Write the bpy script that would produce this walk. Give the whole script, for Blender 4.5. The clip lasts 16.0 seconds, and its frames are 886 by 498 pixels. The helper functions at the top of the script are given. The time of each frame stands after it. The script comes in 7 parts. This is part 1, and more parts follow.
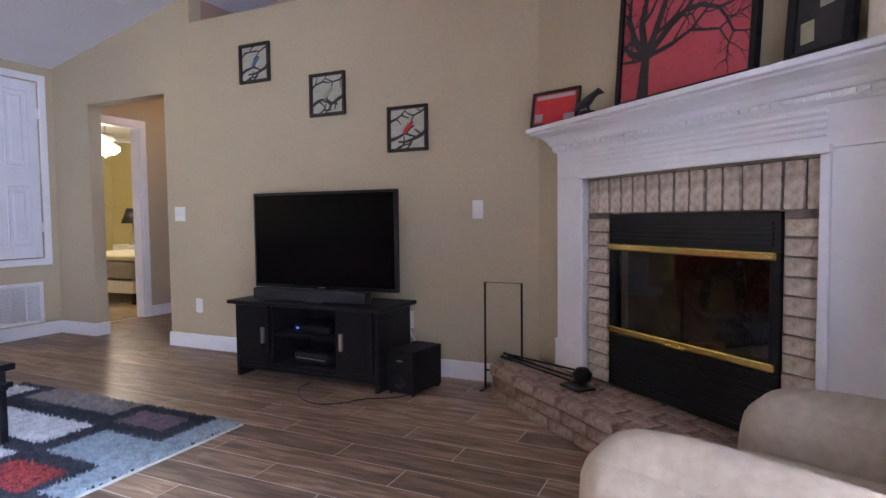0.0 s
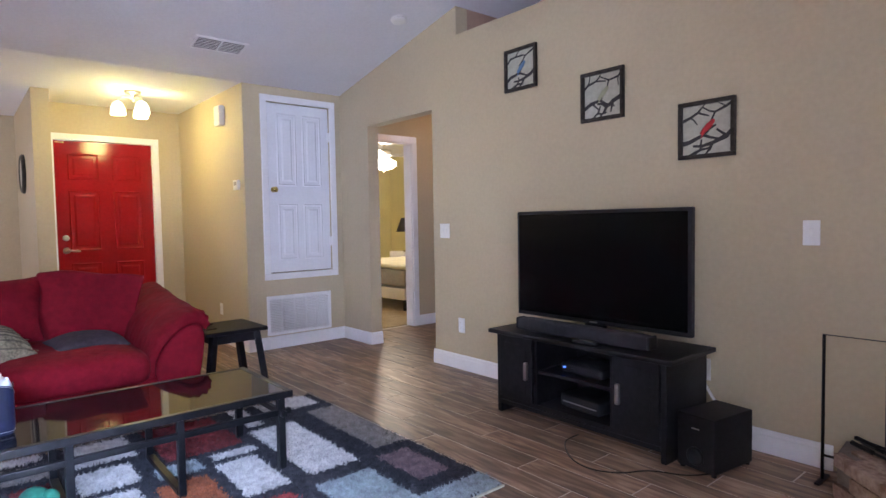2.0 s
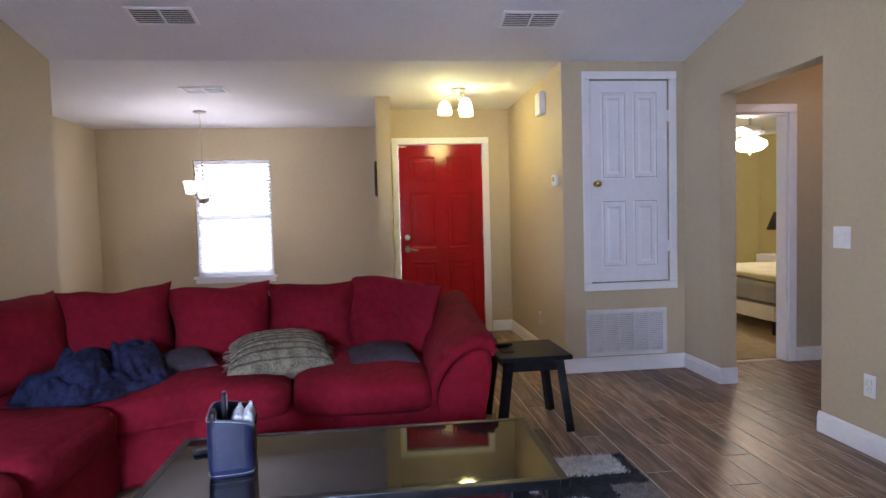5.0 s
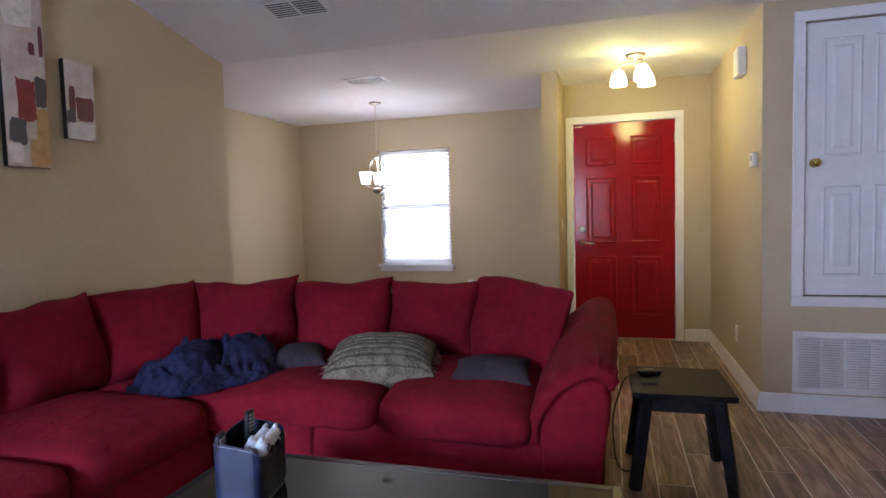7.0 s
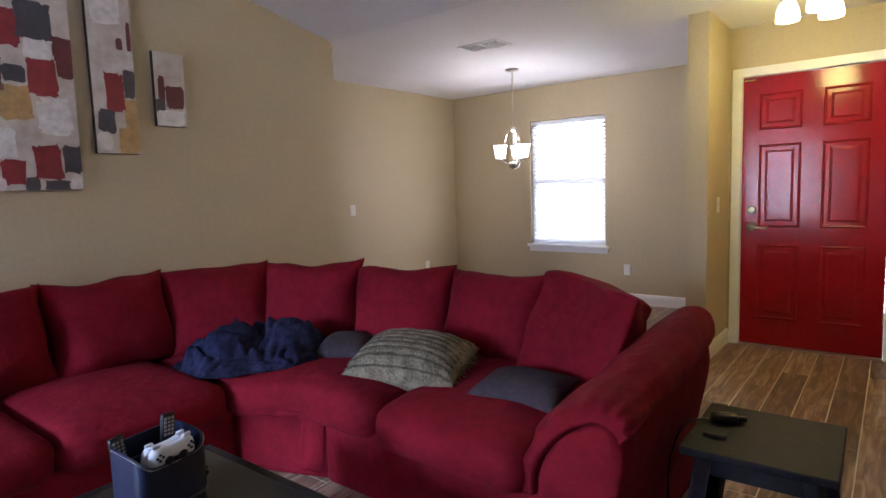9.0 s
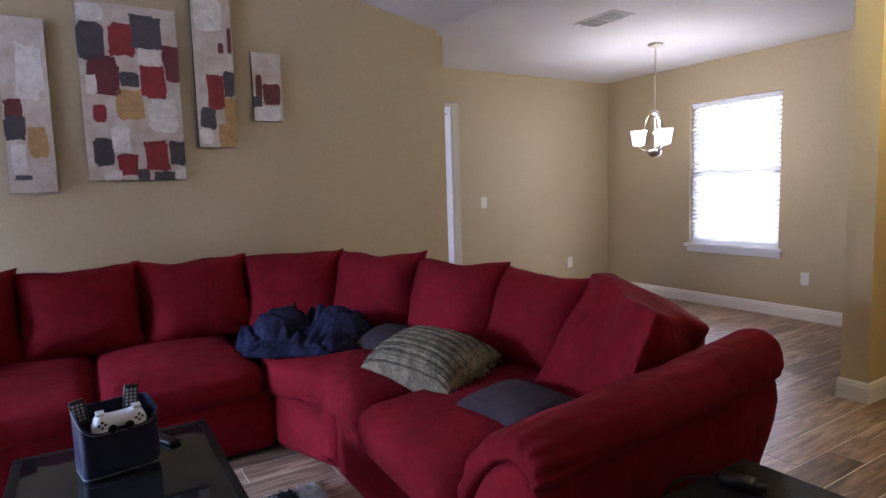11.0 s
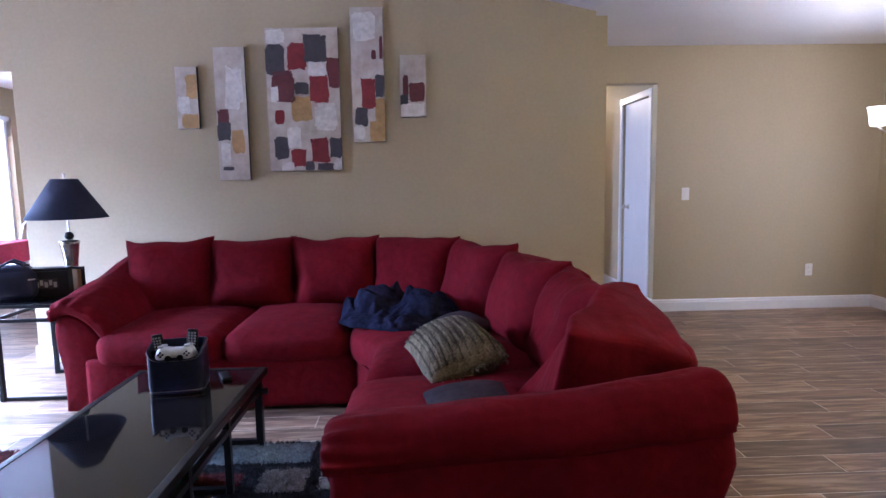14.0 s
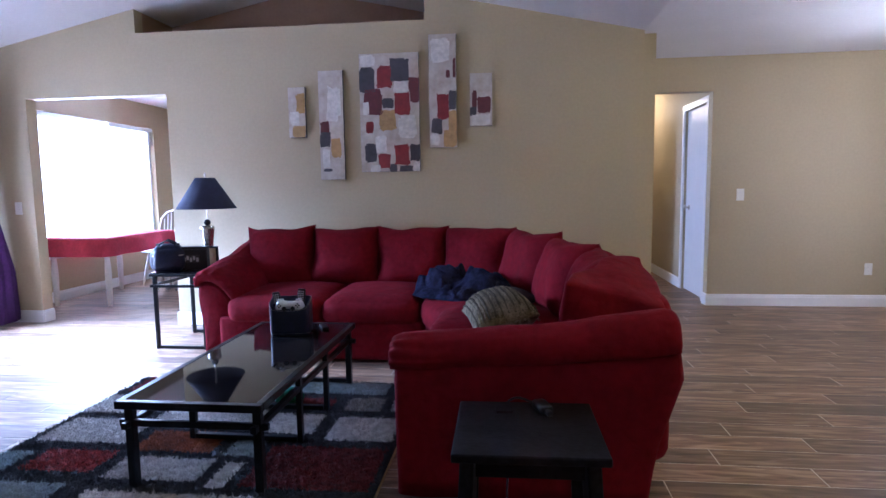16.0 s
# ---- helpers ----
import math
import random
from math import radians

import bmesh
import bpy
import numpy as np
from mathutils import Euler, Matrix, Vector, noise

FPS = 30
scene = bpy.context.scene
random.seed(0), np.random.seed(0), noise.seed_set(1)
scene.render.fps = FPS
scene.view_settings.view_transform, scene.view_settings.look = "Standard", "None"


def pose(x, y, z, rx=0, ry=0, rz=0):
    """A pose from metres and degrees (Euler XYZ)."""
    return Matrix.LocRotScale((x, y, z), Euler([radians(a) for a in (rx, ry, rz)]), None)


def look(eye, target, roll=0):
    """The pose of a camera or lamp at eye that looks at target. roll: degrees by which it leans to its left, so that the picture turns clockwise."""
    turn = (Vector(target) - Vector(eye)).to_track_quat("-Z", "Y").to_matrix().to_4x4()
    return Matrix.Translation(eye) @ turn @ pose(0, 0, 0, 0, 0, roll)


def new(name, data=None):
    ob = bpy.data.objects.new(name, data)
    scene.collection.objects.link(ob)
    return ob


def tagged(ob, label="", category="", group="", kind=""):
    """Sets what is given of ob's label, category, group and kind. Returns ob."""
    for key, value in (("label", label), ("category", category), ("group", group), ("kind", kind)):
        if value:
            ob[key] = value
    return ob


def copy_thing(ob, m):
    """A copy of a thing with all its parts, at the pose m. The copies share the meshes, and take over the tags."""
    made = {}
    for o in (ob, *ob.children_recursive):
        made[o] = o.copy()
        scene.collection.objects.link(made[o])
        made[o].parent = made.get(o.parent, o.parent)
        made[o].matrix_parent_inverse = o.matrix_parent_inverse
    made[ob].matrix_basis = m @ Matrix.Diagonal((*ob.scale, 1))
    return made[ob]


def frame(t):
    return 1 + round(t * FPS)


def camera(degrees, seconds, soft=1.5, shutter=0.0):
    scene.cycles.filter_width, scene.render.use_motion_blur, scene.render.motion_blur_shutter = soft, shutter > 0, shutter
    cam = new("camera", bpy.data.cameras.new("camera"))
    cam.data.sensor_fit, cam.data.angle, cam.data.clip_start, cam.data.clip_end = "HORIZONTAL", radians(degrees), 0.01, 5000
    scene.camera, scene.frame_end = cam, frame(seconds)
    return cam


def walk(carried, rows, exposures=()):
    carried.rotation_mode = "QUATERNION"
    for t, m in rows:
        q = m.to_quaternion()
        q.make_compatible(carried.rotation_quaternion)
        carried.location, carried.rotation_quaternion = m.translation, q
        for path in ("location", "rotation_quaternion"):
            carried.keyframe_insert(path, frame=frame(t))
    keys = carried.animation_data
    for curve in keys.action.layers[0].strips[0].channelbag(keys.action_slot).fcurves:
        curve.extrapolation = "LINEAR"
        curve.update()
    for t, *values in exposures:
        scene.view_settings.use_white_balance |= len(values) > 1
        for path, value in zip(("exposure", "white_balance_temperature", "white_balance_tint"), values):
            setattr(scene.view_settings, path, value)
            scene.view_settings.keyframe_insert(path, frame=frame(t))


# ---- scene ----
cam = camera(74.6, 16.0)
PATH = [
    (0, (0.088, 1.31, 1.036), (-0.758, 3.119, 0.931), -0.6),
    (0.5, (0.006, 1.436, 1.097), (-1.011, 3.154, 0.988), -0.6),
    (1, (-0.084, 1.538, 1.115), (-1.28, 3.137, 1.015), -0.7),
    (1.5, (-0.19, 1.59, 1.158), (-1.556, 3.047, 1.054), -1.0),
    (2, (-0.307, 1.689, 1.174), (-1.835, 2.976, 1.078), -1.0),
    (2.5, (-0.456, 1.764, 1.184), (-2.096, 2.906, 1.094), -1.0),
    (3, (-0.583, 1.848, 1.199), (-2.315, 2.845, 1.107), -1.2),
    (3.5, (-0.697, 1.966, 1.228), (-2.522, 2.778, 1.134), -1.5),
    (4, (-0.827, 2.092, 1.222), (-2.742, 2.662, 1.134), -1.4),
    (4.2, (-0.863, 2.119, 1.232), (-2.797, 2.621, 1.141), -1.4),
    (6.3, (-1.387, 2.715, 1.242), (-3.359, 2.394, 1.14), -1.7),
    (6.5, (-1.43, 2.763, 1.241), (-3.388, 2.369, 1.135), -1.7),
    (7, (-1.596, 2.868, 1.27), (-3.512, 2.307, 1.143), -1.6),
    (7.5, (-1.78, 3.007, 1.256), (-3.628, 2.256, 1.112), -1.7),
    (8, (-1.932, 3.149, 1.286), (-3.711, 2.249, 1.12), -1.6),
    (8.5, (-2.109, 3.305, 1.278), (-3.78, 2.223, 1.095), -1.7),
    (8.7, (-2.214, 3.371, 1.295), (-3.847, 2.232, 1.104), -1.8),
    (10.8, (-3.082, 3.855, 1.265), (-4.164, 2.185, 1.058), -1.6),
    (11, (-3.124, 3.867, 1.25), (-4.164, 2.171, 1.049), -1.7),
    (11.5, (-3.339, 3.957, 1.255), (-4.198, 2.162, 1.052), -1.6),
    (12, (-3.547, 4.036, 1.248), (-4.193, 2.155, 1.035), -1.5),
    (12.5, (-3.766, 4.092, 1.243), (-4.249, 2.164, 1.026), -1.4),
    (13, (-3.969, 4.135, 1.27), (-4.288, 2.174, 1.043), -1.2),
    (13.5, (-4.167, 4.197, 1.264), (-4.348, 2.218, 1.038), -1.2),
    (14, (-4.236, 4.26, 1.268), (-4.303, 2.275, 1.036), -1.0),
    (14.5, (-4.283, 4.438, 1.245), (-4.25, 2.451, 1.022), -1.0),
    (15, (-4.317, 4.638, 1.223), (-4.204, 2.652, 1.015), -0.9),
    (15.2, (-4.306, 4.706, 1.232), (-4.194, 2.72, 1.025), -1.1),
    (15.5, (-4.383, 4.805, 1.24), (-4.199, 2.825, 1.025), -0.8),
    (16, (-4.42, 4.961, 1.211), (-4.193, 2.985, 1.004), -0.8),
]
EXPOSURES = [(0, -0.56, 5480, 28), (1, -0.36, 5460, 28), (2.5, -0.38, 5450, 27), (4, -0.62, 5420, 27), (6.5, -0.86, 5420, 27), (8.7, -0.70, 5480, 24), (11, -0.70, 5380, 26), (12, -0.82, 5400, 27), (13.5, -0.48, 5080, 29), (16, -0.56, 4800, 27)]
walk(cam, [(t, look(eye, target, roll)) for t, eye, target, roll in PATH], EXPOSURES)

# ---------------------------------------------------------------- world and light
world = bpy.data.worlds.new("world")
scene.world = world
world.use_nodes = True
wn = world.node_tree.nodes
sky = wn.new("ShaderNodeTexSky")
sky.sky_type = 'NISHITA'
sky.sun_disc = False
sky.sun_elevation = radians(40)
sky.sun_rotation = radians(120)
wn["Background"].inputs[1].default_value = 0.10
world.node_tree.links.new(sky.outputs[0], wn["Background"].inputs[0])


def area_lamp(name, eye, target, sx, sy, watts, color=(1, 1, 1), spread=180):
    d = bpy.data.lights.new(name, 'AREA')
    d.spread = radians(spread)
    d.shape, d.size, d.size_y, d.energy, d.color = 'RECTANGLE', sx, sy, watts, color
    ob = new(name, d)
    ob.matrix_world = look(eye, target)
    return ob


def bulb(name, place, watts, color, radius=0.03):
    d = bpy.data.lights.new(name, 'POINT')
    d.energy, d.color, d.shadow_soft_size = watts, color, radius
    ob = new(name, d)
    ob.location = place
    return ob


DAY = (0.70, 0.84, 1.0)
WARM = (1.0, 0.78, 0.42)
area_lamp("daylight_dining_window", (-8.47, 0.48, 1.34), (-7.0, 0.60, 1.30), 0.85, 1.35, 10, (0.90, 0.94, 1.0))
area_lamp("daylight_nook_window", (1.05, -1.75, 1.34), (0.15, -0.80, 1.28), 1.2, 1.5, 330, DAY)
area_lamp("daylight_patio_door", (0.70, 1.05, 1.55), (-0.95, 1.0, 0.0), 0.9, 0.9, 250, (0.60, 0.79, 1.0), 80)
bulb("entry_bulb", (-6.42, 3.05, 2.13), 44, (1.0, 0.85, 0.22), 0.12)
bulb("bedroom_bulb", (-7.36, 6.52, 1.80), 75, (1.0, 0.84, 0.5), 0.08)
bulb("chandelier_bulb", (-7.43, 0.45, 1.78), 64, (1.0, 0.9, 0.7), 0.05)
bulb("hall_bulb", (-6.0, -3.4, 2.25), 26, WARM, 0.06)
bulb("north_hall_bulb", (-4.7, 5.95, 2.25), 9, (1.0, 0.66, 0.33), 0.06)

# ---------------------------------------------------------------- materials


def mat(name, color, rough=0.6, metal=0.0, vary=0.08, scale=6.0, bump=0.0, bump_scale=120.0, color2=None, grain=40.0,
        coat=0.0, sheen=0.0, spec=0.5, fold=0.0):
    m = bpy.data.materials.new(name)
    m.use_nodes = True
    nt = m.node_tree
    n, l = nt.nodes, nt.links
    b = n["Principled BSDF"]
    b.inputs["Roughness"].default_value = rough
    b.inputs["Metallic"].default_value = metal
    b.inputs["Coat Weight"].default_value = coat
    b.inputs["Sheen Weight"].default_value = sheen
    b.inputs["Specular IOR Level"].default_value = spec
    tc = n.new("ShaderNodeTexCoord")
    big = n.new("ShaderNodeTexNoise")
    big.inputs["Scale"].default_value = scale
    big.inputs["Detail"].default_value = 4
    small = n.new("ShaderNodeTexNoise")
    small.inputs["Scale"].default_value = grain
    small.inputs["Detail"].default_value = 3
    l.new(tc.outputs["Object"], big.inputs["Vector"])
    l.new(tc.outputs["Object"], small.inputs["Vector"])
    add = n.new("ShaderNodeMath")
    add.operation = 'ADD'
    l.new(big.outputs["Fac"], add.inputs[0])
    l.new(small.outputs["Fac"], add.inputs[1])
    ramp = n.new("ShaderNodeValToRGB")
    lo = color2 or tuple(c * (1 - 2 * vary) for c in color)
    hi = color if color2 else tuple(min(1, c * (1 + 1.2 * vary)) for c in color)
    half = n.new("ShaderNodeMath")
    half.operation = 'MULTIPLY'
    half.inputs[1].default_value = 0.5
    l.new(add.outputs[0], half.inputs[0])
    l.new(half.outputs[0], ramp.inputs["Fac"])
    ramp.color_ramp.elements[0].position, ramp.color_ramp.elements[1].position = 0.36, 0.64
    ramp.color_ramp.elements[0].color = (*lo, 1)
    ramp.color_ramp.elements[1].color = (*hi, 1)
    l.new(ramp.outputs[0], b.inputs["Base Color"])
    if bump:
        fine = n.new("ShaderNodeTexNoise")
        fine.inputs["Scale"].default_value = bump_scale
        fine.inputs["Detail"].default_value = 3
        l.new(tc.outputs["Object"], fine.inputs["Vector"])
        bp = n.new("ShaderNodeBump")
        bp.inputs["Strength"].default_value = bump
        bp.inputs["Distance"].default_value = 0.01
        l.new(fine.outputs["Fac"], bp.inputs["Height"])
        l.new(bp.outputs[0], b.inputs["Normal"])
        if fold:
            soft = n.new("ShaderNodeTexNoise")
            soft.inputs["Scale"].default_value = 4.5
            soft.inputs["Detail"].default_value = 2
            soft.inputs["Distortion"].default_value = 0.5
            l.new(tc.outputs["Object"], soft.inputs["Vector"])
            b2 = n.new("ShaderNodeBump")
            b2.inputs["Strength"].default_value = fold
            b2.inputs["Distance"].default_value = 0.05
            l.new(soft.outputs["Fac"], b2.inputs["Height"])
            l.new(b2.outputs[0], bp.inputs["Normal"])
            crease = n.new("ShaderNodeTexNoise")
            crease.inputs["Scale"].default_value = 11.0
            crease.inputs["Detail"].default_value = 2
            crease.inputs["Distortion"].default_value = 1.2
            l.new(tc.outputs["Object"], crease.inputs["Vector"])
            b3 = n.new("ShaderNodeBump")
            b3.inputs["Strength"].default_value = fold * 0.6
            b3.inputs["Distance"].default_value = 0.03
            l.new(crease.outputs["Fac"], b3.inputs["Height"])
            l.new(b3.outputs[0], b2.inputs["Normal"])
    return m


def glow(name, color, strength):
    m = bpy.data.materials.new(name)
    m.use_nodes = True
    b = m.node_tree.nodes["Principled BSDF"]
    b.inputs["Base Color"].default_value = (*color, 1)
    b.inputs["Emission Color"].default_value = (*color, 1)
    b.inputs["Emission Strength"].default_value = strength
    b.inputs["Roughness"].default_value = 0.3
    return m


def glass(name, color=(1, 1, 1), rough=0.0):
    m = bpy.data.materials.new(name)
    m.use_nodes = True
    b = m.node_tree.nodes["Principled BSDF"]
    b.inputs["Base Color"].default_value = (*color, 1)
    b.inputs["Transmission Weight"].default_value = 1.0
    b.inputs["Roughness"].default_value = rough
    b.inputs["IOR"].default_value = 1.45
    return m


def plank_material():
    m = bpy.data.materials.new("wood_look_tile")
    m.use_nodes = True
    nt = m.node_tree
    n, l = nt.nodes, nt.links
    b = n["Principled BSDF"]
    info = n.new("ShaderNodeObjectInfo")
    geo = n.new("ShaderNodeNewGeometry")
    tc = n.new("ShaderNodeTexCoord")
    s = n.new("ShaderNodeMath")
    s.operation = 'ADD'
    l.new(info.outputs["Random"], s.inputs[0])
    l.new(geo.outputs["Random Per Island"], s.inputs[1])
    fr = n.new("ShaderNodeMath")
    fr.operation = 'FRACT'
    l.new(s.outputs[0], fr.inputs[0])
    k = n.new("ShaderNodeMath")
    k.operation = 'MULTIPLY'
    k.inputs[1].default_value = 37.0
    l.new(fr.outputs[0], k.inputs[0])
    comb = n.new("ShaderNodeCombineXYZ")
    l.new(k.outputs[0], comb.inputs[2])
    l.new(k.outputs[0], comb.inputs[1])
    vadd = n.new("ShaderNodeVectorMath")
    vadd.operation = 'ADD'
    l.new(geo.outputs["Position"], vadd.inputs[0])
    l.new(comb.outputs[0], vadd.inputs[1])
    mp = n.new("ShaderNodeMapping")
    mp.inputs["Scale"].default_value = (1.5, 12.0, 1.0)
    l.new(vadd.outputs[0], mp.inputs["Vector"])
    grain = n.new("ShaderNodeTexNoise")
    grain.inputs["Scale"].default_value = 2.2
    grain.inputs["Detail"].default_value = 7
    grain.inputs["Distortion"].default_value = 0.9
    l.new(mp.outputs[0], grain.inputs["Vector"])
    fine = n.new("ShaderNodeTexNoise")
    fine.inputs["Scale"].default_value = 9.0
    fine.inputs["Detail"].default_value = 5
    l.new(mp.outputs[0], fine.inputs["Vector"])
    r1 = n.new("ShaderNodeValToRGB")
    e = r1.color_ramp.elements
    e[0].position, e[0].color = 0.3, (0.088, 0.049, 0.029, 1)
    e[1].position, e[1].color = 0.72, (0.48, 0.34, 0.225, 1)
    mid = r1.color_ramp.elements.new(0.5)
    mid.color = (0.245, 0.146, 0.088, 1)
    l.new(grain.outputs["Fac"], r1.inputs["Fac"])
    tone = n.new("ShaderNodeMapRange")
    tone.inputs["To Min"].default_value, tone.inputs["To Max"].default_value = 0.52, 1.14
    l.new(fr.outputs[0], tone.inputs["Value"])
    mul = n.new("ShaderNodeVectorMath")
    mul.operation = 'SCALE'
    l.new(r1.outputs[0], mul.inputs[0])
    l.new(tone.outputs[0], mul.inputs["Scale"])
    fm = n.new("ShaderNodeMapRange")
    fm.inputs["To Min"].default_value, fm.inputs["To Max"].default_value = 0.8, 1.2
    l.new(fine.outputs["Fac"], fm.inputs["Value"])
    mul2 = n.new("ShaderNodeVectorMath")
    mul2.operation = 'SCALE'
    l.new(mul.outputs[0], mul2.inputs[0])
    l.new(fm.outputs[0], mul2.inputs["Scale"])
    l.new(mul2.outputs[0], b.inputs["Base Color"])
    rr = n.new("ShaderNodeMapRange")
    rr.inputs["To Min"].default_value, rr.inputs["To Max"].default_value = 0.31, 0.47
    l.new(grain.outputs["Fac"], rr.inputs["Value"])
    l.new(rr.outputs[0], b.inputs["Roughness"])
    b.inputs["Specular IOR Level"].default_value = 0.36
    bp = n.new("ShaderNodeBump")
    bp.inputs["Strength"].default_value = 0.25
    bp.inputs["Distance"].default_value = 0.003
    l.new(grain.outputs["Fac"], bp.inputs["Height"])
    l.new(bp.outputs[0], b.inputs["Normal"])
    return m


PAINT = mat("tan_wall_paint", (0.468, 0.384, 0.241), 0.62, vary=0.03, scale=0.9, bump=0.012, bump_scale=110)
# niche walls coloured browner than the tan paint to hold the recess's shade
NICHE_SHADE = mat("shaded_niche_brown", (0.36, 0.23, 0.16), 0.65, vary=0.04, bump=0.1, bump_scale=160)
BED_PAINT = mat("cream_bedroom_paint", (0.74, 0.66, 0.33), 0.62, vary=0.03, scale=1.2, bump=0.1, bump_scale=160)
CEIL = mat("white_textured_ceiling", (0.74, 0.73, 0.74), 0.85, vary=0.025, scale=2, bump=0.35, bump_scale=70)
TRIM = mat("white_gloss_trim", (0.80, 0.79, 0.79), 0.32, vary=0.02)
DOORWHITE = mat("white_painted_door", (0.76, 0.76, 0.78), 0.4, vary=0.02, bump=0.04, bump_scale=200)
REDDOOR = mat("red_gloss_paint", (0.26, 0.007, 0.008), 0.15, vary=0.05, scale=3, spec=0.32, bump=0.03, bump_scale=60)
PLANK = plank_material()
GROUT = mat("pale_grout", (0.62, 0.54, 0.46), 0.8, vary=0.1)
CARPET = mat("beige_carpet", (0.42, 0.33, 0.20), 0.95, vary=0.1, bump=0.5, bump_scale=300)
REDCLOTH = mat("red_microfibre", (0.145, 0.0052, 0.0108), 0.9, vary=0.12, scale=5.0, grain=24, fold=0.30, bump=0.12, bump_scale=260, spec=0.09)
BLACKWOOD = mat("black_painted_wood", (0.010, 0.009, 0.010), 0.42, spec=0.25, vary=0.3, scale=5, bump=0.06, bump_scale=90)
ESPRESSO = mat("worn_espresso_wood", (0.010, 0.008, 0.010), 0.5, spec=0.13, vary=0.35, scale=7, bump=0.08, bump_scale=70)
BLACKMETAL = mat("black_metal", (0.014, 0.014, 0.016), 0.36, metal=0.6, vary=0.2)
SCREEN = mat("black_screen", (0.003, 0.003, 0.003), 0.16, vary=0.05, spec=0.12)
BLACKPLASTIC = mat("black_plastic", (0.008, 0.008, 0.009), 0.36, spec=0.3, vary=0.15)
GREYCLOTH = mat("black_speaker_cloth", (0.018, 0.016, 0.02), 0.85, vary=0.2, bump=0.3, bump_scale=600)
SMOKEGLASS = mat("smoked_glass_top", (0.009, 0.008, 0.009), 0.04, vary=0.05, spec=0.36)
NICKEL = mat("brushed_nickel", (0.62, 0.57, 0.50), 0.28, metal=1.0, vary=0.05)
SILVER = mat("silver_ceramic", (0.52, 0.50, 0.46), 0.22, metal=0.85, vary=0.12, scale=14)
BRASS = mat("polished_brass", (0.74, 0.57, 0.17), 0.24, metal=1.0, vary=0.06)
WHITEPLASTIC = mat("white_plastic", (0.78, 0.77, 0.74), 0.35, vary=0.02)
BRICK = mat("whitewashed_brick", (0.62, 0.54, 0.42), 0.85, vary=0.3, scale=9, grain=40, bump=0.5, bump_scale=50, color2=(0.33, 0.245, 0.165))
HEARTHBRICK = mat("red_brown_brick", (0.42, 0.30, 0.22), 0.8, vary=0.3, scale=9, grain=40, bump=0.6, bump_scale=50, color2=(0.20, 0.115, 0.075))
MORTAR = mat("dark_mortar", (0.19, 0.15, 0.12), 0.9, vary=0.15, bump=0.4)
SOOT = mat("sooty_firebrick", (0.10, 0.075, 0.055), 0.9, vary=0.4, scale=6, bump=0.4)
FIREGLASS = glass("fire_screen_glass", (0.55, 0.5, 0.46))
CLEAR = glass("window_glass")
LOGMAT = mat("grey_ceramic_log", (0.30, 0.24, 0.18), 0.9, vary=0.3, scale=9, bump=0.7, bump_scale=30)
SLAT = mat("white_blind_slat", (0.82, 0.82, 0.82), 0.5, vary=0.01)
slat_nodes, slat_links = SLAT.node_tree.nodes, SLAT.node_tree.links
slat_glow = slat_nodes.new("ShaderNodeBsdfTranslucent")
slat_glow.inputs["Color"].default_value = (0.88, 0.88, 0.86, 1)
slat_mix = slat_nodes.new("ShaderNodeMixShader")
slat_mix.inputs[0].default_value = 0.68
slat_links.new(slat_nodes["Principled BSDF"].outputs[0], slat_mix.inputs[1])
slat_links.new(slat_glow.outputs[0], slat_mix.inputs[2])
slat_links.new(slat_mix.outputs[0], slat_nodes["Material Output"].inputs[0])
SHADEGLOW = glow("lit_frosted_shade", (1.0, 0.86, 0.56), 7.0)
CHANDGLOW = glow("lit_white_shade", (1.0, 0.95, 0.84), 4.0)
FANGLOW = glow("lit_fan_bowl", (1.0, 0.88, 0.58), 12.0)
NAVYSHADE = mat("navy_lamp_shade", (0.020, 0.022, 0.055), 0.8, vary=0.12, bump=0.2, bump_scale=400)
NAVYFLEECE = mat("navy_fleece", (0.019, 0.019, 0.043), 0.97, vary=0.3, scale=14, spec=0.1, bump=0.8, bump_scale=140)
KNIT = mat("olive_knit_wool", (0.25, 0.205, 0.13), 0.95, vary=0.3, scale=16, grain=90, bump=0.8, bump_scale=150, color2=(0.085, 0.066, 0.042), spec=0.12)
KNITDARK = mat("dark_olive_knit_wool", (0.13, 0.105, 0.068), 0.95, vary=0.3, scale=16, grain=90, bump=0.8, bump_scale=150, color2=(0.04, 0.032, 0.022), spec=0.12)
GREYPLUSH = mat("grey_brown_plush", (0.050, 0.036, 0.041), 0.95, vary=0.15, spec=0.15, bump=0.2, bump_scale=300)
LEATHER = mat("navy_black_leather", (0.008, 0.011, 0.034), 0.38, vary=0.2, scale=12, spec=0.4, bump=0.15, bump_scale=240)
STITCH = mat("pale_stitching", (0.55, 0.52, 0.46), 0.8)
CREAM = mat("cream_upholstery", (0.37, 0.30, 0.215), 0.62, vary=0.08, scale=5, bump=0.15, bump_scale=220)
REDCOVER = mat("red_tablecloth", (0.42, 0.03, 0.06), 0.85, vary=0.12, bump=0.2, bump_scale=300)
PURPLE = mat("purple_curtain_cloth", (0.075, 0.018, 0.14), 0.85, vary=0.2, bump=0.2, bump_scale=300)
CANVAS = mat("cream_canvas", (0.60, 0.55, 0.50), 0.75, vary=0.07, scale=5, grain=18, bump=0.15, bump_scale=240, color2=(0.44, 0.37, 0.31))
P_RED = mat("dark_red_paint", (0.22, 0.018, 0.022), 0.55, vary=0.10, scale=14, bump=0.2, bump_scale=120)
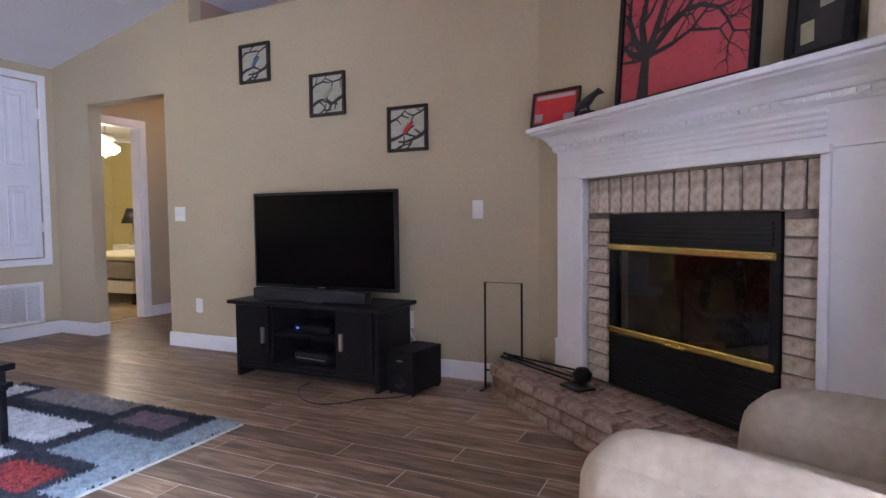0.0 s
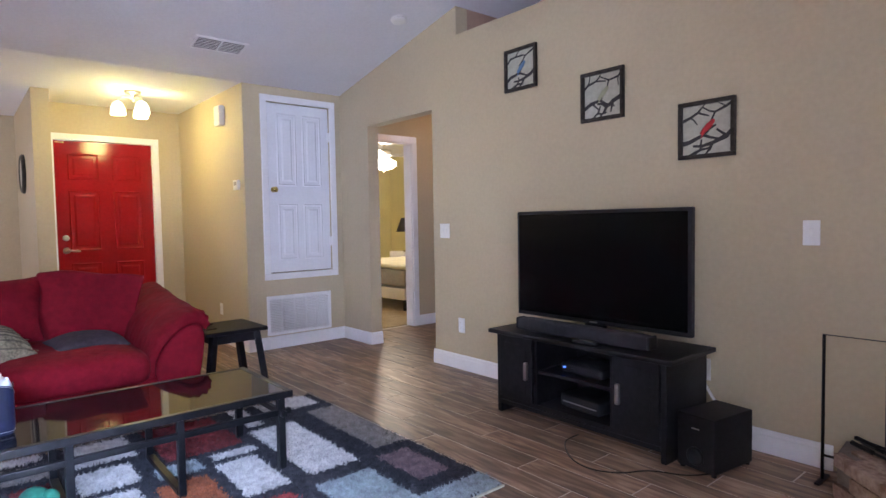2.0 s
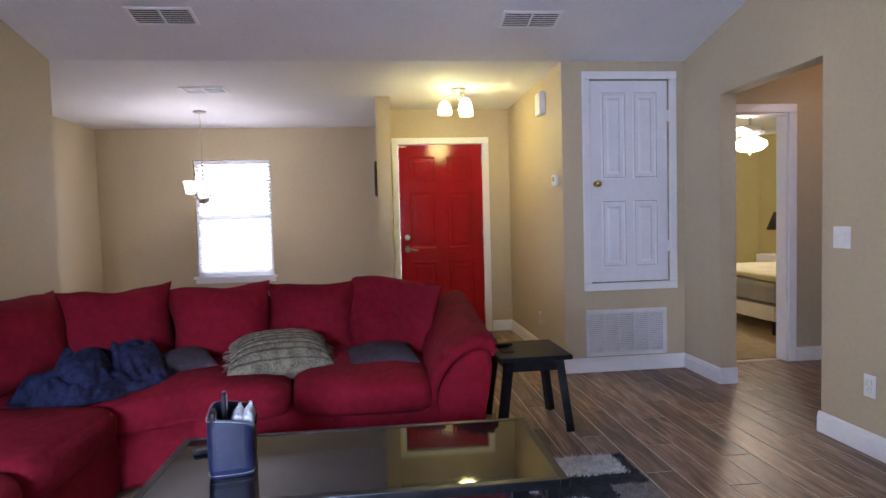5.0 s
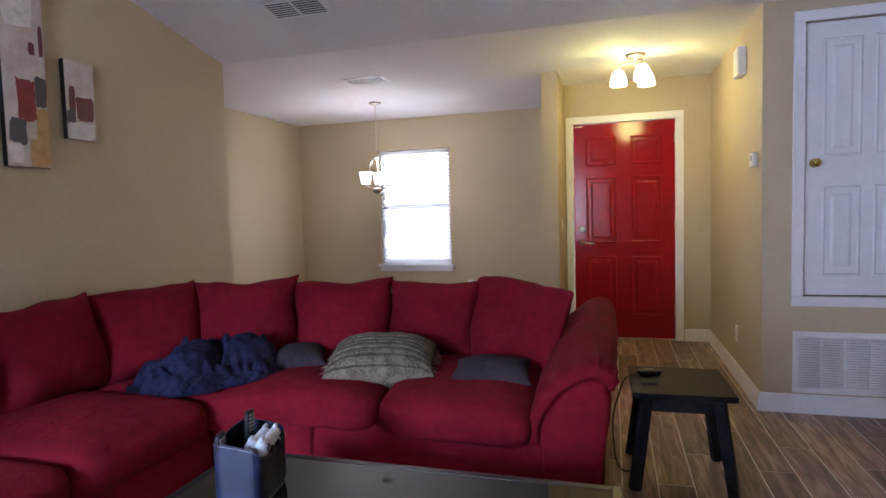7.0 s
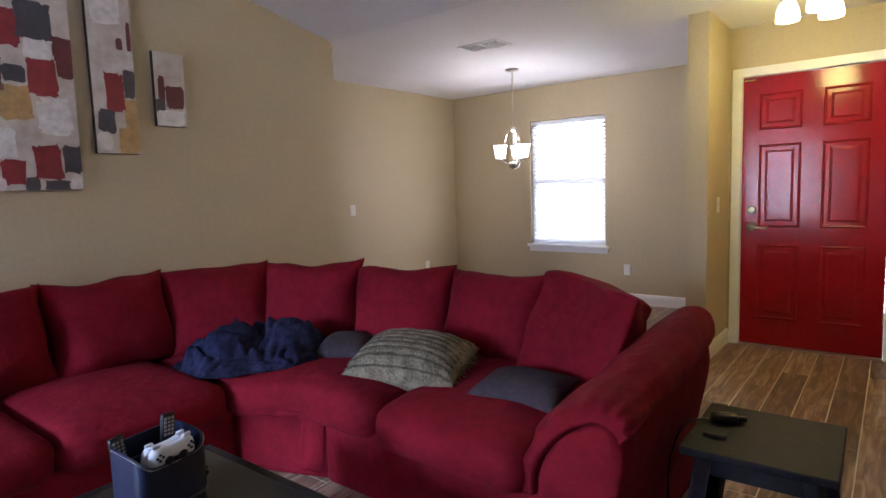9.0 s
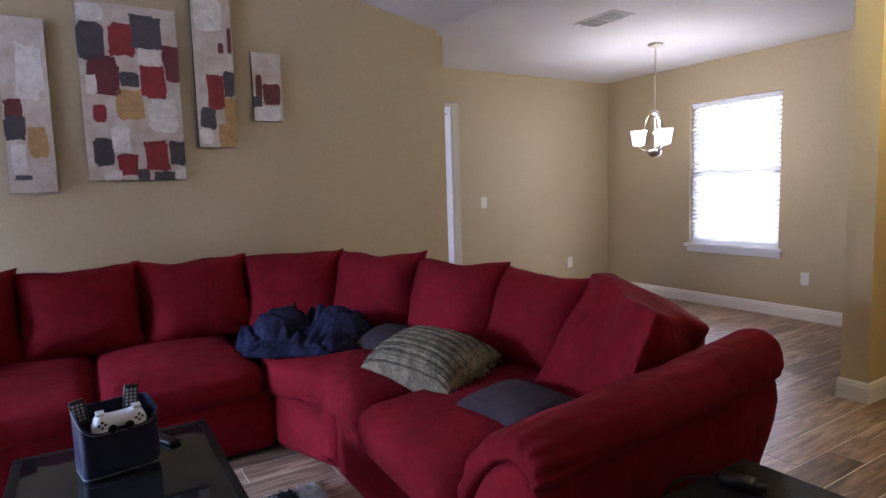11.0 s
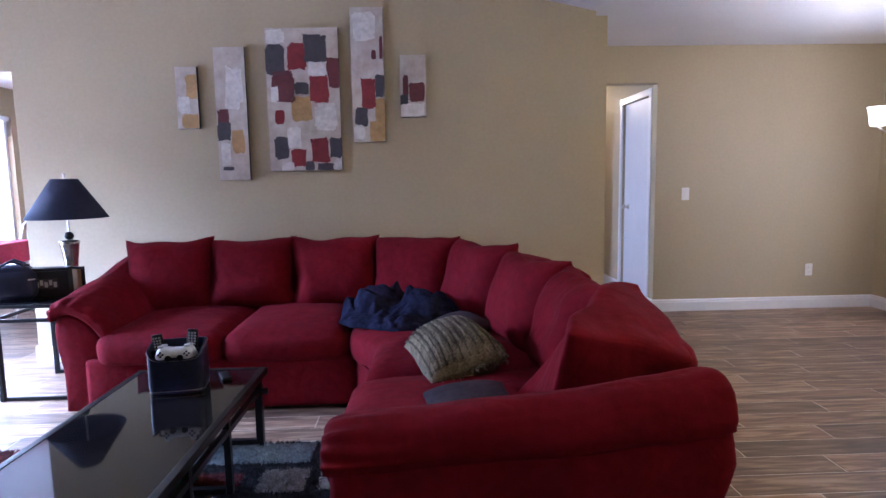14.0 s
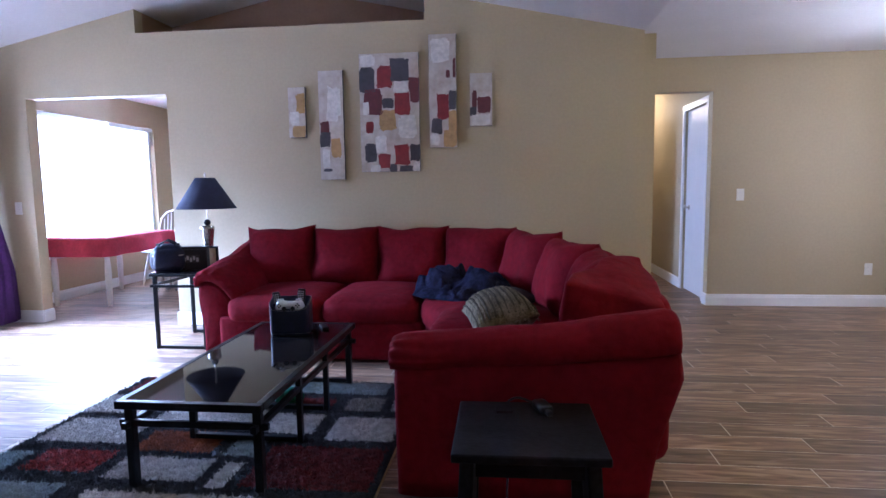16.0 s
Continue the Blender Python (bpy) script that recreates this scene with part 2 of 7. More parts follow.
P_CHAR = mat("charcoal_paint", (0.062, 0.056, 0.066), 0.55, vary=0.10, scale=14, bump=0.2, bump_scale=120)
P_OCHRE = mat("ochre_paint", (0.44, 0.27, 0.10), 0.55, vary=0.10, scale=14, bump=0.2, bump_scale=120)
P_WHITE = mat("white_paint_dabs", (0.68, 0.65, 0.62), 0.55, vary=0.10, scale=14, bump=0.2, bump_scale=120)
P_MAROON = mat("maroon_paint", (0.12, 0.024, 0.028), 0.55, vary=0.10, scale=14, bump=0.2, bump_scale=120)
ARTRED = mat("crimson_print", (0.42, 0.05, 0.06), 0.35, vary=0.08, scale=3)
ARTBLACK = mat("black_print", (0.018, 0.014, 0.014), 0.45, vary=0.2)
ARTWHITE = mat("cream_print", (0.42, 0.40, 0.31), 0.55, vary=0.08)
BIRDBLUE = mat("blue_print", (0.08, 0.17, 0.30), 0.5)
BIRDRED = mat("red_print", (0.50, 0.02, 0.02), 0.5)
BIRDGREY = mat("grey_print", (0.34, 0.33, 0.20), 0.5)
BRONZE = mat("dark_bronze_frame", (0.035, 0.026, 0.018), 0.5, metal=0.3, vary=0.3, scale=20)
CANDLE = mat("ivory_wax", (0.70, 0.62, 0.48), 0.5, vary=0.04)
BEDCLOTH = mat("cream_bedding", (0.68, 0.62, 0.44), 0.9, vary=0.06, bump=0.15)
BEDGREY = mat("grey_mattress_side", (0.36, 0.34, 0.32), 0.9, vary=0.06)
GREENCLOTH = mat("green_plush", (0.02, 0.15, 0.09), 0.9, vary=0.2, bump=0.3)
PADGREY = mat("silver_controller_plastic", (0.58, 0.58, 0.60), 0.3, vary=0.04)
WHITEWOOD = mat("white_painted_wood", (0.78, 0.74, 0.72), 0.45, vary=0.03)

# ---------------------------------------------------------------- mesh helpers


def link_bm(name, bm, material, smooth=False):
    me = bpy.data.meshes.new(name)
    bmesh.ops.recalc_face_normals(bm, faces=bm.faces[:])
    bm.to_mesh(me)
    bm.free()
    for m in (material if isinstance(material, (list, tuple)) else [material]):
        me.materials.append(m)
    if smooth:
        me.shade_smooth()
    return new(name, me)


def part(name, bm, material, parent, label="", smooth=False):
    ob = link_bm(name, bm, material, smooth)
    ob.parent = parent
    if label:
        tagged(ob, label)
    return ob


def thing(name, place, turn, label, category, group=""):
    ob = new(name)
    ob.empty_display_size = 0.1
    ob.matrix_world = pose(*place, 0, 0, turn)
    return tagged(ob, label, category, group)


def structure(name, bm, material, label="", smooth=False):
    return tagged(link_bm(name, bm, material, smooth), label, "", "", "structure")


def box(bm, x0, x1, y0, y1, z0, z1, bevel=0.0, m=None):
    vs = [bm.verts.new(p) for p in ((x0, y0, z0), (x1, y0, z0), (x1, y1, z0), (x0, y1, z0), (x0, y0, z1), (x1, y0, z1), (x1, y1, z1), (x0, y1, z1))]
    fs = [bm.faces.new([vs[i] for i in f]) for f in ((3, 2, 1, 0), (4, 5, 6, 7), (0, 1, 5, 4), (1, 2, 6, 5), (2, 3, 7, 6), (3, 0, 4, 7))]
    if m is not None:
        bmesh.ops.transform(bm, matrix=m, verts=vs)
    if bevel:
        es = list({e for f in fs for e in f.edges})
        bmesh.ops.bevel(bm, geom=es, offset=bevel, segments=2, affect='EDGES', profile=0.5)
    return bm


def one_box(*a, bevel=0.0, m=None):
    return box(bmesh.new(), *a, bevel=bevel, m=m)


def prism(bm, pts, axis, a, b):
    """Extrudes a polygon of (u, v) along an axis from a to b. axis y: (x, z); axis x: (y, z); axis z: (x, y)."""
    def at(p, c):
        return {"y": (p[0], c, p[1]), "x": (c, p[0], p[1]), "z": (p[0], p[1], c)}[axis]
    v0 = [bm.verts.new(at(p, a)) for p in pts]
    v1 = [bm.verts.new(at(p, b)) for p in pts]
    bm.faces.new(v0)
    bm.faces.new(v1[::-1])
    for i in range(len(pts)):
        j = (i + 1) % len(pts)
        bm.faces.new((v0[i], v1[i], v1[j], v0[j]))
    return bm


def lathe(profile, n=24, centre=(0, 0)):
    bm = bmesh.new()
    rings = []
    for r, z in profile:
        rings.append([bm.verts.new((centre[0] + r * math.cos(2 * math.pi * i / n), centre[1] + r * math.sin(2 * math.pi * i / n), z)) for i in range(n)])
    for a, b in zip(rings, rings[1:]):
        for i in range(n):
            j = (i + 1) % n
            bm.faces.new((a[i], a[j], b[j], b[i]))
    bm.faces.new(rings[0][::-1])
    bm.faces.new(rings[-1])
    return bm


def tube(points, r, n=8, bm=None, taper=None):
    bm = bm or bmesh.new()
    pts = [Vector(p) for p in points]
    rings = []
    for i, p in enumerate(pts):
        d = (pts[min(i + 1, len(pts) - 1)] - pts[max(i - 1, 0)]).normalized()
        a = d.orthogonal().normalized() if not rings else (last - last.dot(d) * d).normalized()
        last = a
        b = d.cross(a)
        rr = r * (taper[i] if taper else 1)
        rings.append([bm.verts.new(p + rr * (math.cos(2 * math.pi * k / n) * a + math.sin(2 * math.pi * k / n) * b)) for k in range(n)])
    for a, b in zip(rings, rings[1:]):
        for k in range(n):
            bm.faces.new((a[k], a[(k + 1) % n], b[(k + 1) % n], b[k]))
    bm.faces.new(rings[0][::-1])
    bm.faces.new(rings[-1])
    return bm


def bar(a, b, w, d=None, bm=None, roll=0.0):
    """A square bar from a to b."""
    bm = bm or bmesh.new()
    a, b = Vector(a), Vector(b)
    m = Matrix.Translation(a) @ (b - a).to_track_quat('Z', 'Y').to_matrix().to_4x4() @ Matrix.Rotation(roll, 4, 'Z')
    d = d or w
    return box(bm, -w / 2, w / 2, -d / 2, d / 2, 0, (b - a).length, bevel=min(w, d) * 0.12, m=m)


def soft_box(sx, sy, sz, r, puff=(0, 0, 0), n=9, wob=0.0, seed=0.0, m=None):
    """A rounded, stuffed box centred on its base."""
    bm = bmesh.new()
    bmesh.ops.create_cube(bm, size=2)
    bmesh.ops.subdivide_edges(bm, edges=bm.edges[:], cuts=n, use_grid_fill=True)
    half = Vector((sx / 2, sy / 2, sz / 2))
    for v in bm.verts:
        p = Vector([math.sin(c * math.pi / 2) for c in v.co])
        q = Vector([p[i] * half[i] for i in range(3)])
        inner = Vector([max(-half[i] + min(r, half[i]), min(half[i] - min(r, half[i]), q[i])) for i in range(3)])
        d = q - inner
        if d.length > 1e-6:
            q = inner + d.normalized() * min(r, half.x, half.y, half.z)
        for i in range(3):
            j, k = (i + 1) % 3, (i + 2) % 3
            q[i] += puff[i] * p[i] * (1 - p[j] ** 2) * (1 - p[k] ** 2)
        if wob:
            q += wob * noise.noise_vector(q * 5 + Vector((seed, seed * 2, 0)))
        v.co = q + Vector((0, 0, sz / 2))
    if m is not None:
        bmesh.ops.transform(bm, matrix=m, verts=bm.verts[:])
    return bm


def pillow(w, h, t, pinch=0.10, n=18, wob=0.008, seed=0.0, m=None, flat=2.0):
    """A pillow standing in xz with its thickness along y, centred on its middle."""
    bm = bmesh.new()
    grid = {}
    for side in (1, -1):
        for i in range(n + 1):
            for j in range(n + 1):
                u, v = math.sin((2 * i / n - 1) * math.pi / 2), math.sin((2 * j / n - 1) * math.pi / 2)
                edge = i in (0, n) or j in (0, n)
                if edge and side == -1:
                    grid[side, i, j] = grid[1, i, j]
                    continue
                x = w / 2 * u * (1 - pinch * (1 - v * v) * abs(u))
                z = h / 2 * v * (1 - pinch * (1 - u * u) * abs(v))
                y = side * t / 2 * ((1 - abs(u) ** (2 * flat)) * (1 - abs(v) ** (2 * flat))) ** 0.55
                p = Vector((x, y, z))
                p += wob * noise.noise_vector(p * 6 + Vector((seed, 0, seed)))
                grid[side, i, j] = bm.verts.new(p)
    for side in (1, -1):
        for i in range(n):
            for j in range(n):
                q = (grid[side, i, j], grid[side, i + 1, j], grid[side, i + 1, j + 1], grid[side, i, j + 1])
                bm.faces.new(q if side < 0 else q[::-1])
    if m is not None:
        bmesh.ops.transform(bm, matrix=m, verts=bm.verts[:])
    return bm


def loft(sections):
    bm = bmesh.new()
    rings = [[bm.verts.new(p) for p in s] for s in sections]
    for a, b in zip(rings, rings[1:]):
        for k in range(len(a)):
            kk = (k + 1) % len(a)
            bm.faces.new((a[k], a[kk], b[kk], b[k]))
    bm.faces.new(rings[0][::-1])
    bm.faces.new(rings[-1])
    return bm


# ---------------------------------------------------------------- plan (metres)
NORTH, SOUTH, WEST, EAST = 4.73, 0.0, -5.5, 0.66      # living-room wall faces
FLAT, RIDGE_X, SLOPE = 2.45, -2.47, 0.21
T = 0.12                                              # wall thickness
SHELF_Z, SHELF_L, SHELF_R = 2.61, -3.72, -1.14        # high plant niches


def ceil_z(x):
    return 2.46 + SLOPE * (3.03 - abs(x - RIDGE_X))


def gable(bm, x0, x1, z0, y0, y1):
    """Wall piece up to the sloped ceiling."""
    top = [(x1, ceil_z(x1)), (x0, ceil_z(x0))]
    if x0 < RIDGE_X < x1:
        top.insert(1, (RIDGE_X, ceil_z(RIDGE_X)))
    prism(bm, [(x0, z0), (x1, z0)] + top, "y", y0, y1)


# floor slab (grout) under the planks
structure("floor", one_box(-9.0, 1.0, -4.6, 8.6, -0.12, -0.0014), GROUT, "pale grout bed under wood-look floor tiles")
structure("carpet_floor", one_box(-10.0, WEST - T, NORTH + T + 0.02, 8.5, -0.003, 0.006), CARPET, "beige bedroom carpet")

# ceiling: flat part over dining and entry, two slopes over the living room
bm = bmesh.new()
prism(bm, [(-10.1, FLAT), (-5.5, FLAT), (RIDGE_X, ceil_z(RIDGE_X)), (0.9, ceil_z(0.9)), (0.9, 3.4), (-10.1, 3.4)], "y", -0.72, 5.42)
structure("ceiling", bm, CEIL, "white textured vaulted ceiling")
structure("ceiling_south", one_box(-9.0, 1.0, -4.6, -0.72, FLAT, 2.6), CEIL, "white flat ceiling")
structure("ceiling_bedroom", one_box(-10.1, -3.0, 5.42, 8.6, FLAT, 2.6), CEIL, "white flat ceiling")

# north wall with the hall opening and the niche
OP_L, OP_R, OP_Z = -5.0, -4.03, 2.085
bm = bmesh.new()
gable(bm, WEST, OP_L, 0, NORTH, NORTH + T)
gable(bm, OP_L, OP_R, OP_Z, NORTH, NORTH + T)
gable(bm, OP_R, SHELF_L, 0, NORTH, NORTH + T)
box(bm, SHELF_L, SHELF_R, NORTH, NORTH + T, 0, SHELF_Z)
gable(bm, SHELF_R, EAST + T, 0, NORTH, NORTH + T)
structure("wall_north", bm, PAINT, "tan painted wall with a hall opening")
bm = bmesh.new()
box(bm, SHELF_L - 0.1, SHELF_R + 0.1, NORTH + T, NORTH + 0.6, SHELF_Z - 0.1, SHELF_Z)
gable(bm, SHELF_L - 0.1, SHELF_L, SHELF_Z, NORTH + T, NORTH + 0.6)
gable(bm, SHELF_R, SHELF_R + 0.1, SHELF_Z, NORTH + T, NORTH + 0.6)
gable(bm, SHELF_L - 0.1, SHELF_R + 0.1, SHELF_Z, NORTH + 0.6, NORTH + 0.66)
structure("niche_north", bm, NICHE_SHADE, "high plant niche coloured brown for its shade")

# south wall with the nook opening and its niche
NK_L, NK_R, NK_Z = -1.40, -0.03, 2.075
bm = bmesh.new()
gable(bm, WEST, SHELF_L, 0, SOUTH - T, SOUTH)
box(bm, SHELF_L, NK_L, SOUTH - T, SOUTH, 0, SHELF_Z)
box(bm, NK_L, SHELF_R, SOUTH - T, SOUTH, NK_Z, SHELF_Z)
gable(bm, SHELF_R, NK_R, NK_Z, SOUTH - T, SOUTH)
gable(bm, NK_R, EAST + T, 0, SOUTH - T, SOUTH)
structure("wall_south", bm, PAINT, "tan painted wall with an opening to the breakfast nook")
bm = bmesh.new()
box(bm, SHELF_L - 0.1, SHELF_R + 0.1, SOUTH - 0.6, SOUTH - T, SHELF_Z - 0.1, SHELF_Z)
gable(bm, SHELF_L - 0.1, SHELF_L, SHELF_Z, SOUTH - 0.6, SOUTH - T)
gable(bm, SHELF_R, SHELF_R + 0.1, SHELF_Z, SOUTH - 0.6, SOUTH - T)
gable(bm, SHELF_L - 0.1, SHELF_R + 0.1, SHELF_Z, SOUTH - 0.66, SOUTH - 0.6)
structure("niche_south", bm, NICHE_SHADE, "high plant niche coloured brown for its shade")

# west closet wall (return-air closet) with its hatch opening
CL_Y0, CL_Y1, CL_Z0, CL_Z1 = 3.95, 4.60, 0.71, 2.31
bm = bmesh.new()
box(bm, WEST - T, WEST, 3.73, CL_Y0, 0, FLAT)
box(bm, WEST - T, WEST, CL_Y1, NORTH + T, 0, FLAT)
box(bm, WEST - T, WEST, CL_Y0, CL_Y1, 0, CL_Z0)
box(bm, WEST - T, WEST, CL_Y0, CL_Y1, CL_Z1, FLAT)
structure("wall_closet", bm, PAINT, "tan painted closet wall")
structure("wall_entry", one_box(-7.52, WEST - T, 3.73, 3.73 + T, 0, FLAT), PAINT, "tan painted entry wall")
# front-door wall
D_Y0, D_Y1, D_Z = 2.505, 3.435, 2.075
bm = bmesh.new()
box(bm, -7.52, -7.40, 2.42, D_Y0, 0, FLAT)
box(bm, -7.52, -7.40, D_Y1, 3.73, 0, FLAT)
box(bm, -7.52, -7.40, D_Y0, D_Y1, D_Z, FLAT)
structure("wall_front_door", bm, PAINT, "tan painted wall round the front door")
structure("wall_partition", one_box(-8.53, -6.75, 2.28, 2.42, 0, FLAT), PAINT, "tan painted partition wall")
# dining window wall
W_Y0, W_Y1, W_Z0, W_Z1 = 0.02, 0.95, 0.62, 2.06
bm = bmesh.new()
box(bm, -8.68, -8.53, -1.1 - T, W_Y0, 0, FLAT)
box(bm, -8.68, -8.53, W_Y1, 2.42, 0, FLAT)
box(bm, -8.68, -8.53, W_Y0, W_Y1, 0, W_Z0)
box(bm, -8.68, -8.53, W_Y0, W_Y1, W_Z1, FLAT)
structure("wall_dining_west", bm, PAINT, "tan painted wall with a window")
H_L, H_R, H_Z = -6.40, -5.62, 2.12
bm = bmesh.new()
box(bm, -8.53, H_L, -1.1 - T, -1.1, 0, FLAT)
box(bm, H_L, H_R, -1.1 - T, -1.1, H_Z, FLAT)
structure("wall_dining_south", bm, PAINT, "tan painted wall with a hall opening")
bm = bmesh.new()
box(bm, -5.62, WEST, -1.15, SOUTH - T, 0, FLAT)
box(bm, -5.62, WEST, -4.5, -2.35, 0, FLAT)
box(bm, -5.62, WEST, -2.35, -1.15, 2.1, FLAT)
structure("wall_kitchen_side", bm, PAINT, "tan painted wall with a kitchen opening")
# small hall to the south, with a white door in its side
HD_Y0, HD_Y1 = -2.08, -1.34
bm = bmesh.new()
box(bm, -6.55, -6.43, -4.5, HD_Y0, 0, FLAT)
box(bm, -6.55, -6.43, HD_Y1, -1.1 - T, 0, FLAT)
box(bm, -6.55, -6.43, HD_Y0, HD_Y1, 2.05, FLAT)
box(bm, -6.55, WEST, -4.62, -4.5, 0, FLAT)
structure("wall_hall_south", bm, PAINT, "tan painted hall walls")
# east wall with the patio door opening and the nook window
PD_Y0, PD_Y1, PD_Z = 0.55, 2.35, 2.05
NW_Y0, NW_Y1, NW_Z0, NW_Z1 = -3.00, -0.90, 0.57, 2.12
bm = bmesh.new()
box(bm, EAST, EAST + 0.15, PD_Y1, NORTH, 0, 2.5)
box(bm, EAST, EAST + 0.15, -T, PD_Y0, 0, 2.5)
box(bm, EAST, EAST + 0.15, PD_Y0, PD_Y1, PD_Z, 2.5)
structure("wall_east", bm, PAINT, "tan painted wall with a patio door opening")
bm = bmesh.new()
box(bm, EAST, EAST + 0.15, NW_Y1, -T, 0, FLAT)
box(bm, EAST, EAST + 0.15, -3.5, NW_Y0, 0, FLAT)
box(bm, EAST, EAST + 0.15, NW_Y0, NW_Y1, 0, NW_Z0)
box(bm, EAST, EAST + 0.15, NW_Y0, NW_Y1, NW_Z1, FLAT)
box(bm, WEST, EAST + 0.15, -3.62, -3.5, 0, FLAT)
structure("wall_nook", bm, PAINT, "tan painted breakfast nook walls")
# diagonal fireplace wall
bm = bmesh.new()
DG = pose(-0.87, NORTH, 0, 0, 0, -41)
# hall behind the north wall and the bedroom beyond
BD_Y0, BD_Y1 = 4.90, 5.62
bm2 = bmesh.new()
box(bm2, WEST - T, WEST, NORTH + T, BD_Y0, 0, FLAT)
box(bm2, WEST - T, WEST, BD_Y1, 8.5, 0, FLAT)
box(bm2, WEST - T, WEST, BD_Y0, BD_Y1, 2.04, FLAT)
structure("wall_hall_west", bm2, PAINT, "tan painted hall wall with a bedroom doorway")
structure("wall_hall_north", one_box(WEST, -3.8, 6.3, 6.42, 0, FLAT), PAINT, "tan painted hall wall")
structure("wall_hall_east", one_box(-3.9, -3.78, NORTH + T, 6.3, 0, FLAT), PAINT, "tan painted hall wall")
bm2 = bmesh.new()
box(bm2, -10.0, -9.88, NORTH + T, 8.5, 0, FLAT)
box(bm2, -9.88, WEST - T, 8.4, 8.5, 0, FLAT)
box(bm2, -9.88, WEST - T, NORTH + T - 0.06, NORTH + T, 0, FLAT)
structure("wall_bedroom", bm2, BED_PAINT, "pale yellow bedroom walls")


def baseboard(a, b, inward, h=0.115, th=0.016):
    """A moulded baseboard from a to b; inward: unit (x, y) into the room."""
    bm = bmesh.new()
    prof = [(0, 0), (th, 0), (th, h * 0.72), (th * 0.75, h * 0.8), (th * 0.75, h * 0.9), (th * 0.3, h), (0, h)]
    ring = []
    for p in (a, b):
        ring.append([bm.verts.new((p[0] + inward[0] * u, p[1] + inward[1] * u, z)) for u, z in prof])
    bm.faces.new(ring[0])
    bm.faces.new(ring[1][::-1])
    for k in range(len(prof)):
        kk = (k + 1) % len(prof)
        bm.faces.new((ring[0][k], ring[1][k], ring[1][kk], ring[0][kk]))
    return structure("baseboard", bm, TRIM, "white moulded baseboard")


g = 0.001
baseboard((WEST, NORTH - g), (OP_L + 0.012, NORTH - g), (0, -1))
baseboard((OP_R - 0.012, NORTH - g), (-1.165, NORTH - g), (0, -1))
baseboard((OP_L + g, NORTH), (OP_L + g, NORTH + T), (1, 0))
baseboard((OP_R - g, NORTH), (OP_R - g, NORTH + T), (-1, 0))
baseboard((WEST + g, 3.73 - 0.012), (WEST + g, NORTH), (1, 0))
baseboard((-7.4, 3.73 - g), (WEST + 0.014, 3.73 - g), (0, -1))
baseboard((-7.4 + g, 3.51), (-7.4 + g, 3.73), (1, 0))
baseboard((-7.4, 2.42 + g), (-6.738, 2.42 + g), (0, 1))
baseboard((-6.75 + g, 2.27), (-6.75 + g, 2.43), (1, 0))
baseboard((-8.53, 2.28 - g), (-6.738, 2.28 - g), (0, -1))
baseboard((-8.53 + g, -1.1), (-8.53 + g, 2.28), (1, 0))
baseboard((-8.53, -1.1 + g), (H_L + 0.012, -1.1 + g), (0, 1))
baseboard((H_L + g, -1.1 - T), (H_L + g, -1.1), (1, 0))
baseboard((-6.43 + g, -4.5), (-6.43 + g, HD_Y0 - 0.07), (1, 0))
baseboard((WEST, SOUTH + g), (NK_L + 0.012, SOUTH + g), (0, 1))
baseboard((NK_L + g, -T), (NK_L + g, SOUTH), (1, 0))
baseboard((NK_R - g, -T), (NK_R - g, SOUTH), (-1, 0))
baseboard((NK_R - 0.012, SOUTH + g), (EAST, SOUTH + g), (0, 1))
baseboard((EAST - g, -3.5), (EAST - g, -T), (-1, 0))
baseboard((EAST - g, PD_Y1 + 0.06), (EAST - g, 3.10), (-1, 0))
baseboard((EAST - g, SOUTH), (EAST - g, PD_Y0 - 0.06), (-1, 0))
baseboard((WEST + g, BD_Y1 + 0.075), (WEST + g, 6.3), (1, 0))
baseboard((WEST, 6.3 - g), (-3.9, 6.3 - g), (0, -1))

# ---------------------------------------------------------------- doors and windows


def casing(parent, y0, y1, z1, x, side, w=0.065, th=0.018, z0=0.0, bottom=False):
    """Door casing on a wall x = const; side: +1 or -1, the way it faces."""
    xa, xb = sorted((x + side * 0.001, x + side * th))
    part("casing", one_box(xa, xb, y0 - w, y0, z0, z1, bevel=0.004), TRIM, parent)
    part("casing", one_box(xa, xb, y1, y1 + w, z0, z1, bevel=0.004), TRIM, parent)
    part("casing", one_box(xa, xb, y0 - w, y1 + w, z1 + 0.0005, z1 + w, bevel=0.004), TRIM, parent)
    if bottom:
        part("casing", one_box(xa, xb, y0 - w, y1 + w, z0 - w, z0 - 0.0005, bevel=0.004), TRIM, parent)


def raised_panel(y0, y1, z0, z1, x, side, depth=0.010):
    """A moulded panel: a sunk ring with a raised field, on a leaf face x."""
    bm = bmesh.new()
    steps = [(0.0, 0.001), (0.010, 0.008), (0.020, 0.002), (0.045, 0.002), (0.062, 0.009)]
    rings = []
    for inset, h in steps:
        rings.append([bm.verts.new((x + side * h, y, z)) for y, z in ((y0 + inset, z0 + inset), (y1 - inset, z0 + inset), (y1 - inset, z1 - inset), (y0 + inset, z1 - inset))])
    for a, b in zip(rings, rings[1:]):
        for k in range(4):
            bm.faces.new((a[k], a[(k + 1) % 4], b[(k + 1) % 4], b[k]))
    bm.faces.new(rings[-1])
    return bm


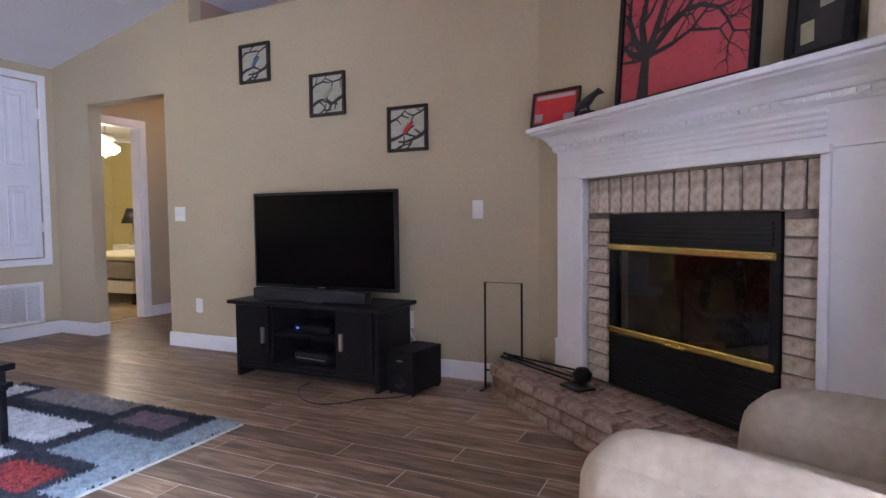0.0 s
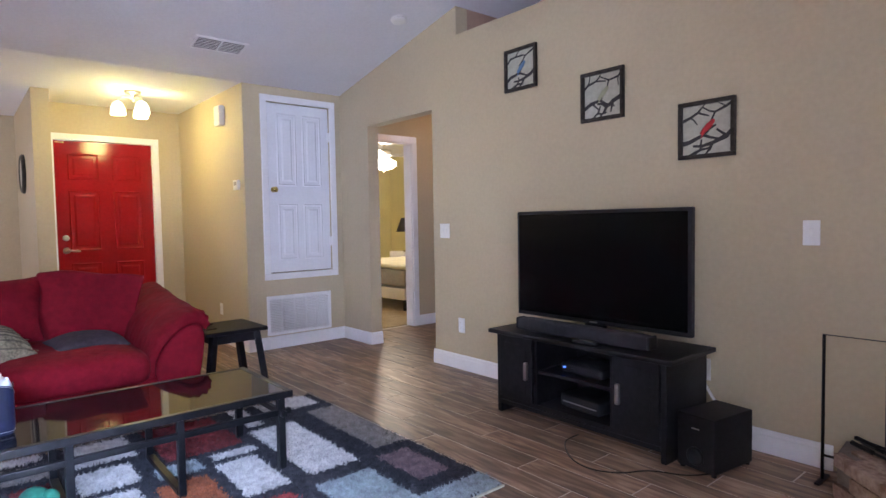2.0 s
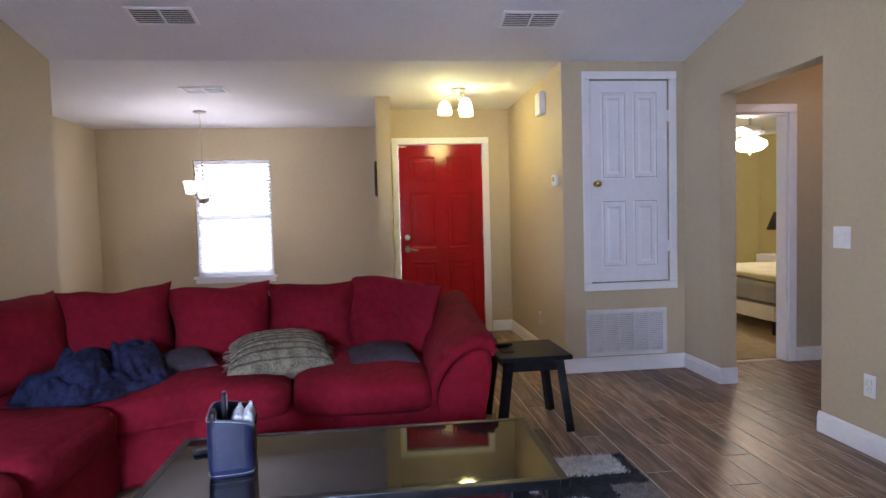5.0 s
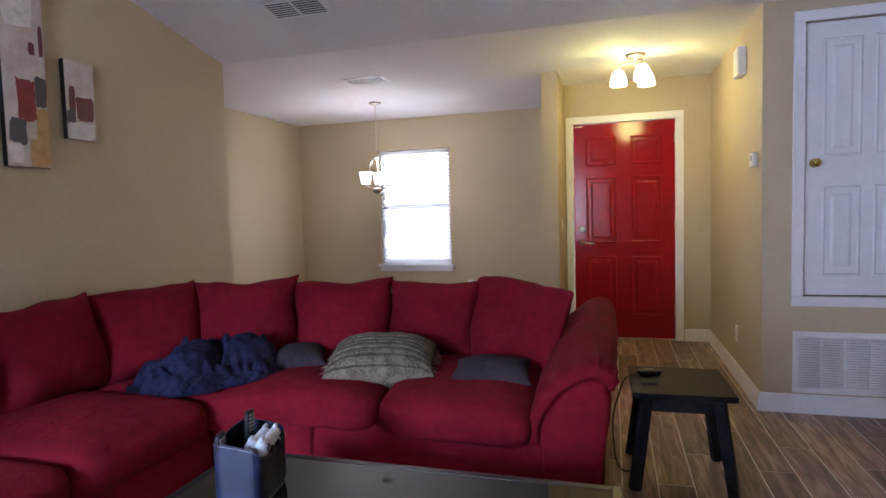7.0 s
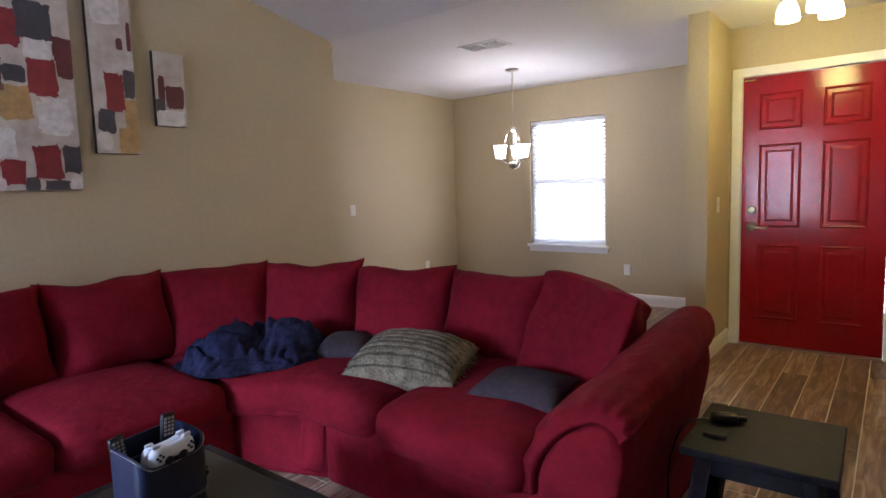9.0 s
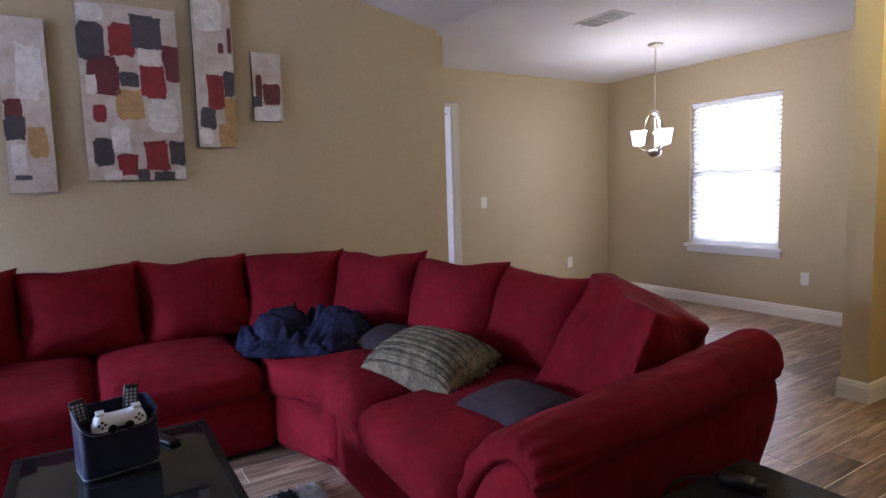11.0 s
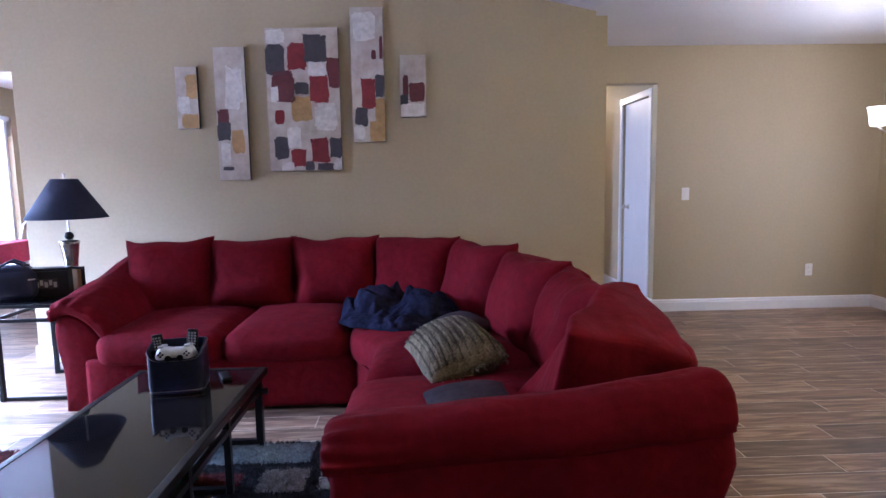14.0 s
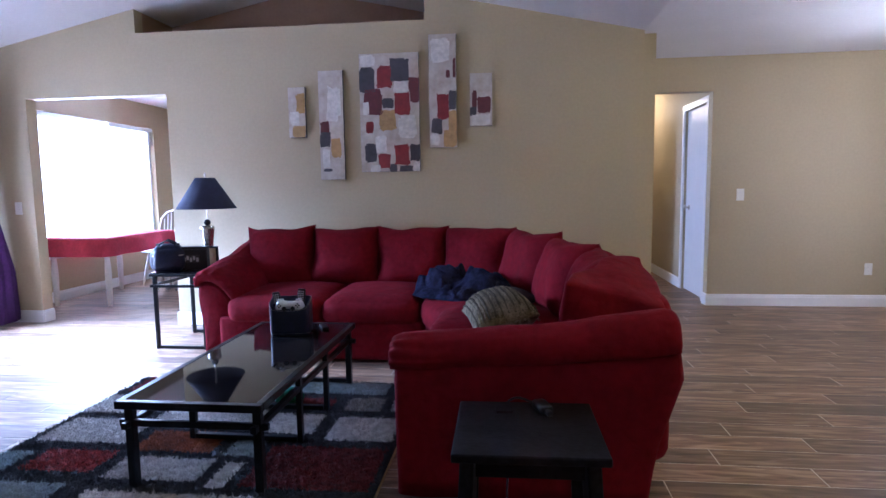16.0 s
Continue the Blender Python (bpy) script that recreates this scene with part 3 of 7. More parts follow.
# red front door
door = tagged(new("door_1"), "glossy red six-panel front door with satin nickel lock", "door", "", "structure")
part("leaf", one_box(-7.462, -7.418, D_Y0 + 0.006, D_Y1 - 0.006, 0.012, D_Z - 0.006, bevel=0.002), REDDOOR, door)
for ya, yb in ((2.625, 2.905), (3.035, 3.315)):
    for za, zb in ((0.22, 0.80), (0.93, 1.56), (1.67, 1.94)):
        part("panel", raised_panel(ya, yb, za, zb, -7.418, 1), REDDOOR, door)
casing(door, D_Y0, D_Y1, D_Z, -7.40, 1)
bm = bmesh.new()
box(bm, -7.50, -7.402, D_Y0 - 0.004, D_Y0 + 0.004, 0, D_Z)
box(bm, -7.50, -7.402, D_Y1 - 0.004, D_Y1 + 0.004, 0, D_Z)
part("jamb", bm, TRIM, door)
part("threshold", one_box(-7.50, -7.39, D_Y0, D_Y1, 0.0, 0.012), NICKEL, door, "metal threshold strip")
mk = Matrix.Translation((-7.418, 2.585, 1.065)) @ Matrix.Rotation(radians(90), 4, 'Y')
dl = lathe([(0.031, 0), (0.031, 0.012), (0.024, 0.02), (0.012, 0.022)], 18)
bmesh.ops.transform(dl, matrix=mk, verts=dl.verts[:])
part("deadbolt", dl, NICKEL, door, "satin nickel deadbolt", True)
mk = Matrix.Translation((-7.418, 2.585, 0.935)) @ Matrix.Rotation(radians(90), 4, 'Y')
kn = lathe([(0.033, 0), (0.033, 0.008), (0.014, 0.014), (0.012, 0.045)], 18)
bmesh.ops.transform(kn, matrix=mk, verts=kn.verts[:])
tube([(-7.372, 2.585, 0.935), (-7.366, 2.62, 0.935), (-7.368, 2.66, 0.928), (-7.372, 2.70, 0.925)], 0.009, 8, kn)
part("lever_handle", kn, NICKEL, door, "satin nickel lever handle", True)
part("weather_strip", one_box(-7.417, -7.414, 2.52, 2.60, 2.045, 2.055), BRASS, door)
for zz in (0.25, 1.05, 1.85):
    part("hinge", one_box(-7.419, -7.410, D_Y1 - 0.012, D_Y1 - 0.001, zz, zz + 0.09), NICKEL, door)

# white closet hatch door
hatch = tagged(new("door_2"), "white four-panel closet hatch door with a brass knob", "door", "", "structure")
part("leaf", one_box(WEST - 0.045, WEST - 0.006, CL_Y0 + 0.008, CL_Y1 - 0.008, CL_Z0 + 0.008, CL_Z1 - 0.008, bevel=0.002), DOORWHITE, hatch)
for ya, yb in ((4.045, 4.245), (4.305, 4.505)):
    for za, zb in ((0.83, 1.36), (1.53, 2.21)):
        part("panel", raised_panel(ya, yb, za, zb, WEST - 0.006, 1), DOORWHITE, hatch)
casing(hatch, CL_Y0, CL_Y1, CL_Z1, WEST, 1, 0.06, 0.02, CL_Z0, True)
# black sheet behind the leaf, painting the shade in the slit round it
part("gap_shade", one_box(WEST - 0.06, WEST - 0.05, CL_Y0, CL_Y1, CL_Z0, CL_Z1), ARTBLACK, hatch)
kb = lathe([(0.026, 0), (0.026, 0.006), (0.010, 0.01), (0.010, 0.028), (0.024, 0.036), (0.027, 0.048), (0.020, 0.058), (0.004, 0.062)], 20)
bmesh.ops.transform(kb, matrix=Matrix.Translation((WEST - 0.006, 4.005, 1.495)) @ Matrix.Rotation(radians(90), 4, 'Y'), verts=kb.verts[:])
part("knob", kb, BRASS, hatch, "round brass knob", True)
for zz in (0.95, 1.98):
    part("hinge", one_box(WEST - 0.006, WEST + 0.004, CL_Y1 - 0.02, CL_Y1 + 0.012, zz, zz + 0.09, bevel=0.001), TRIM, hatch)

# return-air grille
gr = thing("return_air_grille", (WEST, 4.235, 0), 0, "white steel return-air grille low in the closet wall", "vent")
for ya, yb, za, zb in ((-0.335, 0.335, 0.465, 0.497), (-0.335, 0.335, 0.125, 0.155), (-0.335, -0.303, 0.155, 0.465), (0.303, 0.335, 0.155, 0.465)):
    part("frame", one_box(0.001, 0.012, ya, yb, za, zb, bevel=0.003), TRIM, gr)
part("backing", one_box(0.0005, 0.0015, -0.303, 0.303, 0.155, 0.465), BEDGREY, gr)
sl = one_box(-0.0075, 0.0075, -0.302, 0.302, -0.0012, 0.0012)
first = part("slat", sl, TRIM, gr)
for k in range(20):
    s = first if k == 0 else first.copy()
    if k:
        scene.collection.objects.link(s)
    s.matrix_local = pose(0.006, 0, 0.163 + k * 0.0155, 0, 40, 0)
for k in range(4):
    part("divider", one_box(0.004, 0.014, -0.305 + 0.122 * (k + 1) - 0.005, -0.305 + 0.122 * (k + 1) + 0.005, 0.156, 0.464), TRIM, gr)

# bedroom doorway casing, south hall door
bdoor = tagged(new("door_3"), "open bedroom doorway with white casing", "doorway", "", "structure")
casing(bdoor, BD_Y0, BD_Y1, 2.04, WEST, 1, 0.07)
bm = bmesh.new()
box(bm, WEST - T - 0.002, WEST + 0.002, BD_Y0, BD_Y0 + 0.012, 0, 2.03)
box(bm, WEST - T - 0.002, WEST + 0.002, BD_Y1 - 0.012, BD_Y1, 0, 2.03)
box(bm, WEST - T - 0.002, WEST + 0.002, BD_Y0, BD_Y1, 2.025, 2.04)
part("jamb", bm, TRIM, bdoor)
hdoor = tagged(new("door_4"), "white closed hall door with a nickel knob", "door", "", "structure")
part("leaf", one_box(-6.49, -6.452, HD_Y0 + 0.006, HD_Y1 - 0.006, 0.01, 2.04, bevel=0.002), DOORWHITE, hdoor)
casing(hdoor, HD_Y0, HD_Y1, 2.045, -6.43, 1, 0.065)
kb = lathe([(0.03, 0), (0.03, 0.006), (0.011, 0.01), (0.011, 0.03), (0.026, 0.038), (0.028, 0.05), (0.018, 0.06), (0.004, 0.063)], 18)
bmesh.ops.transform(kb, matrix=Matrix.Translation((-6.452, -1.95, 0.96)) @ Matrix.Rotation(radians(90), 4, 'Y'), verts=kb.verts[:])
part("knob", kb, NICKEL, hdoor, "", True)


SKYGLOW = bpy.data.materials.new("bright_overcast_sky")
SKYGLOW.use_nodes = True
SKYGLOW.node_tree.nodes["Principled BSDF"].inputs["Emission Color"].default_value = (0.88, 0.95, 1.0, 1)
SKYGLOW.node_tree.nodes["Principled BSDF"].inputs["Emission Strength"].default_value = 19.0
SHADYGLOW = SKYGLOW.copy()
SHADYGLOW.name = "shaded_overcast_sky"
SHADYGLOW.node_tree.nodes["Principled BSDF"].inputs["Emission Strength"].default_value = 16.0


def window(name, label, x, side, y0, y1, z0, z1, slat_zs, tilt, mullions, split):
    """A window in a wall x = const. side: the way to the room (+1: towards +x)."""
    w = tagged(new(name), label, "window", "", "structure")
    out = x - side * 0.10
    for ya, yb, za, zb in ((y0, y0 + 0.045, z0, z1), (y1 - 0.045, y1, z0, z1), (y0 + 0.045, y1 - 0.045, z1 - 0.045, z1), (y0 + 0.045, y1 - 0.045, z0, z0 + 0.045)):
        part("window_frame", one_box(min(out, out + side * 0.04), max(out, out + side * 0.04), ya, yb, za, zb, bevel=0.003), TRIM, w)
    for m in mullions:
        part("mullion", one_box(min(out, out + side * 0.04), max(out, out + side * 0.04), m - 0.03, m + 0.03, z0 + 0.045, z1 - 0.045), TRIM, w)
    if split:
        part("meeting_rail", one_box(min(out, out + side * 0.035), max(out, out + side * 0.035), y0 + 0.045, y1 - 0.045, split - 0.02, split + 0.02), TRIM, w)
    gp = part("pane", one_box(out + side * 0.012, out + side * 0.016, y0 + 0.04, y1 - 0.04, z0 + 0.04, z1 - 0.04), CLEAR, w)
    gp.visible_shadow = False
    sx = sorted((x - side * 0.06, x + side * 0.035))
    part("window_sill", one_box(sx[0], sx[1], y0 - 0.04, y1 + 0.04, z0 - 0.03, z0 + 0.002, bevel=0.004), TRIM, w)
    sx = sorted((x, x + side * 0.012))
    part("apron", one_box(sx[0], sx[1], y0 - 0.02, y1 + 0.02, z0 - 0.085, z0 - 0.03, bevel=0.003), TRIM, w)
    sx = sorted((x - side * 0.055, x - side * 0.012))
    part("blind_headrail", one_box(sx[0], sx[1], y0 + 0.006, y1 - 0.006, z1 - 0.055, z1 - 0.004, bevel=0.003), SLAT, w)
    mids = [y0] + list(mullions) + [y1]
    for ya, yb in zip(mids, mids[1:]):
        bm = one_box(-0.024, 0.024, ya - (ya + yb) / 2 + 0.008, yb - (ya + yb) / 2 - 0.008, -0.0012, 0.0012)
        first = part("blind_slat", bm, SLAT, w)
        for k, z in enumerate(slat_zs):
            s = first if k == 0 else first.copy()
            if k:
                scene.collection.objects.link(s)
            s.matrix_local = pose(x - side * 0.034, (ya + yb) / 2, z, 0, side * tilt, 0)
    return w


window("window_1", "dining-room window with white horizontal blinds", -8.53, 1, W_Y0, W_Y1, W_Z0, W_Z1,
       [W_Z0 + 0.02 + 0.043 * k for k in range(32)], 48, [], 1.34)
window("window_2", "wide breakfast-nook window with blinds drawn up", EAST, -1, NW_Y0, NW_Y1, NW_Z0, NW_Z1,
       [NW_Z1 - 0.065 - 0.0115 * k for k in range(16)], 4, [], None)
structure("backdrop_west", one_box(-9.62, -9.6, -2.5, 3.5, -0.5, 4.0), SHADYGLOW, "bright sky outside the window")
structure("backdrop_east", one_box(1.8, 1.82, -5.5, 5.0, -0.5, 4.0), SKYGLOW, "bright sky outside the windows")
# sliding patio door
pd = tagged(new("door_5"), "sliding glass patio door with white frame", "door", "", "structure")
for ya, yb in ((PD_Y0, PD_Y0 + 0.06), (PD_Y1 - 0.06, PD_Y1), (1.42, 1.49)):
    part("door_frame", one_box(EAST + 0.05, EAST + 0.11, ya, yb, 0.02, PD_Z - 0.06, bevel=0.003), TRIM, pd)
part("door_frame", one_box(EAST + 0.05, EAST + 0.11, PD_Y0, PD_Y1, PD_Z - 0.06, PD_Z), TRIM, pd)
part("track", one_box(EAST + 0.03, EAST + 0.13, PD_Y0, PD_Y1, 0.0, 0.02), NICKEL, pd)
for ya, yb in ((PD_Y0 + 0.05, 1.43), (1.48, PD_Y1 - 0.05)):
    gp = part("pane", one_box(EAST + 0.078, EAST + 0.083, ya, yb, 0.02, PD_Z - 0.05), CLEAR, pd)
    gp.visible_shadow = False

# ---------------------------------------------------------------- fireplace in the north-east corner
L_DG = 2.03
fw = structure("wall_fireplace", bmesh.new(), PAINT, "tan painted diagonal wall round the firebox")
bm = bmesh.new()
FC, FB, FZ0, FZ1 = 1.118, 0.458, 0.20, 1.05       # firebox centre, half width, bottom and top
BW, BZ = 0.632, 1.228                             # brick surround half width, top
box(bm, -0.02, FC - FB, 0, 0.10, 0, 2.6)
box(bm, FC + FB, L_DG + 0.02, 0, 0.10, 0, 2.6)
box(bm, FC - FB, FC + FB, 0, 0.10, FZ1, 2.6)
bmesh.ops.transform(bm, matrix=DG, verts=bm.verts[:])
bm.to_mesh(fw.data)
bm.free()
fire = new("fireplace")
fire.matrix_world = DG
tagged(fire, "corner fireplace with white mantel, brick surround and brass-trimmed glass doors", "fireplace")
bm = bmesh.new()
box(bm, FC - FB, FC + FB, 0.42, 0.46, 0.15, FZ1)
box(bm, FC - FB - 0.03, FC - FB, 0.10, 0.46, 0.15, FZ1)
box(bm, FC + FB, FC + FB + 0.03, 0.10, 0.46, 0.15, FZ1)
box(bm, FC - FB, FC + FB, 0.0, 0.46, 0.12, 0.20)
box(bm, FC - FB, FC + FB, 0.10, 0.46, FZ1, FZ1 + 0.03)
part("firebox", bm, SOOT, fire, "sooty firebrick firebox")
# black metal front with louvres
fr = part("fire_front", one_box(FC - FB + 0.003, FC + FB - 0.003, -0.025, 0.02, 0.905, FZ1 - 0.003, bevel=0.002), BLACKMETAL, fire)
for k in range(5):
    part("louvre", one_box(FC - FB + 0.03, FC + FB - 0.03, -0.034, -0.025, 0.925 + 0.019 * k, 0.934 + 0.019 * k), BLACKMETAL, fire)
part("fire_front", one_box(FC - FB + 0.003, FC + FB - 0.003, -0.025, 0.02, 0.203, 0.452, bevel=0.002), BLACKMETAL, fire)
for k in range(9):
    part("louvre", one_box(FC - FB + 0.03, FC + FB - 0.03, -0.034, -0.025, 0.225 + 0.021 * k, 0.234 + 0.021 * k), BLACKMETAL, fire)
for xa, xb in ((FC - FB + 0.003, FC - FB + 0.045), (FC + FB - 0.045, FC + FB - 0.003)):
    part("fire_front", one_box(xa, xb, -0.025, 0.02, 0.453, 0.904, bevel=0.002), BLACKMETAL, fire)
for za in (0.872, 0.468):
    part("brass_rail", one_box(FC - FB + 0.01, FC + FB - 0.01, -0.046, -0.0255, za, za + 0.032, bevel=0.006), BRASS, fire, "polished brass rail")
part("glass_door", one_box(FC - FB + 0.045, FC - 0.004, -0.012, -0.007, 0.48, 0.868), FIREGLASS, fire)
part("glass_door", one_box(FC + 0.004, FC + FB - 0.045, -0.012, -0.007, 0.48, 0.868), FIREGLASS, fire)
part("door_pull", one_box(FC - 0.05, FC + 0.05, -0.06, -0.046, 0.468, 0.48, bevel=0.004), BRASS, fire)
lg = tube([(FC - 0.26, 0.24, 0.30), (FC, 0.2, 0.33), (FC + 0.27, 0.25, 0.31)], 0.055, 10)
tube([(FC - 0.2, 0.30, 0.33), (FC + 0.1, 0.31, 0.42), (FC + 0.24, 0.28, 0.46)], 0.045, 9, lg)
tube([(FC - 0.22, 0.16, 0.40), (FC - 0.02, 0.27, 0.43)], 0.035, 9, lg)
part("log", lg, LOGMAT, fire, "pale ceramic gas logs", True)
bm = bmesh.new()
for k in range(7):
    tube([(FC - 0.28 + 0.09 * k, 0.1, 0.25), (FC - 0.28 + 0.09 * k, 0.36, 0.25)], 0.008, 6, bm)
for xx in (FC - 0.27, FC + 0.25):
    tube([(xx, 0.12, 0.2), (xx, 0.12, 0.32)], 0.009, 6, bm)
part("grate", bm, BLACKMETAL, fire)
# brick surround
part("mortar_bed", (lambda b: (box(b, FC - BW, FC - FB, -0.012, -0.001, 0.2, BZ), box(b, FC + FB, FC + BW, -0.012, -0.001, 0.2, BZ), box(b, FC - FB, FC + FB, -0.012, -0.001, FZ1, BZ))[0])(bmesh.new()), MORTAR, fire)
rb = random.Random(4)


def brick_mesh(sx, sy, sz, seed):
    bm = bmesh.new()
    bmesh.ops.create_cube(bm, size=1)
    bmesh.ops.bevel(bm, geom=bm.edges[:], offset=0.05, segments=1, affect='EDGES')
    for v in bm.verts:
        v.co = Vector((v.co.x * sx, v.co.y * sy, v.co.z * sz)) + 0.004 * noise.noise_vector(v.co * 3 + Vector((seed, 0, 0)))
    me = bpy.data.meshes.new("brick")
    bm.to_mesh(me)
    bm.free()
    return me


def brick_set(size, material, count=4):
    out = []
    for k in range(count):
        me = brick_mesh(*size, k * 3.1 + size[0] * 50)
        me.materials.append(material)
        out.append(me)
    return out


def lay(meshes, parent, x, y, z, turn=0):
    ob = new("brick", rb.choice(meshes))
    ob.parent = parent
    ob.matrix_local = pose(x, y + rb.uniform(-0.003, 0.003), z, rb.uniform(-0.6, 0.6), rb.uniform(-0.6, 0.6), turn)


side_bricks = brick_set((BW - FB - 0.022, 0.03, 0.060), BRICK)
top_bricks = brick_set((2 * BW / 15 - 0.015, 0.03, BZ - FZ1 - 0.012), BRICK)
for k in range(12):
    for c in (FC - (BW + FB) / 2, FC + (BW + FB) / 2):
        lay(side_bricks, fire, c, -0.012, 0.2 + 0.069 * (k + 0.5))
nb = 15
for k in range(nb):
    lay(top_bricks, fire, FC - BW + 0.008 + (2 * BW - 0.016) * (k + 0.5) / nb, -0.012, (FZ1 + BZ) / 2)
# white mantel
JO = 0.855
for sgn in (-1, 1):
    xa, xb = sorted((FC + sgn * BW, FC + sgn * JO))
    part("pilaster", one_box(xa, xb, -0.055, -0.001, 0.2, BZ + 0.02, bevel=0.004), TRIM, fire)
    part("inner_bead", one_box(FC + sgn * BW - 0.018, FC + sgn * BW + 0.018, -0.070, -0.0555, 0.2, BZ + 0.004, bevel=0.006), TRIM, fire)
    part("plinth", one_box(xa - 0.008, xb + 0.008, -0.066, -0.0555, 0.2, 0.36, bevel=0.004), TRIM, fire)
part("frieze", one_box(FC - JO, FC + JO, -0.055, -0.001, BZ + 0.0205, 1.47, bevel=0.003), TRIM, fire)
part("inner_bead", one_box(FC - BW - 0.018, FC + BW + 0.018, -0.070, -0.0555, BZ + 0.005, BZ + 0.035, bevel=0.006), TRIM, fire)
for k in range(5):
    part("flute", one_box(FC - BW, FC + BW, -0.063, -0.0555, BZ + 0.06 + 0.024 * k, BZ + 0.074 + 0.024 * k, bevel=0.003), TRIM, fire)
# stepped crown under the shelf
prof = [(-0.001, 1.388), (-0.062, 1.388), (-0.075, 1.403), (-0.075, 1.423), (-0.085, 1.428), (-0.095, 1.45), (-0.12, 1.473), (-0.15, 1.488), (-0.165, 1.493), (-0.165, 1.503), (-0.001, 1.503)]
bm = bmesh.new()
rings = []
for x, grow in ((FC - JO, -1), (FC + JO, 1)):
    rings.append([bm.verts.new((x + grow * max(0, -y - 0.055), y, z)) for y, z in prof])
for k in range(len(prof)):
    kk = (k + 1) % len(prof)
    bm.faces.new((rings[0][k], rings[1][k], rings[1][kk], rings[0][kk]))
bm.faces.new(rings[0][::-1])
bm.faces.new(rings[1])
part("crown_moulding", bm, TRIM, fire)
dn = part("dentil", one_box(-0.012, 0.012, -0.084, -0.074, 1.405, 1.421, bevel=0.002), TRIM, fire)
for k in range(42):
    s = dn if k == 0 else dn.copy()
    if k:
        scene.collection.objects.link(s)
    s.matrix_local = pose(FC - 0.84 + 0.041 * k, 0, 0)
part("mantel_shelf", one_box(FC - JO - 0.115, FC + JO + 0.10, -0.19, -0.001, 1.5035, 1.528, bevel=0.006), TRIM, fire)
MANTEL = 1.528

# raised brick hearth
hz, hd = 0.195, 0.36
hearth = new("hearth")
hearth.matrix_world = DG
tagged(hearth, "raised brick hearth in front of the fireplace", "hearth")
bm = bmesh.new()
prism(bm, [(-0.105, -0.215), (0.10, -0.01), (L_DG - 0.03, -0.01), (L_DG + 0.28, -0.30), (L_DG + 0.26, -hd + 0.02), (0.025, -hd + 0.02)], "z", 0.0, hz - 0.012)
part("core", bm, MORTAR, hearth)
flat_b = brick_set((0.19, 0.092, 0.05), HEARTHBRICK)
face_b = brick_set((0.19, 0.03, 0.058), HEARTHBRICK)
for row in range(4):
    y = -0.058 - 0.098 * row + 0.01
    off = 0.0 if row % 2 else 0.1
    for k in range(13):
        x = -0.18 + off + 0.2 * k
        if x + 0.1 < L_DG - y * 0.95 + 0.02 and x - 0.095 > max(y, -0.435 - y) + 0.09:
            ob = new("brick", rb.choice(flat_b))
            ob.parent = hearth
            ob.matrix_local = pose(x, y, hz - 0.026, rb.uniform(-0.5, 0.5), rb.uniform(-0.5, 0.5), rb.uniform(-0.6, 0.6))
for row in range(3):
    for k in range(13):
        x = 0.125 + (0.1 if row == 1 else 0) + 0.2 * k
        if x < L_DG + 0.22:
            lay(face_b, hearth, x, -hd + 0.012, 0.032 + 0.064 * row)

# ---------------------------------------------------------------- sectional sofa
sofa = thing("sectional_sofa", (-4.0, 1.2, 0), 0, "red microfibre curved sectional sofa with loose back pillows", "sofa")
O = Vector((4.0, -1.2, 0))


def sp(name, bm, label="", material=REDCLOTH):
    bmesh.ops.translate(bm, vec=O, verts=bm.verts[:])
    return part(name, bm, material, sofa, label, True)


def at(x, y, z, turn=0, lean=0):
    return Matrix.Translation((x, y, z)) @ Matrix.Rotation(radians(turn), 4, 'Z') @ Matrix.Rotation(radians(lean), 4, 'X')


sp("base", soft_box(1.50, 0.90, 0.30, 0.03, m=at(-3.09, 0.62, 0.014)))
sp("base", soft_box(0.94, 1.10, 0.30, 0.03, m=at(-4.46, 2.05, 0.014)))
bm = bmesh.new()
prism(bm, [(-3.835, 0.16), (-3.835, 1.07), (-4.0, 1.34), (-3.993, 1.51), (-4.96, 1.51), (-4.96, 1.05), (-4.62, 0.48), (-4.2, 0.22)], "z", 0.014, 0.314)
bmesh.ops.bevel(bm, geom=bm.edges[:], offset=0.03, segments=2, affect='EDGES')
sp("base", bm)
# backs behind the pillows
sp("back", soft_box(1.62, 0.20, 0.77, 0.08, m=at(-3.10, 0.14, 0.05)))
bm = bmesh.new()
pts = [(-3.8, 0.14), (-4.18, 0.17), (-4.55, 0.36), (-4.80, 0.68), (-4.93, 1.05), (-4.98, 1.45)]
for a, b in zip(pts, pts[1:]):
    a, b = Vector((*a, 0)), Vector((*b, 0))
    c = (a + b) / 2
    t = soft_box((b - a).length + 0.12, 0.2, 0.77, 0.08, n=5, m=at(c.x, c.y, 0.05, math.degrees(math.atan2(b.y - a.y, b.x - a.x))))
    me = bpy.data.meshes.new("tmp")
    t.to_mesh(me)
    t.free()
    bm.from_mesh(me)
    bpy.data.meshes.remove(me)
sp("back", bm)
sp("back", soft_box(0.2, 1.2, 0.72, 0.08, m=at(-4.99, 1.98, 0.05)))
# seat cushions
sp("seat_cushion", soft_box(0.70, 0.86, 0.19, 0.075, (0.012, 0.02, 0.035), 12, 0.006, 1, at(-2.755, 0.67, 0.265)))
sp("seat_cushion", soft_box(0.70, 0.86, 0.19, 0.075, (0.012, 0.02, 0.035), 12, 0.006, 2, at(-3.455, 0.67, 0.265)))


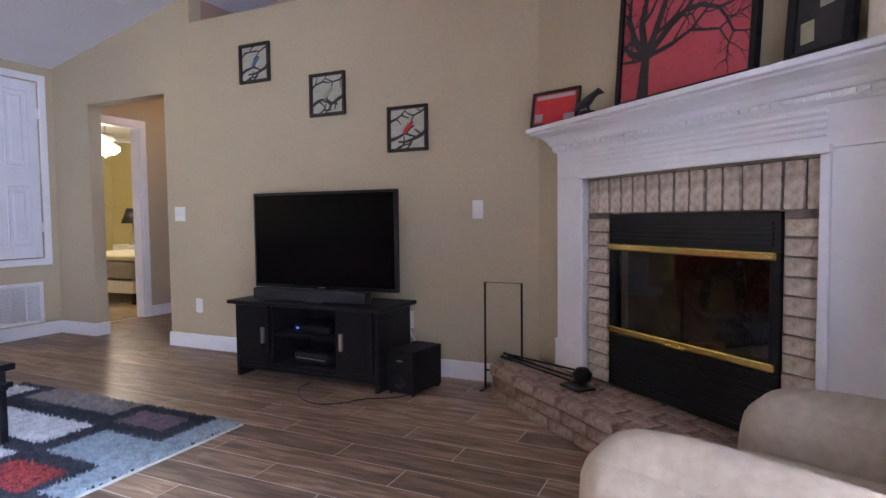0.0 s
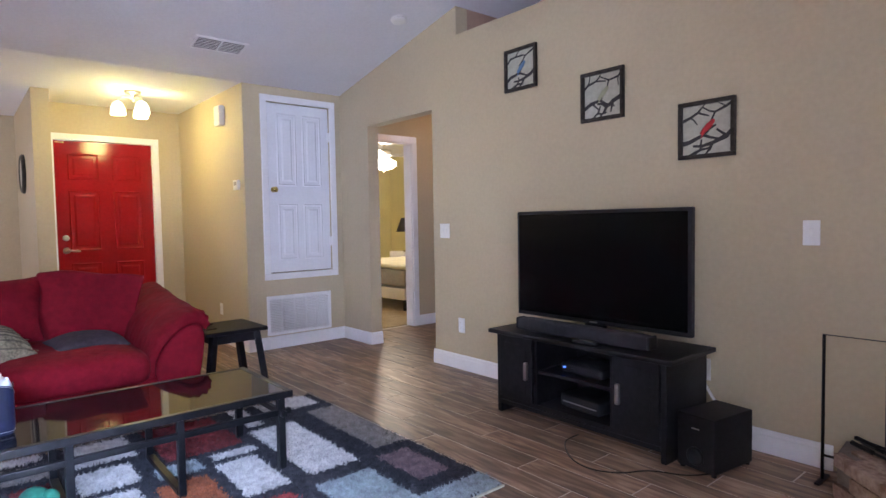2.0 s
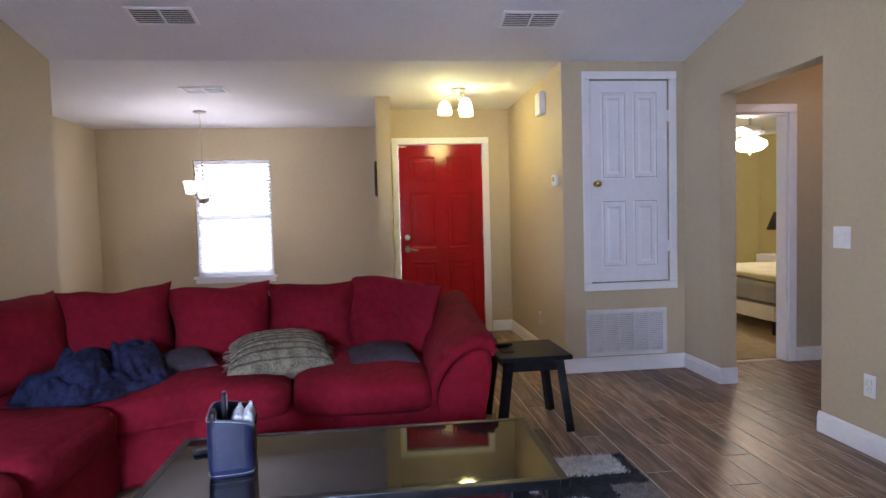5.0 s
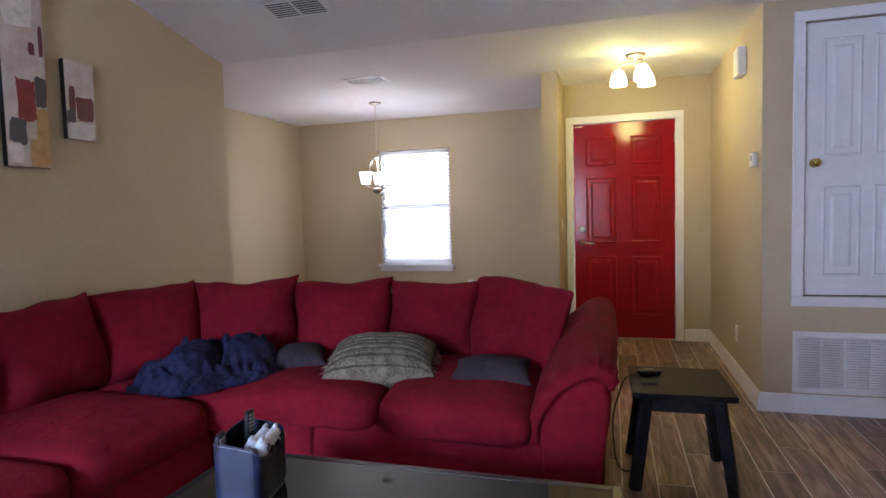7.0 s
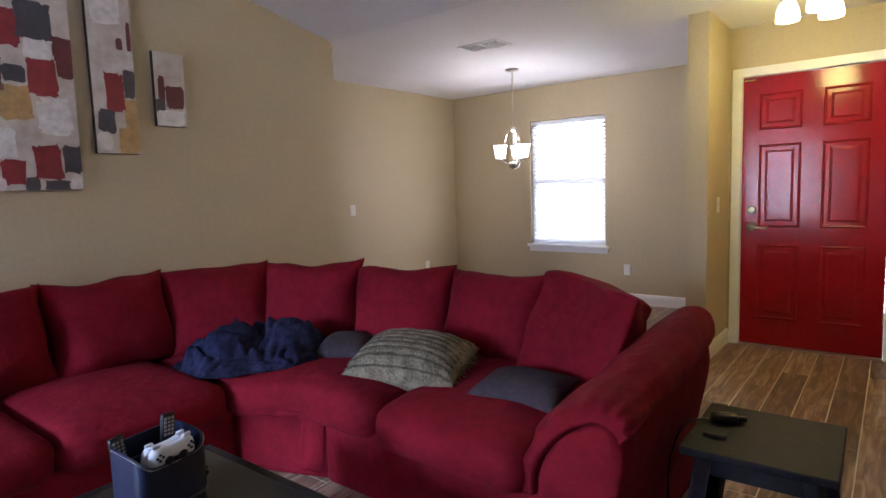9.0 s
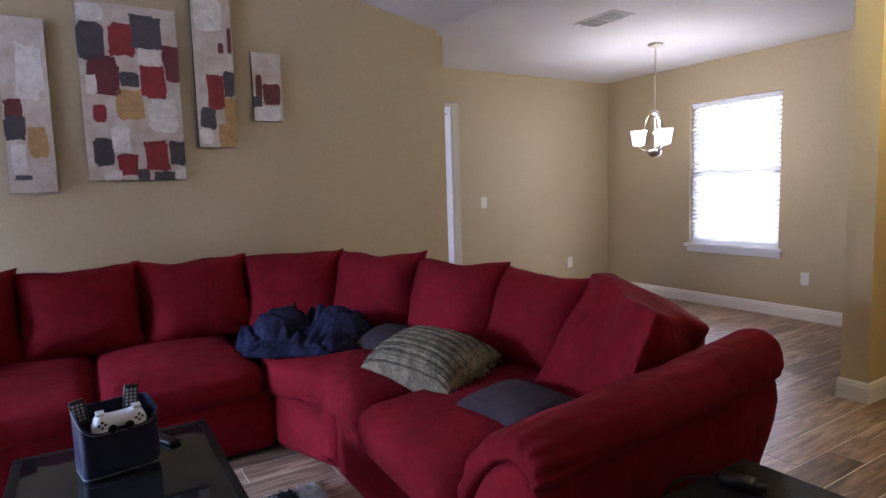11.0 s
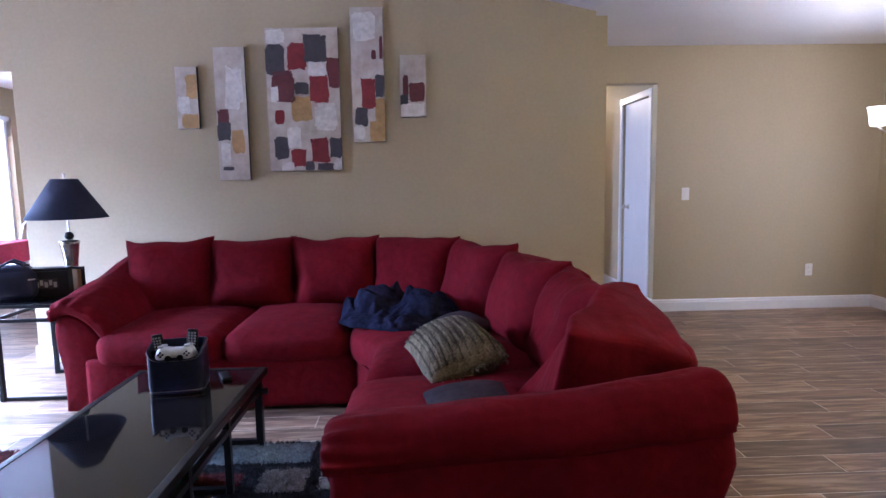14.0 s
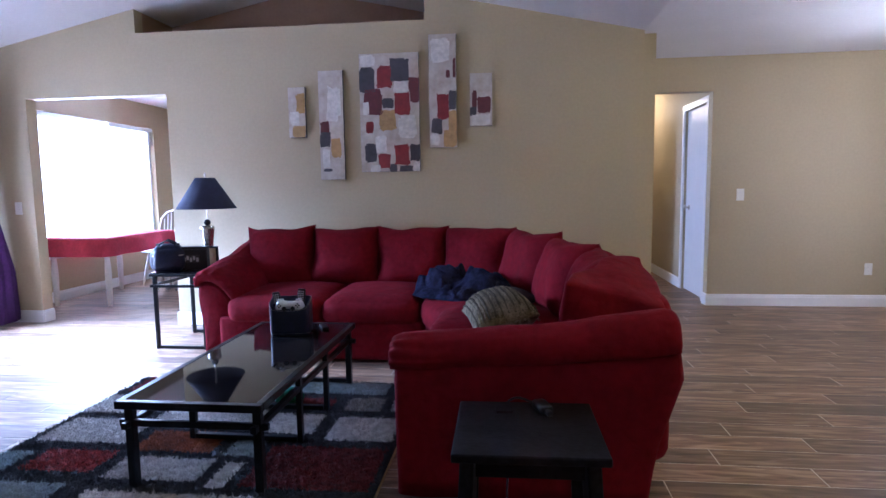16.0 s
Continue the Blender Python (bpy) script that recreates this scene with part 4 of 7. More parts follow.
def wedge_cushion(outline, z0, z1, r, puff, seed):
    """A cushion over a rounded outline (x, y), stuffed and rolled over at the front."""
    n = len(outline)
    c = Vector((sum(p[0] for p in outline) / n, sum(p[1] for p in outline) / n))
    secs = []
    for s, z in ((0.90, z0), (0.975, z0 + r * 0.35), (1.0, z0 + r), (1.0, z1 - r), (0.985, z1 - r * 0.4), (0.94, z1 - r * 0.08), (0.8, z1 + puff * 0.45), (0.5, z1 + puff * 0.9), (0.15, z1 + puff)):
        ring = []
        for p in outline:
            q = c + (Vector(p) - c) * s
            d = 0.008 * noise.noise_vector(Vector((q.x * 5, q.y * 5, z * 5 + seed)))
            ring.append((q.x + d.x, q.y + d.y, z + d.z))
        secs.append(ring)
    return loft(secs)


def rounded(poly, r=0.09, n=5):
    out = []
    k = len(poly)
    for i in range(k):
        p, a, b = Vector(poly[i]), Vector(poly[i - 1]), Vector(poly[(i + 1) % k])
        u, v = (a - p).normalized(), (b - p).normalized()
        s, e = p + u * min(r, (a - p).length * 0.45), p + v * min(r, (b - p).length * 0.45)
        for j in range(n + 1):
            f = j / n
            out.append(tuple((1 - f) ** 2 * s + 2 * f * (1 - f) * p + f * f * e))
        m = (e + (Vector(poly[(i + 1) % k]) + v * -min(r, (b - p).length * 0.45))) / 2
        out.append(tuple(m))
    return out


sp("seat_cushion", wedge_cushion(rounded([(-3.80, 0.30), (-3.805, 1.09), (-3.98, 1.33), (-3.96, 1.84), (-4.88, 1.70), (-4.80, 0.95), (-4.40, 0.42)]), 0.27, 0.44, 0.07, 0.03, 3))
sp("seat_cushion", wedge_cushion(rounded([(-3.93, 1.85), (-3.905, 2.54), (-4.90, 2.54), (-4.89, 1.72)]), 0.27, 0.44, 0.07, 0.035, 5))
# back pillows: top corners along the back, feet on the seat
TOPS = [(-2.27, 0.33), (-2.80, 0.24), (-3.35, 0.22), (-3.93, 0.25), (-4.48, 0.47), (-4.77, 1.00), (-4.94, 1.56), (-4.99, 2.12)]
TOPZ = [0.89, 0.91, 0.895, 0.90, 0.90, 0.892, 0.866, 0.845]
for k in range(len(TOPS) - 1):
    a, b = Vector(TOPS[k]), Vector(TOPS[k + 1])
    c = (a + b) / 2
    w = (b - a).length
    turn = math.degrees(math.atan2(a.y - b.y, a.x - b.x))
    up = Vector((-(a - b).y, (a - b).x)).normalized()
    h = 0.50
    ztop = (TOPZ[k] + TOPZ[k + 1]) / 2
    lean, fwd = (14, 0.075) if k < 5 else (20, 0.10)
    m = at(c.x + up.x * fwd, c.y + up.y * fwd, ztop - h / 2 + 0.012, turn, lean)
    m = m @ Matrix.Rotation(radians(1.2 if k < 6 else 0), 4, 'Y')
    sp("back_pillow", pillow(w * 1.06, h + 0.01, 0.27, 0.105, 24, 0.022, k * 2.3, m))


def stuffed(corners, r, puff, wob, seed):
    """A stuffed block between eight corners: bottom then top, each front south, front north, back north, back south."""
    bm = soft_box(1, 1, 1, r, puff, 16)
    c = [Vector(p) for p in corners]
    for v in bm.verts:
        u, w, h = v.co.x + 0.5, v.co.y + 0.5, v.co.z
        q = [(c[k] * (1 - u) + c[k + 1] * u) * (1 - w) + (c[k + 3] * (1 - u) + c[k + 2] * u) * w for k in (0, 4)]
        p = q[0] * (1 - h) + q[1] * h
        v.co = p + wob * noise.noise_vector(p * 6 + Vector((seed, 0, seed)))
    return bm


sp("back_pillow", stuffed([(-4.56, 2.12, 0.44), (-4.585, 2.56, 0.44), (-5.00, 2.50, 0.44), (-5.02, 2.10, 0.44),
                           (-4.95, 2.09, 0.888), (-4.612, 2.675, 0.860), (-5.06, 2.60, 0.735), (-5.03, 2.14, 0.875)],
                          0.05, (0.05, -0.02, 0.03), 0.024, 21.0), "red thick back pillow slumped against the arm")


def smooth_line(pts, cuts):
    """Points of a smooth curve through pts."""
    out = []
    for i in range(len(pts) - 1):
        q = [Vector(pts[max(0, min(len(pts) - 1, i + d))]) for d in (-1, 0, 1, 2)]
        for k in range(cuts):
            f = k / cuts
            out.append(0.5 * (2 * q[1] + (q[2] - q[0]) * f + (2 * q[0] - 5 * q[1] + 4 * q[2] - q[3]) * f * f + (3 * q[1] - q[0] - 3 * q[2] + q[3]) * f ** 3))
    return out + [Vector(pts[-1])]


def lift(z, x, length, front_top, back_top):
    """Raises an arm profile to the height that the arm has at x."""
    top = back_top + (front_top - back_top) * (x / length) ** 0.8
    return z if z < 0.3 else 0.3 + (z - 0.3) * (top - 0.3) / 0.34


def arm_body(length, front_top, back_top, m, taper):
    """The upholstered arm under its pad: local x runs from back to front, y outwards, z up."""
    prof = smooth_line([(-0.10, 0.014), (-0.105, 0.3), (-0.10, 0.36), (-0.08, 0.42), (-0.035, 0.485), (0.03, 0.535), (0.09, 0.56), (0.140, 0.556), (0.170, 0.535), (0.182, 0.47), (0.172, 0.38), (0.150, 0.27), (0.142, 0.15), (0.148, 0.014)], 2)
    secs = []
    n = 24
    for i in range(n + 1):
        x = length * (0.5 - 0.5 * math.cos(math.pi * i / n))
        end = min(x, length - x)
        k = 1.0 if end > 0.035 else math.sqrt(max(0.0, 1 - ((0.035 - end) / 0.035) ** 2))
        sec = []
        for y, z in prof:
            zz = lift(z, x, length, front_top, back_top)
            yy = 0.02 + (y - 0.02) * (0.84 + 0.16 * k)
            zz -= 0.025 * (1 - k) * (1 if z > 0.3 else 0)
            yy -= taper * (1 - x / length) ** 1.5 * max(0.0, min(1.0, (z - 0.3) / 0.2))
            d = 0.007 * noise.noise_vector(Vector((x * 5, yy * 5, zz * 5)))
            rake = 0.10 * (1 - x / length) ** 3 * max(0.0, 1 - zz / 0.5) ** 0.7
            rake -= 0.014 * (1 - x / length) ** 6 * math.exp(-((zz - 0.46) / 0.16) ** 2)
            sec.append(tuple(m @ Vector((x * 1.025 + rake + d.x, yy + d.y, zz + d.z))))
        secs.append(sec)
    return loft(secs)


def arm_pad(length, front_top, back_top, m, taper):
    """The stuffed pad rolled over an arm from the seat to the outside, gathered at its front."""
    outer = smooth_line([(-0.150, 0.29), (-0.158, 0.36), (-0.135, 0.47), (-0.07, 0.555), (0.015, 0.612), (0.09, 0.642), (0.146, 0.640), (0.184, 0.622), (0.204, 0.590), (0.206, 0.555), (0.192, 0.528)], 5)
    inner = smooth_line([(-0.100, 0.29), (-0.098, 0.36), (-0.075, 0.42), (-0.030, 0.48), (0.030, 0.528), (0.080, 0.552), (0.112, 0.556), (0.132, 0.552), (0.148, 0.545), (0.158, 0.538), (0.165, 0.530)], 5)
    full = length + 0.035
    secs = []
    n = 52
    for i in range(n + 1):
        x = full * (0.5 - 0.5 * math.cos(math.pi * i / n))
        end = min(x, full - x)
        r = 0.06
        k = 1.0 if end > r else math.sqrt(max(0.0, 1 - ((r - end) / r) ** 2))
        xx = min(x, length)
        g = max(0.0, 1 - (full - x) / 0.22) ** 1.3
        sec = []
        for side in (outer, inner[::-1]):
            for j in range(len(outer)):
                jj = j if side is outer else len(outer) - 1 - j
                mid = (outer[jj] + inner[jj]) / 2
                p = mid + (side[j] - mid) * (0.30 + 0.70 * k)
                y, z = p.x, lift(p.y, xx, length, front_top, back_top)
                if side is outer:
                    nrm = (outer[jj] - inner[jj]).normalized()
                    w = 0.007 * g * math.sin(jj * 1.15 + 2.0 * noise.noise(Vector((x * 5, jj * 0.2, 1))))
                    w += 0.004 * noise.noise(Vector((x * 9, jj * 0.35, 4)))
                    y, z = y + nrm.x * w, z + nrm.y * w
                y -= taper * (1 - xx / length) ** 1.5 * max(0.0, min(1.0, (p.y - 0.3) / 0.2))
                d = 0.010 * noise.noise_vector(Vector((x * 5, y * 5, z * 5)))
                sec.append(tuple(m @ Vector((x + d.x, y + d.y, z + d.z))))
        secs.append(sec)
    return loft(secs)


size = (1.03, 0.65, 0.765, Matrix.Translation((-5.035, 2.675, 0)), 0.0)
sp("arm", arm_body(*size), "red arm with a flat front panel")
sp("arm_pad", arm_pad(*size), "red stuffed pad gathered over the arm")
mm = Matrix.Translation((-2.35, 0.06, 0)) @ Matrix.Rotation(radians(90), 4, 'Z') @ Matrix.Diagonal((1, -1, 1, 1))
size = (0.95, 0.64, 0.84, mm, 0.0)
sp("arm", arm_body(*size), "red arm with a flat front panel")
sp("arm_pad", arm_pad(*size), "red stuffed pad gathered over the arm")
for x, y in ((-2.4, 0.92), (-3.7, 0.95), (-4.1, 1.6), (-4.1, 2.6), (-4.9, 2.6), (-2.4, 0.2)):
    sp("foot", one_box(x - 0.025, x + 0.025, y - 0.025, y + 0.025, 0.0, 0.055), "", BLACKWOOD)

# ---------------------------------------------------------------- coffee table
ct = thing("coffee_table", (-3.16, 2.19, 0), 0, "black metal coffee table with a smoked glass top", "coffee table")
cx, cy, ch = 0.305, 0.70, 0.385
part("glass_top", one_box(-cx + 0.02, cx - 0.02, -cy + 0.02, cy - 0.02, ch - 0.008, ch, bevel=0.002), SMOKEGLASS, ct, "smoked glass top")
for x0, x1, y0, y1 in ((-cx, cx, -cy, -cy + 0.03), (-cx, cx, cy - 0.03, cy), (-cx, -cx + 0.03, -cy + 0.03, cy - 0.03), (cx - 0.03, cx, -cy + 0.03, cy - 0.03)):
    part("top_rail", one_box(x0, x1, y0, y1, ch - 0.030, ch - 0.004 + 0.006, bevel=0.003), BLACKMETAL, ct)
for sx in (-1, 1):
    for sy in (-1, 1):
        part("leg", one_box(sx * (cx - 0.035) - 0.017, sx * (cx - 0.035) + 0.017, sy * (cy - 0.05) - 0.017, sy * (cy - 0.05) + 0.017, 0, ch - 0.031, bevel=0.003), BLACKMETAL, ct)
    part("side_rail", one_box(sx * (cx - 0.035) - 0.012, sx * (cx - 0.035) + 0.012, -cy + 0.0, cy - 0.0, ch - 0.115, ch - 0.088, bevel=0.003), BLACKMETAL, ct)
    part("leg", one_box(sx * (cx - 0.035) - 0.013, sx * (cx - 0.035) + 0.013, -0.20 - 0.015, -0.20 + 0.015, 0.02, ch - 0.031, bevel=0.003), BLACKMETAL, ct)
    part("leg", one_box(sx * (cx - 0.035) - 0.013, sx * (cx - 0.035) + 0.013, 0.20 - 0.015, 0.20 + 0.015, 0.02, ch - 0.031, bevel=0.003), BLACKMETAL, ct)
for sy in (-1, 1):
    part("end_rail", one_box(-cx - 0.01, cx + 0.01, sy * (cy - 0.05) - 0.011, sy * (cy - 0.05) + 0.011, ch - 0.1155, ch - 0.0885, bevel=0.003), BLACKMETAL, ct)
    part("strut", one_box(-0.013, 0.013, sy * (cy - 0.05) - 0.010, sy * (cy - 0.05) + 0.010, ch - 0.088, ch - 0.031), BLACKMETAL, ct)
for yy in (-0.65, 0.20, -0.20):
    part("foot_rail", one_box(-cx + 0.05, cx - 0.05, yy - 0.016, yy + 0.016, 0.022, 0.046, bevel=0.003), BLACKMETAL, ct)

# remote caddy, leather, on the table
TOP = ch + 0.0015
cad = thing("remote_caddy", (-3.158, 1.755, TOP), 10, "navy-black leather remote caddy with pale stitching on the coffee table", "caddy")


def caddy_shell():
    bm = bmesh.new()
    hw, hd2, h = 0.114, 0.078, 0.205
    out, inn = [], []
    n = 36
    for i in range(n):
        a = 2 * math.pi * i / n
        c, s = math.cos(a), math.sin(a)
        e = 0.32
        x, y = math.copysign(abs(c) ** e, c), math.copysign(abs(s) ** e, s)
        top = h - 0.055 * max(0.0, min(1.0, (y + 0.3) * 1.4)) * (1 - 0.75 * abs(x) ** 6)
        out.append((x * hw, y * hd2, top))
        inn.append((x * (hw - 0.006), y * (hd2 - 0.006), top))
    b0 = [bm.verts.new((x * 0.95, y * 0.93, 0)) for x, y, z in out]
    b1 = [bm.verts.new((x, y, 0.03)) for x, y, z in out]
    o = [bm.verts.new(p) for p in out]
    i_ = [bm.verts.new(p) for p in inn]
    f = [bm.verts.new((x, y, 0.02)) for x, y, z in inn]
    for a, b in ((b0, b1), (b1, o), (o, i_), (i_, f)):
        for k in range(n):
            bm.faces.new((a[k], a[(k + 1) % n], b[(k + 1) % n], b[k]))
    bm.faces.new(b0[::-1])
    bm.faces.new(f)
    return bm, out


bm, rim = caddy_shell()
part("body", bm, LEATHER, cad)
part("stitching", tube([(x * 1.01, y * 1.015, z - 0.005) for x, y, z in rim + rim[:1]], 0.0007, 5), STITCH, cad, "pale stitched rim")
part("stitching", tube([(0.004, 0.0695, 0.01), (0.004, 0.0695, 0.143)], 0.0011, 5), STITCH, cad)
part("stitching", tube([(-0.004, 0.0695, 0.01), (-0.004, 0.0695, 0.143)], 0.0011, 5), STITCH, cad)
part("stitching", tube([(x * 0.985, y * 0.985, 0.012) for x, y, z in rim + rim[:1]], 0.0007, 5), STITCH, cad)
part("divider", one_box(-0.107, 0.107, -0.004, 0.004, 0.02, 0.175, bevel=0.002), LEATHER, cad)
for nm, x, y, lean, h, mat_ in (("remote_control", -0.03, -0.035, -6, 0.235, BLACKPLASTIC), ("remote_control", 0.078, -0.04, 7, 0.215, BLACKPLASTIC)):
    r = thing(nm, (-3.158 + x, 1.755 + y, TOP + 0.02), 10, "black remote control standing in the leather caddy", "remote control", "remotes in the caddy")
    part("case", soft_box(0.046, 0.018, h, 0.008, n=4, m=Matrix.Rotation(radians(lean), 4, 'Y')), mat_, r, "", True)
    bt = bmesh.new()
    for i in range(3):
        for j in range(5):
            box(bt, -0.015 + i * 0.012, -0.007 + i * 0.012, 0.0085, 0.0105, h - 0.02 - j * 0.012, h - 0.012 - j * 0.012)
    bmesh.ops.transform(bt, matrix=Matrix.Rotation(radians(lean), 4, 'Y'), verts=bt.verts[:])
    part("buttons", bt, BEDGREY, r)


def gamepad(place, turn, lean):
    g = new("game_controller")
    g.matrix_world = pose(*place, lean, 0, turn)
    tagged(g, "silver-grey game controller resting in the leather caddy", "game controller", "controllers in the caddy")
    body = bmesh.new()
    secs = []
    for i in range(15):
        u = -1 + 2 * i / 14
        x = 0.078 * u
        grip = max(0, (abs(u) - 0.35) / 0.65)
        lo, hi = -0.018 - 0.036 * math.sin(min(1, grip) * math.pi * 0.75), 0.024 + 0.008 * math.sin(grip * math.pi)
        th = 0.022 * math.sqrt(max(0.02, 1 - abs(u) ** 6))
        mid, hh = (lo + hi) / 2, (hi - lo) / 2 * math.sqrt(max(0.03, 1 - abs(u) ** 8))
        secs.append([(x, th * math.cos(2 * math.pi * k / 12), mid + hh * math.sin(2 * math.pi * k / 12)) for k in range(12)])
    body.free()
    part("body", loft(secs), PADGREY, g, "", True)
    for sx in (-1, 1):
        st = lathe([(0.013, 0), (0.013, 0.008), (0.010, 0.010)], 14)
        bmesh.ops.transform(st, matrix=Matrix.Translation((sx * 0.024, 0.018, -0.012)) @ Matrix.Rotation(radians(-90), 4, 'X'), verts=st.verts[:])
        part("thumbstick", st, BLACKPLASTIC, g, "", True)
        part("shoulder_button", soft_box(0.026, 0.012, 0.010, 0.004, n=3, m=Matrix.Translation((sx * 0.052, 0.0, 0.028))), PADGREY, g, "", True)
        for dx, dz in ((0.009, 0), (-0.009, 0), (0, 0.009), (0, -0.009)):
            b_ = lathe([(0.0042, 0), (0.0042, 0.003)], 8)
            bmesh.ops.transform(b_, matrix=Matrix.Translation((sx * 0.052 + dx, 0.0205, 0.006 + dz)) @ Matrix.Rotation(radians(-90), 4, 'X'), verts=b_.verts[:])
            part("button", b_, BLACKPLASTIC, g)


m10 = pose(-3.158, 1.755, TOP, 0, 0, 10)
gamepad(tuple(m10 @ Vector((0.0, 0.058, 0.172))), 10, -6)
gamepad(tuple(m10 @ Vector((-0.005, 0.022, 0.168))), 10, -4)
rc = thing("remote_control", (-3.31, 1.63, TOP), 28, "black remote control lying flat on the coffee table", "remote control")
part("case", soft_box(0.042, 0.12, 0.014, 0.006, n=4), BLACKPLASTIC, rc, "", True)
part("keypad", one_box(-0.014, 0.014, -0.045, 0.03, 0.0138, 0.0146), BLACKWOOD, rc)

# ---------------------------------------------------------------- television wall
tvs = thing("tv_stand", (-2.255, 4.42, 0), 0, "black wooden TV stand with two doors and open shelves", "tv stand")
part("top", one_box(-0.60, 0.60, -0.235, 0.21, 0.485, 0.51, bevel=0.006), BLACKWOOD, tvs)
for x in (-0.555, 0.525):
    part("side_panel", one_box(x, x + 0.03, -0.20, 0.20, 0.0, 0.4845, bevel=0.003), BLACKWOOD, tvs)
for x in (-0.265, 0.245):
    part("divider", one_box(x, x + 0.02, -0.195, 0.19, 0.105, 0.4845), BLACKWOOD, tvs)
part("bottom", one_box(-0.5245, 0.5245, -0.195, 0.19, 0.08, 0.1045), BLACKWOOD, tvs)
part("back_panel", one_box(-0.5245, 0.5245, 0.19, 0.197, 0.08, 0.4845), BLACKWOOD, tvs)
part("shelf", one_box(-0.2445, 0.2445, -0.18, 0.19, 0.285, 0.303), BLACKWOOD, tvs)
part("apron", one_box(-0.5245, 0.5245, -0.2, -0.185, 0.055, 0.0795), BLACKWOOD, tvs)
for sgn in (-1, 1):
    xa, xb = sorted((sgn * 0.268, sgn * 0.522))
    d = part("door", one_box(xa, xb, -0.212, -0.196, 0.107, 0.482, bevel=0.003), BLACKWOOD, tvs)
    part("door_panel", one_box(xa + 0.045, xb - 0.045, -0.2145, -0.2125, 0.15, 0.44, bevel=0.0008), BLACKWOOD, d)
    part("handle", one_box(sgn * 0.305 - 0.011, sgn * 0.305 + 0.011, -0.236, -0.2125, 0.24, 0.345, bevel=0.006), NICKEL, d, "brushed nickel pull")
tv = thing("television", (-2.27, 4.45, 0.5115), 0, "large black flat-screen television, switched off, on the stand", "television")
part("bezel", one_box(-0.575, 0.575, 0.0, 0.035, 0.062, 0.712, bevel=0.006), BLACKPLASTIC, tv)
part("screen", one_box(-0.555, 0.555, -0.0025, -0.0005, 0.087, 0.692), SCREEN, tv, "dark glossy screen")
part("rear_housing", soft_box(0.8, 0.05, 0.4, 0.02, n=4, m=Matrix.Translation((0, 0.06, 0.2))), BLACKPLASTIC, tv)
part("stand_neck", one_box(-0.06, 0.06, 0.005, 0.045, 0.012, 0.062), BLACKPLASTIC, tv)
part("stand_foot", soft_box(0.42, 0.22, 0.012, 0.006, n=4, m=Matrix.Translation((0, 0.02, 0))), BLACKPLASTIC, tv)
part("badge", one_box(-0.025, 0.025, -0.003, -0.001, 0.07, 0.077), NICKEL, tv)
sb = thing("sound_bar", (-2.26, 4.31, 0.5115), 0, "black cloth-covered sound bar in front of the television", "sound bar")
part("grille", soft_box(0.86, 0.085, 0.078, 0.02, n=5), GREYCLOTH, sb, "", True)
for sx in (-1, 1):
    part("end_cap", soft_box(0.02, 0.089, 0.082, 0.015, n=3, m=Matrix.Translation((sx * 0.432, 0, 0))), BLACKPLASTIC, sb)
rr_ = thing("remote_control", (-2.16, 4.225, 0.5115), 90, "black remote control lying in front of the sound bar", "remote control")
part("case", soft_box(0.04, 0.15, 0.016, 0.006, n=3), BLACKPLASTIC, rr_, "", True)
part("keypad", one_box(-0.012, 0.012, -0.05, 0.05, 0.0158, 0.0166), BEDGREY, rr_)
for nm, z, w, dd, h, lab in (("cable_box", 0.3045, 0.30, 0.22, 0.055, "black cable box with a small blue light on the stand shelf"), ("game_console", 0.106, 0.29, 0.24, 0.075, "black game console on the lower stand shelf")):
    c = thing(nm, (-2.25, 4.42, z), -6, lab, "set-top box" if nm == "cable_box" else "game console")
    part("case", soft_box(w, dd, h, 0.018, (0, 0, 0.008), 5), BLACKPLASTIC, c, "", True)
    part("front_strip", one_box(-w * 0.42, w * 0.42, -dd / 2 - 0.0015, -dd / 2 + 0.001, h * 0.42, h * 0.5), BEDGREY if nm != "cable_box" else BLACKMETAL, c)
    if nm == "cable_box":
        part("indicator", one_box(-0.125, -0.105, -dd / 2 - 0.002, -dd / 2, h * 0.4, h * 0.6), glow("blue_indicator", (0.15, 0.3, 1.0), 1.5), c, "small blue light")
sub = thing("subwoofer", (-1.555, 4.40, 0), -8, "black subwoofer box on the floor beside the TV stand", "subwoofer")
part("cabinet", one_box(-0.095, 0.095, -0.15, 0.15, 0.012, 0.262, bevel=0.006), BLACKWOOD, sub)
rg = lathe([(0.044, 0), (0.044, 0.004), (0.034, 0.006), (0.03, -0.03)], 20)
bmesh.ops.transform(rg, matrix=Matrix.Translation((0.0, -0.151, 0.075)) @ Matrix.Rotation(radians(90), 4, 'X'), verts=rg.verts[:])
part("port", rg, BLACKPLASTIC, sub, "", True)
part("badge", one_box(-0.02, 0.02, -0.1525, -0.1505, 0.2, 0.206), NICKEL, sub)
for x, y in ((-0.08, -0.13), (0.08, -0.13), (-0.08, 0.13), (0.08, 0.13)):
    part("foot", lathe([(0.012, 0), (0.012, 0.0125)], 10, (x, y)), BLACKPLASTIC, sub)


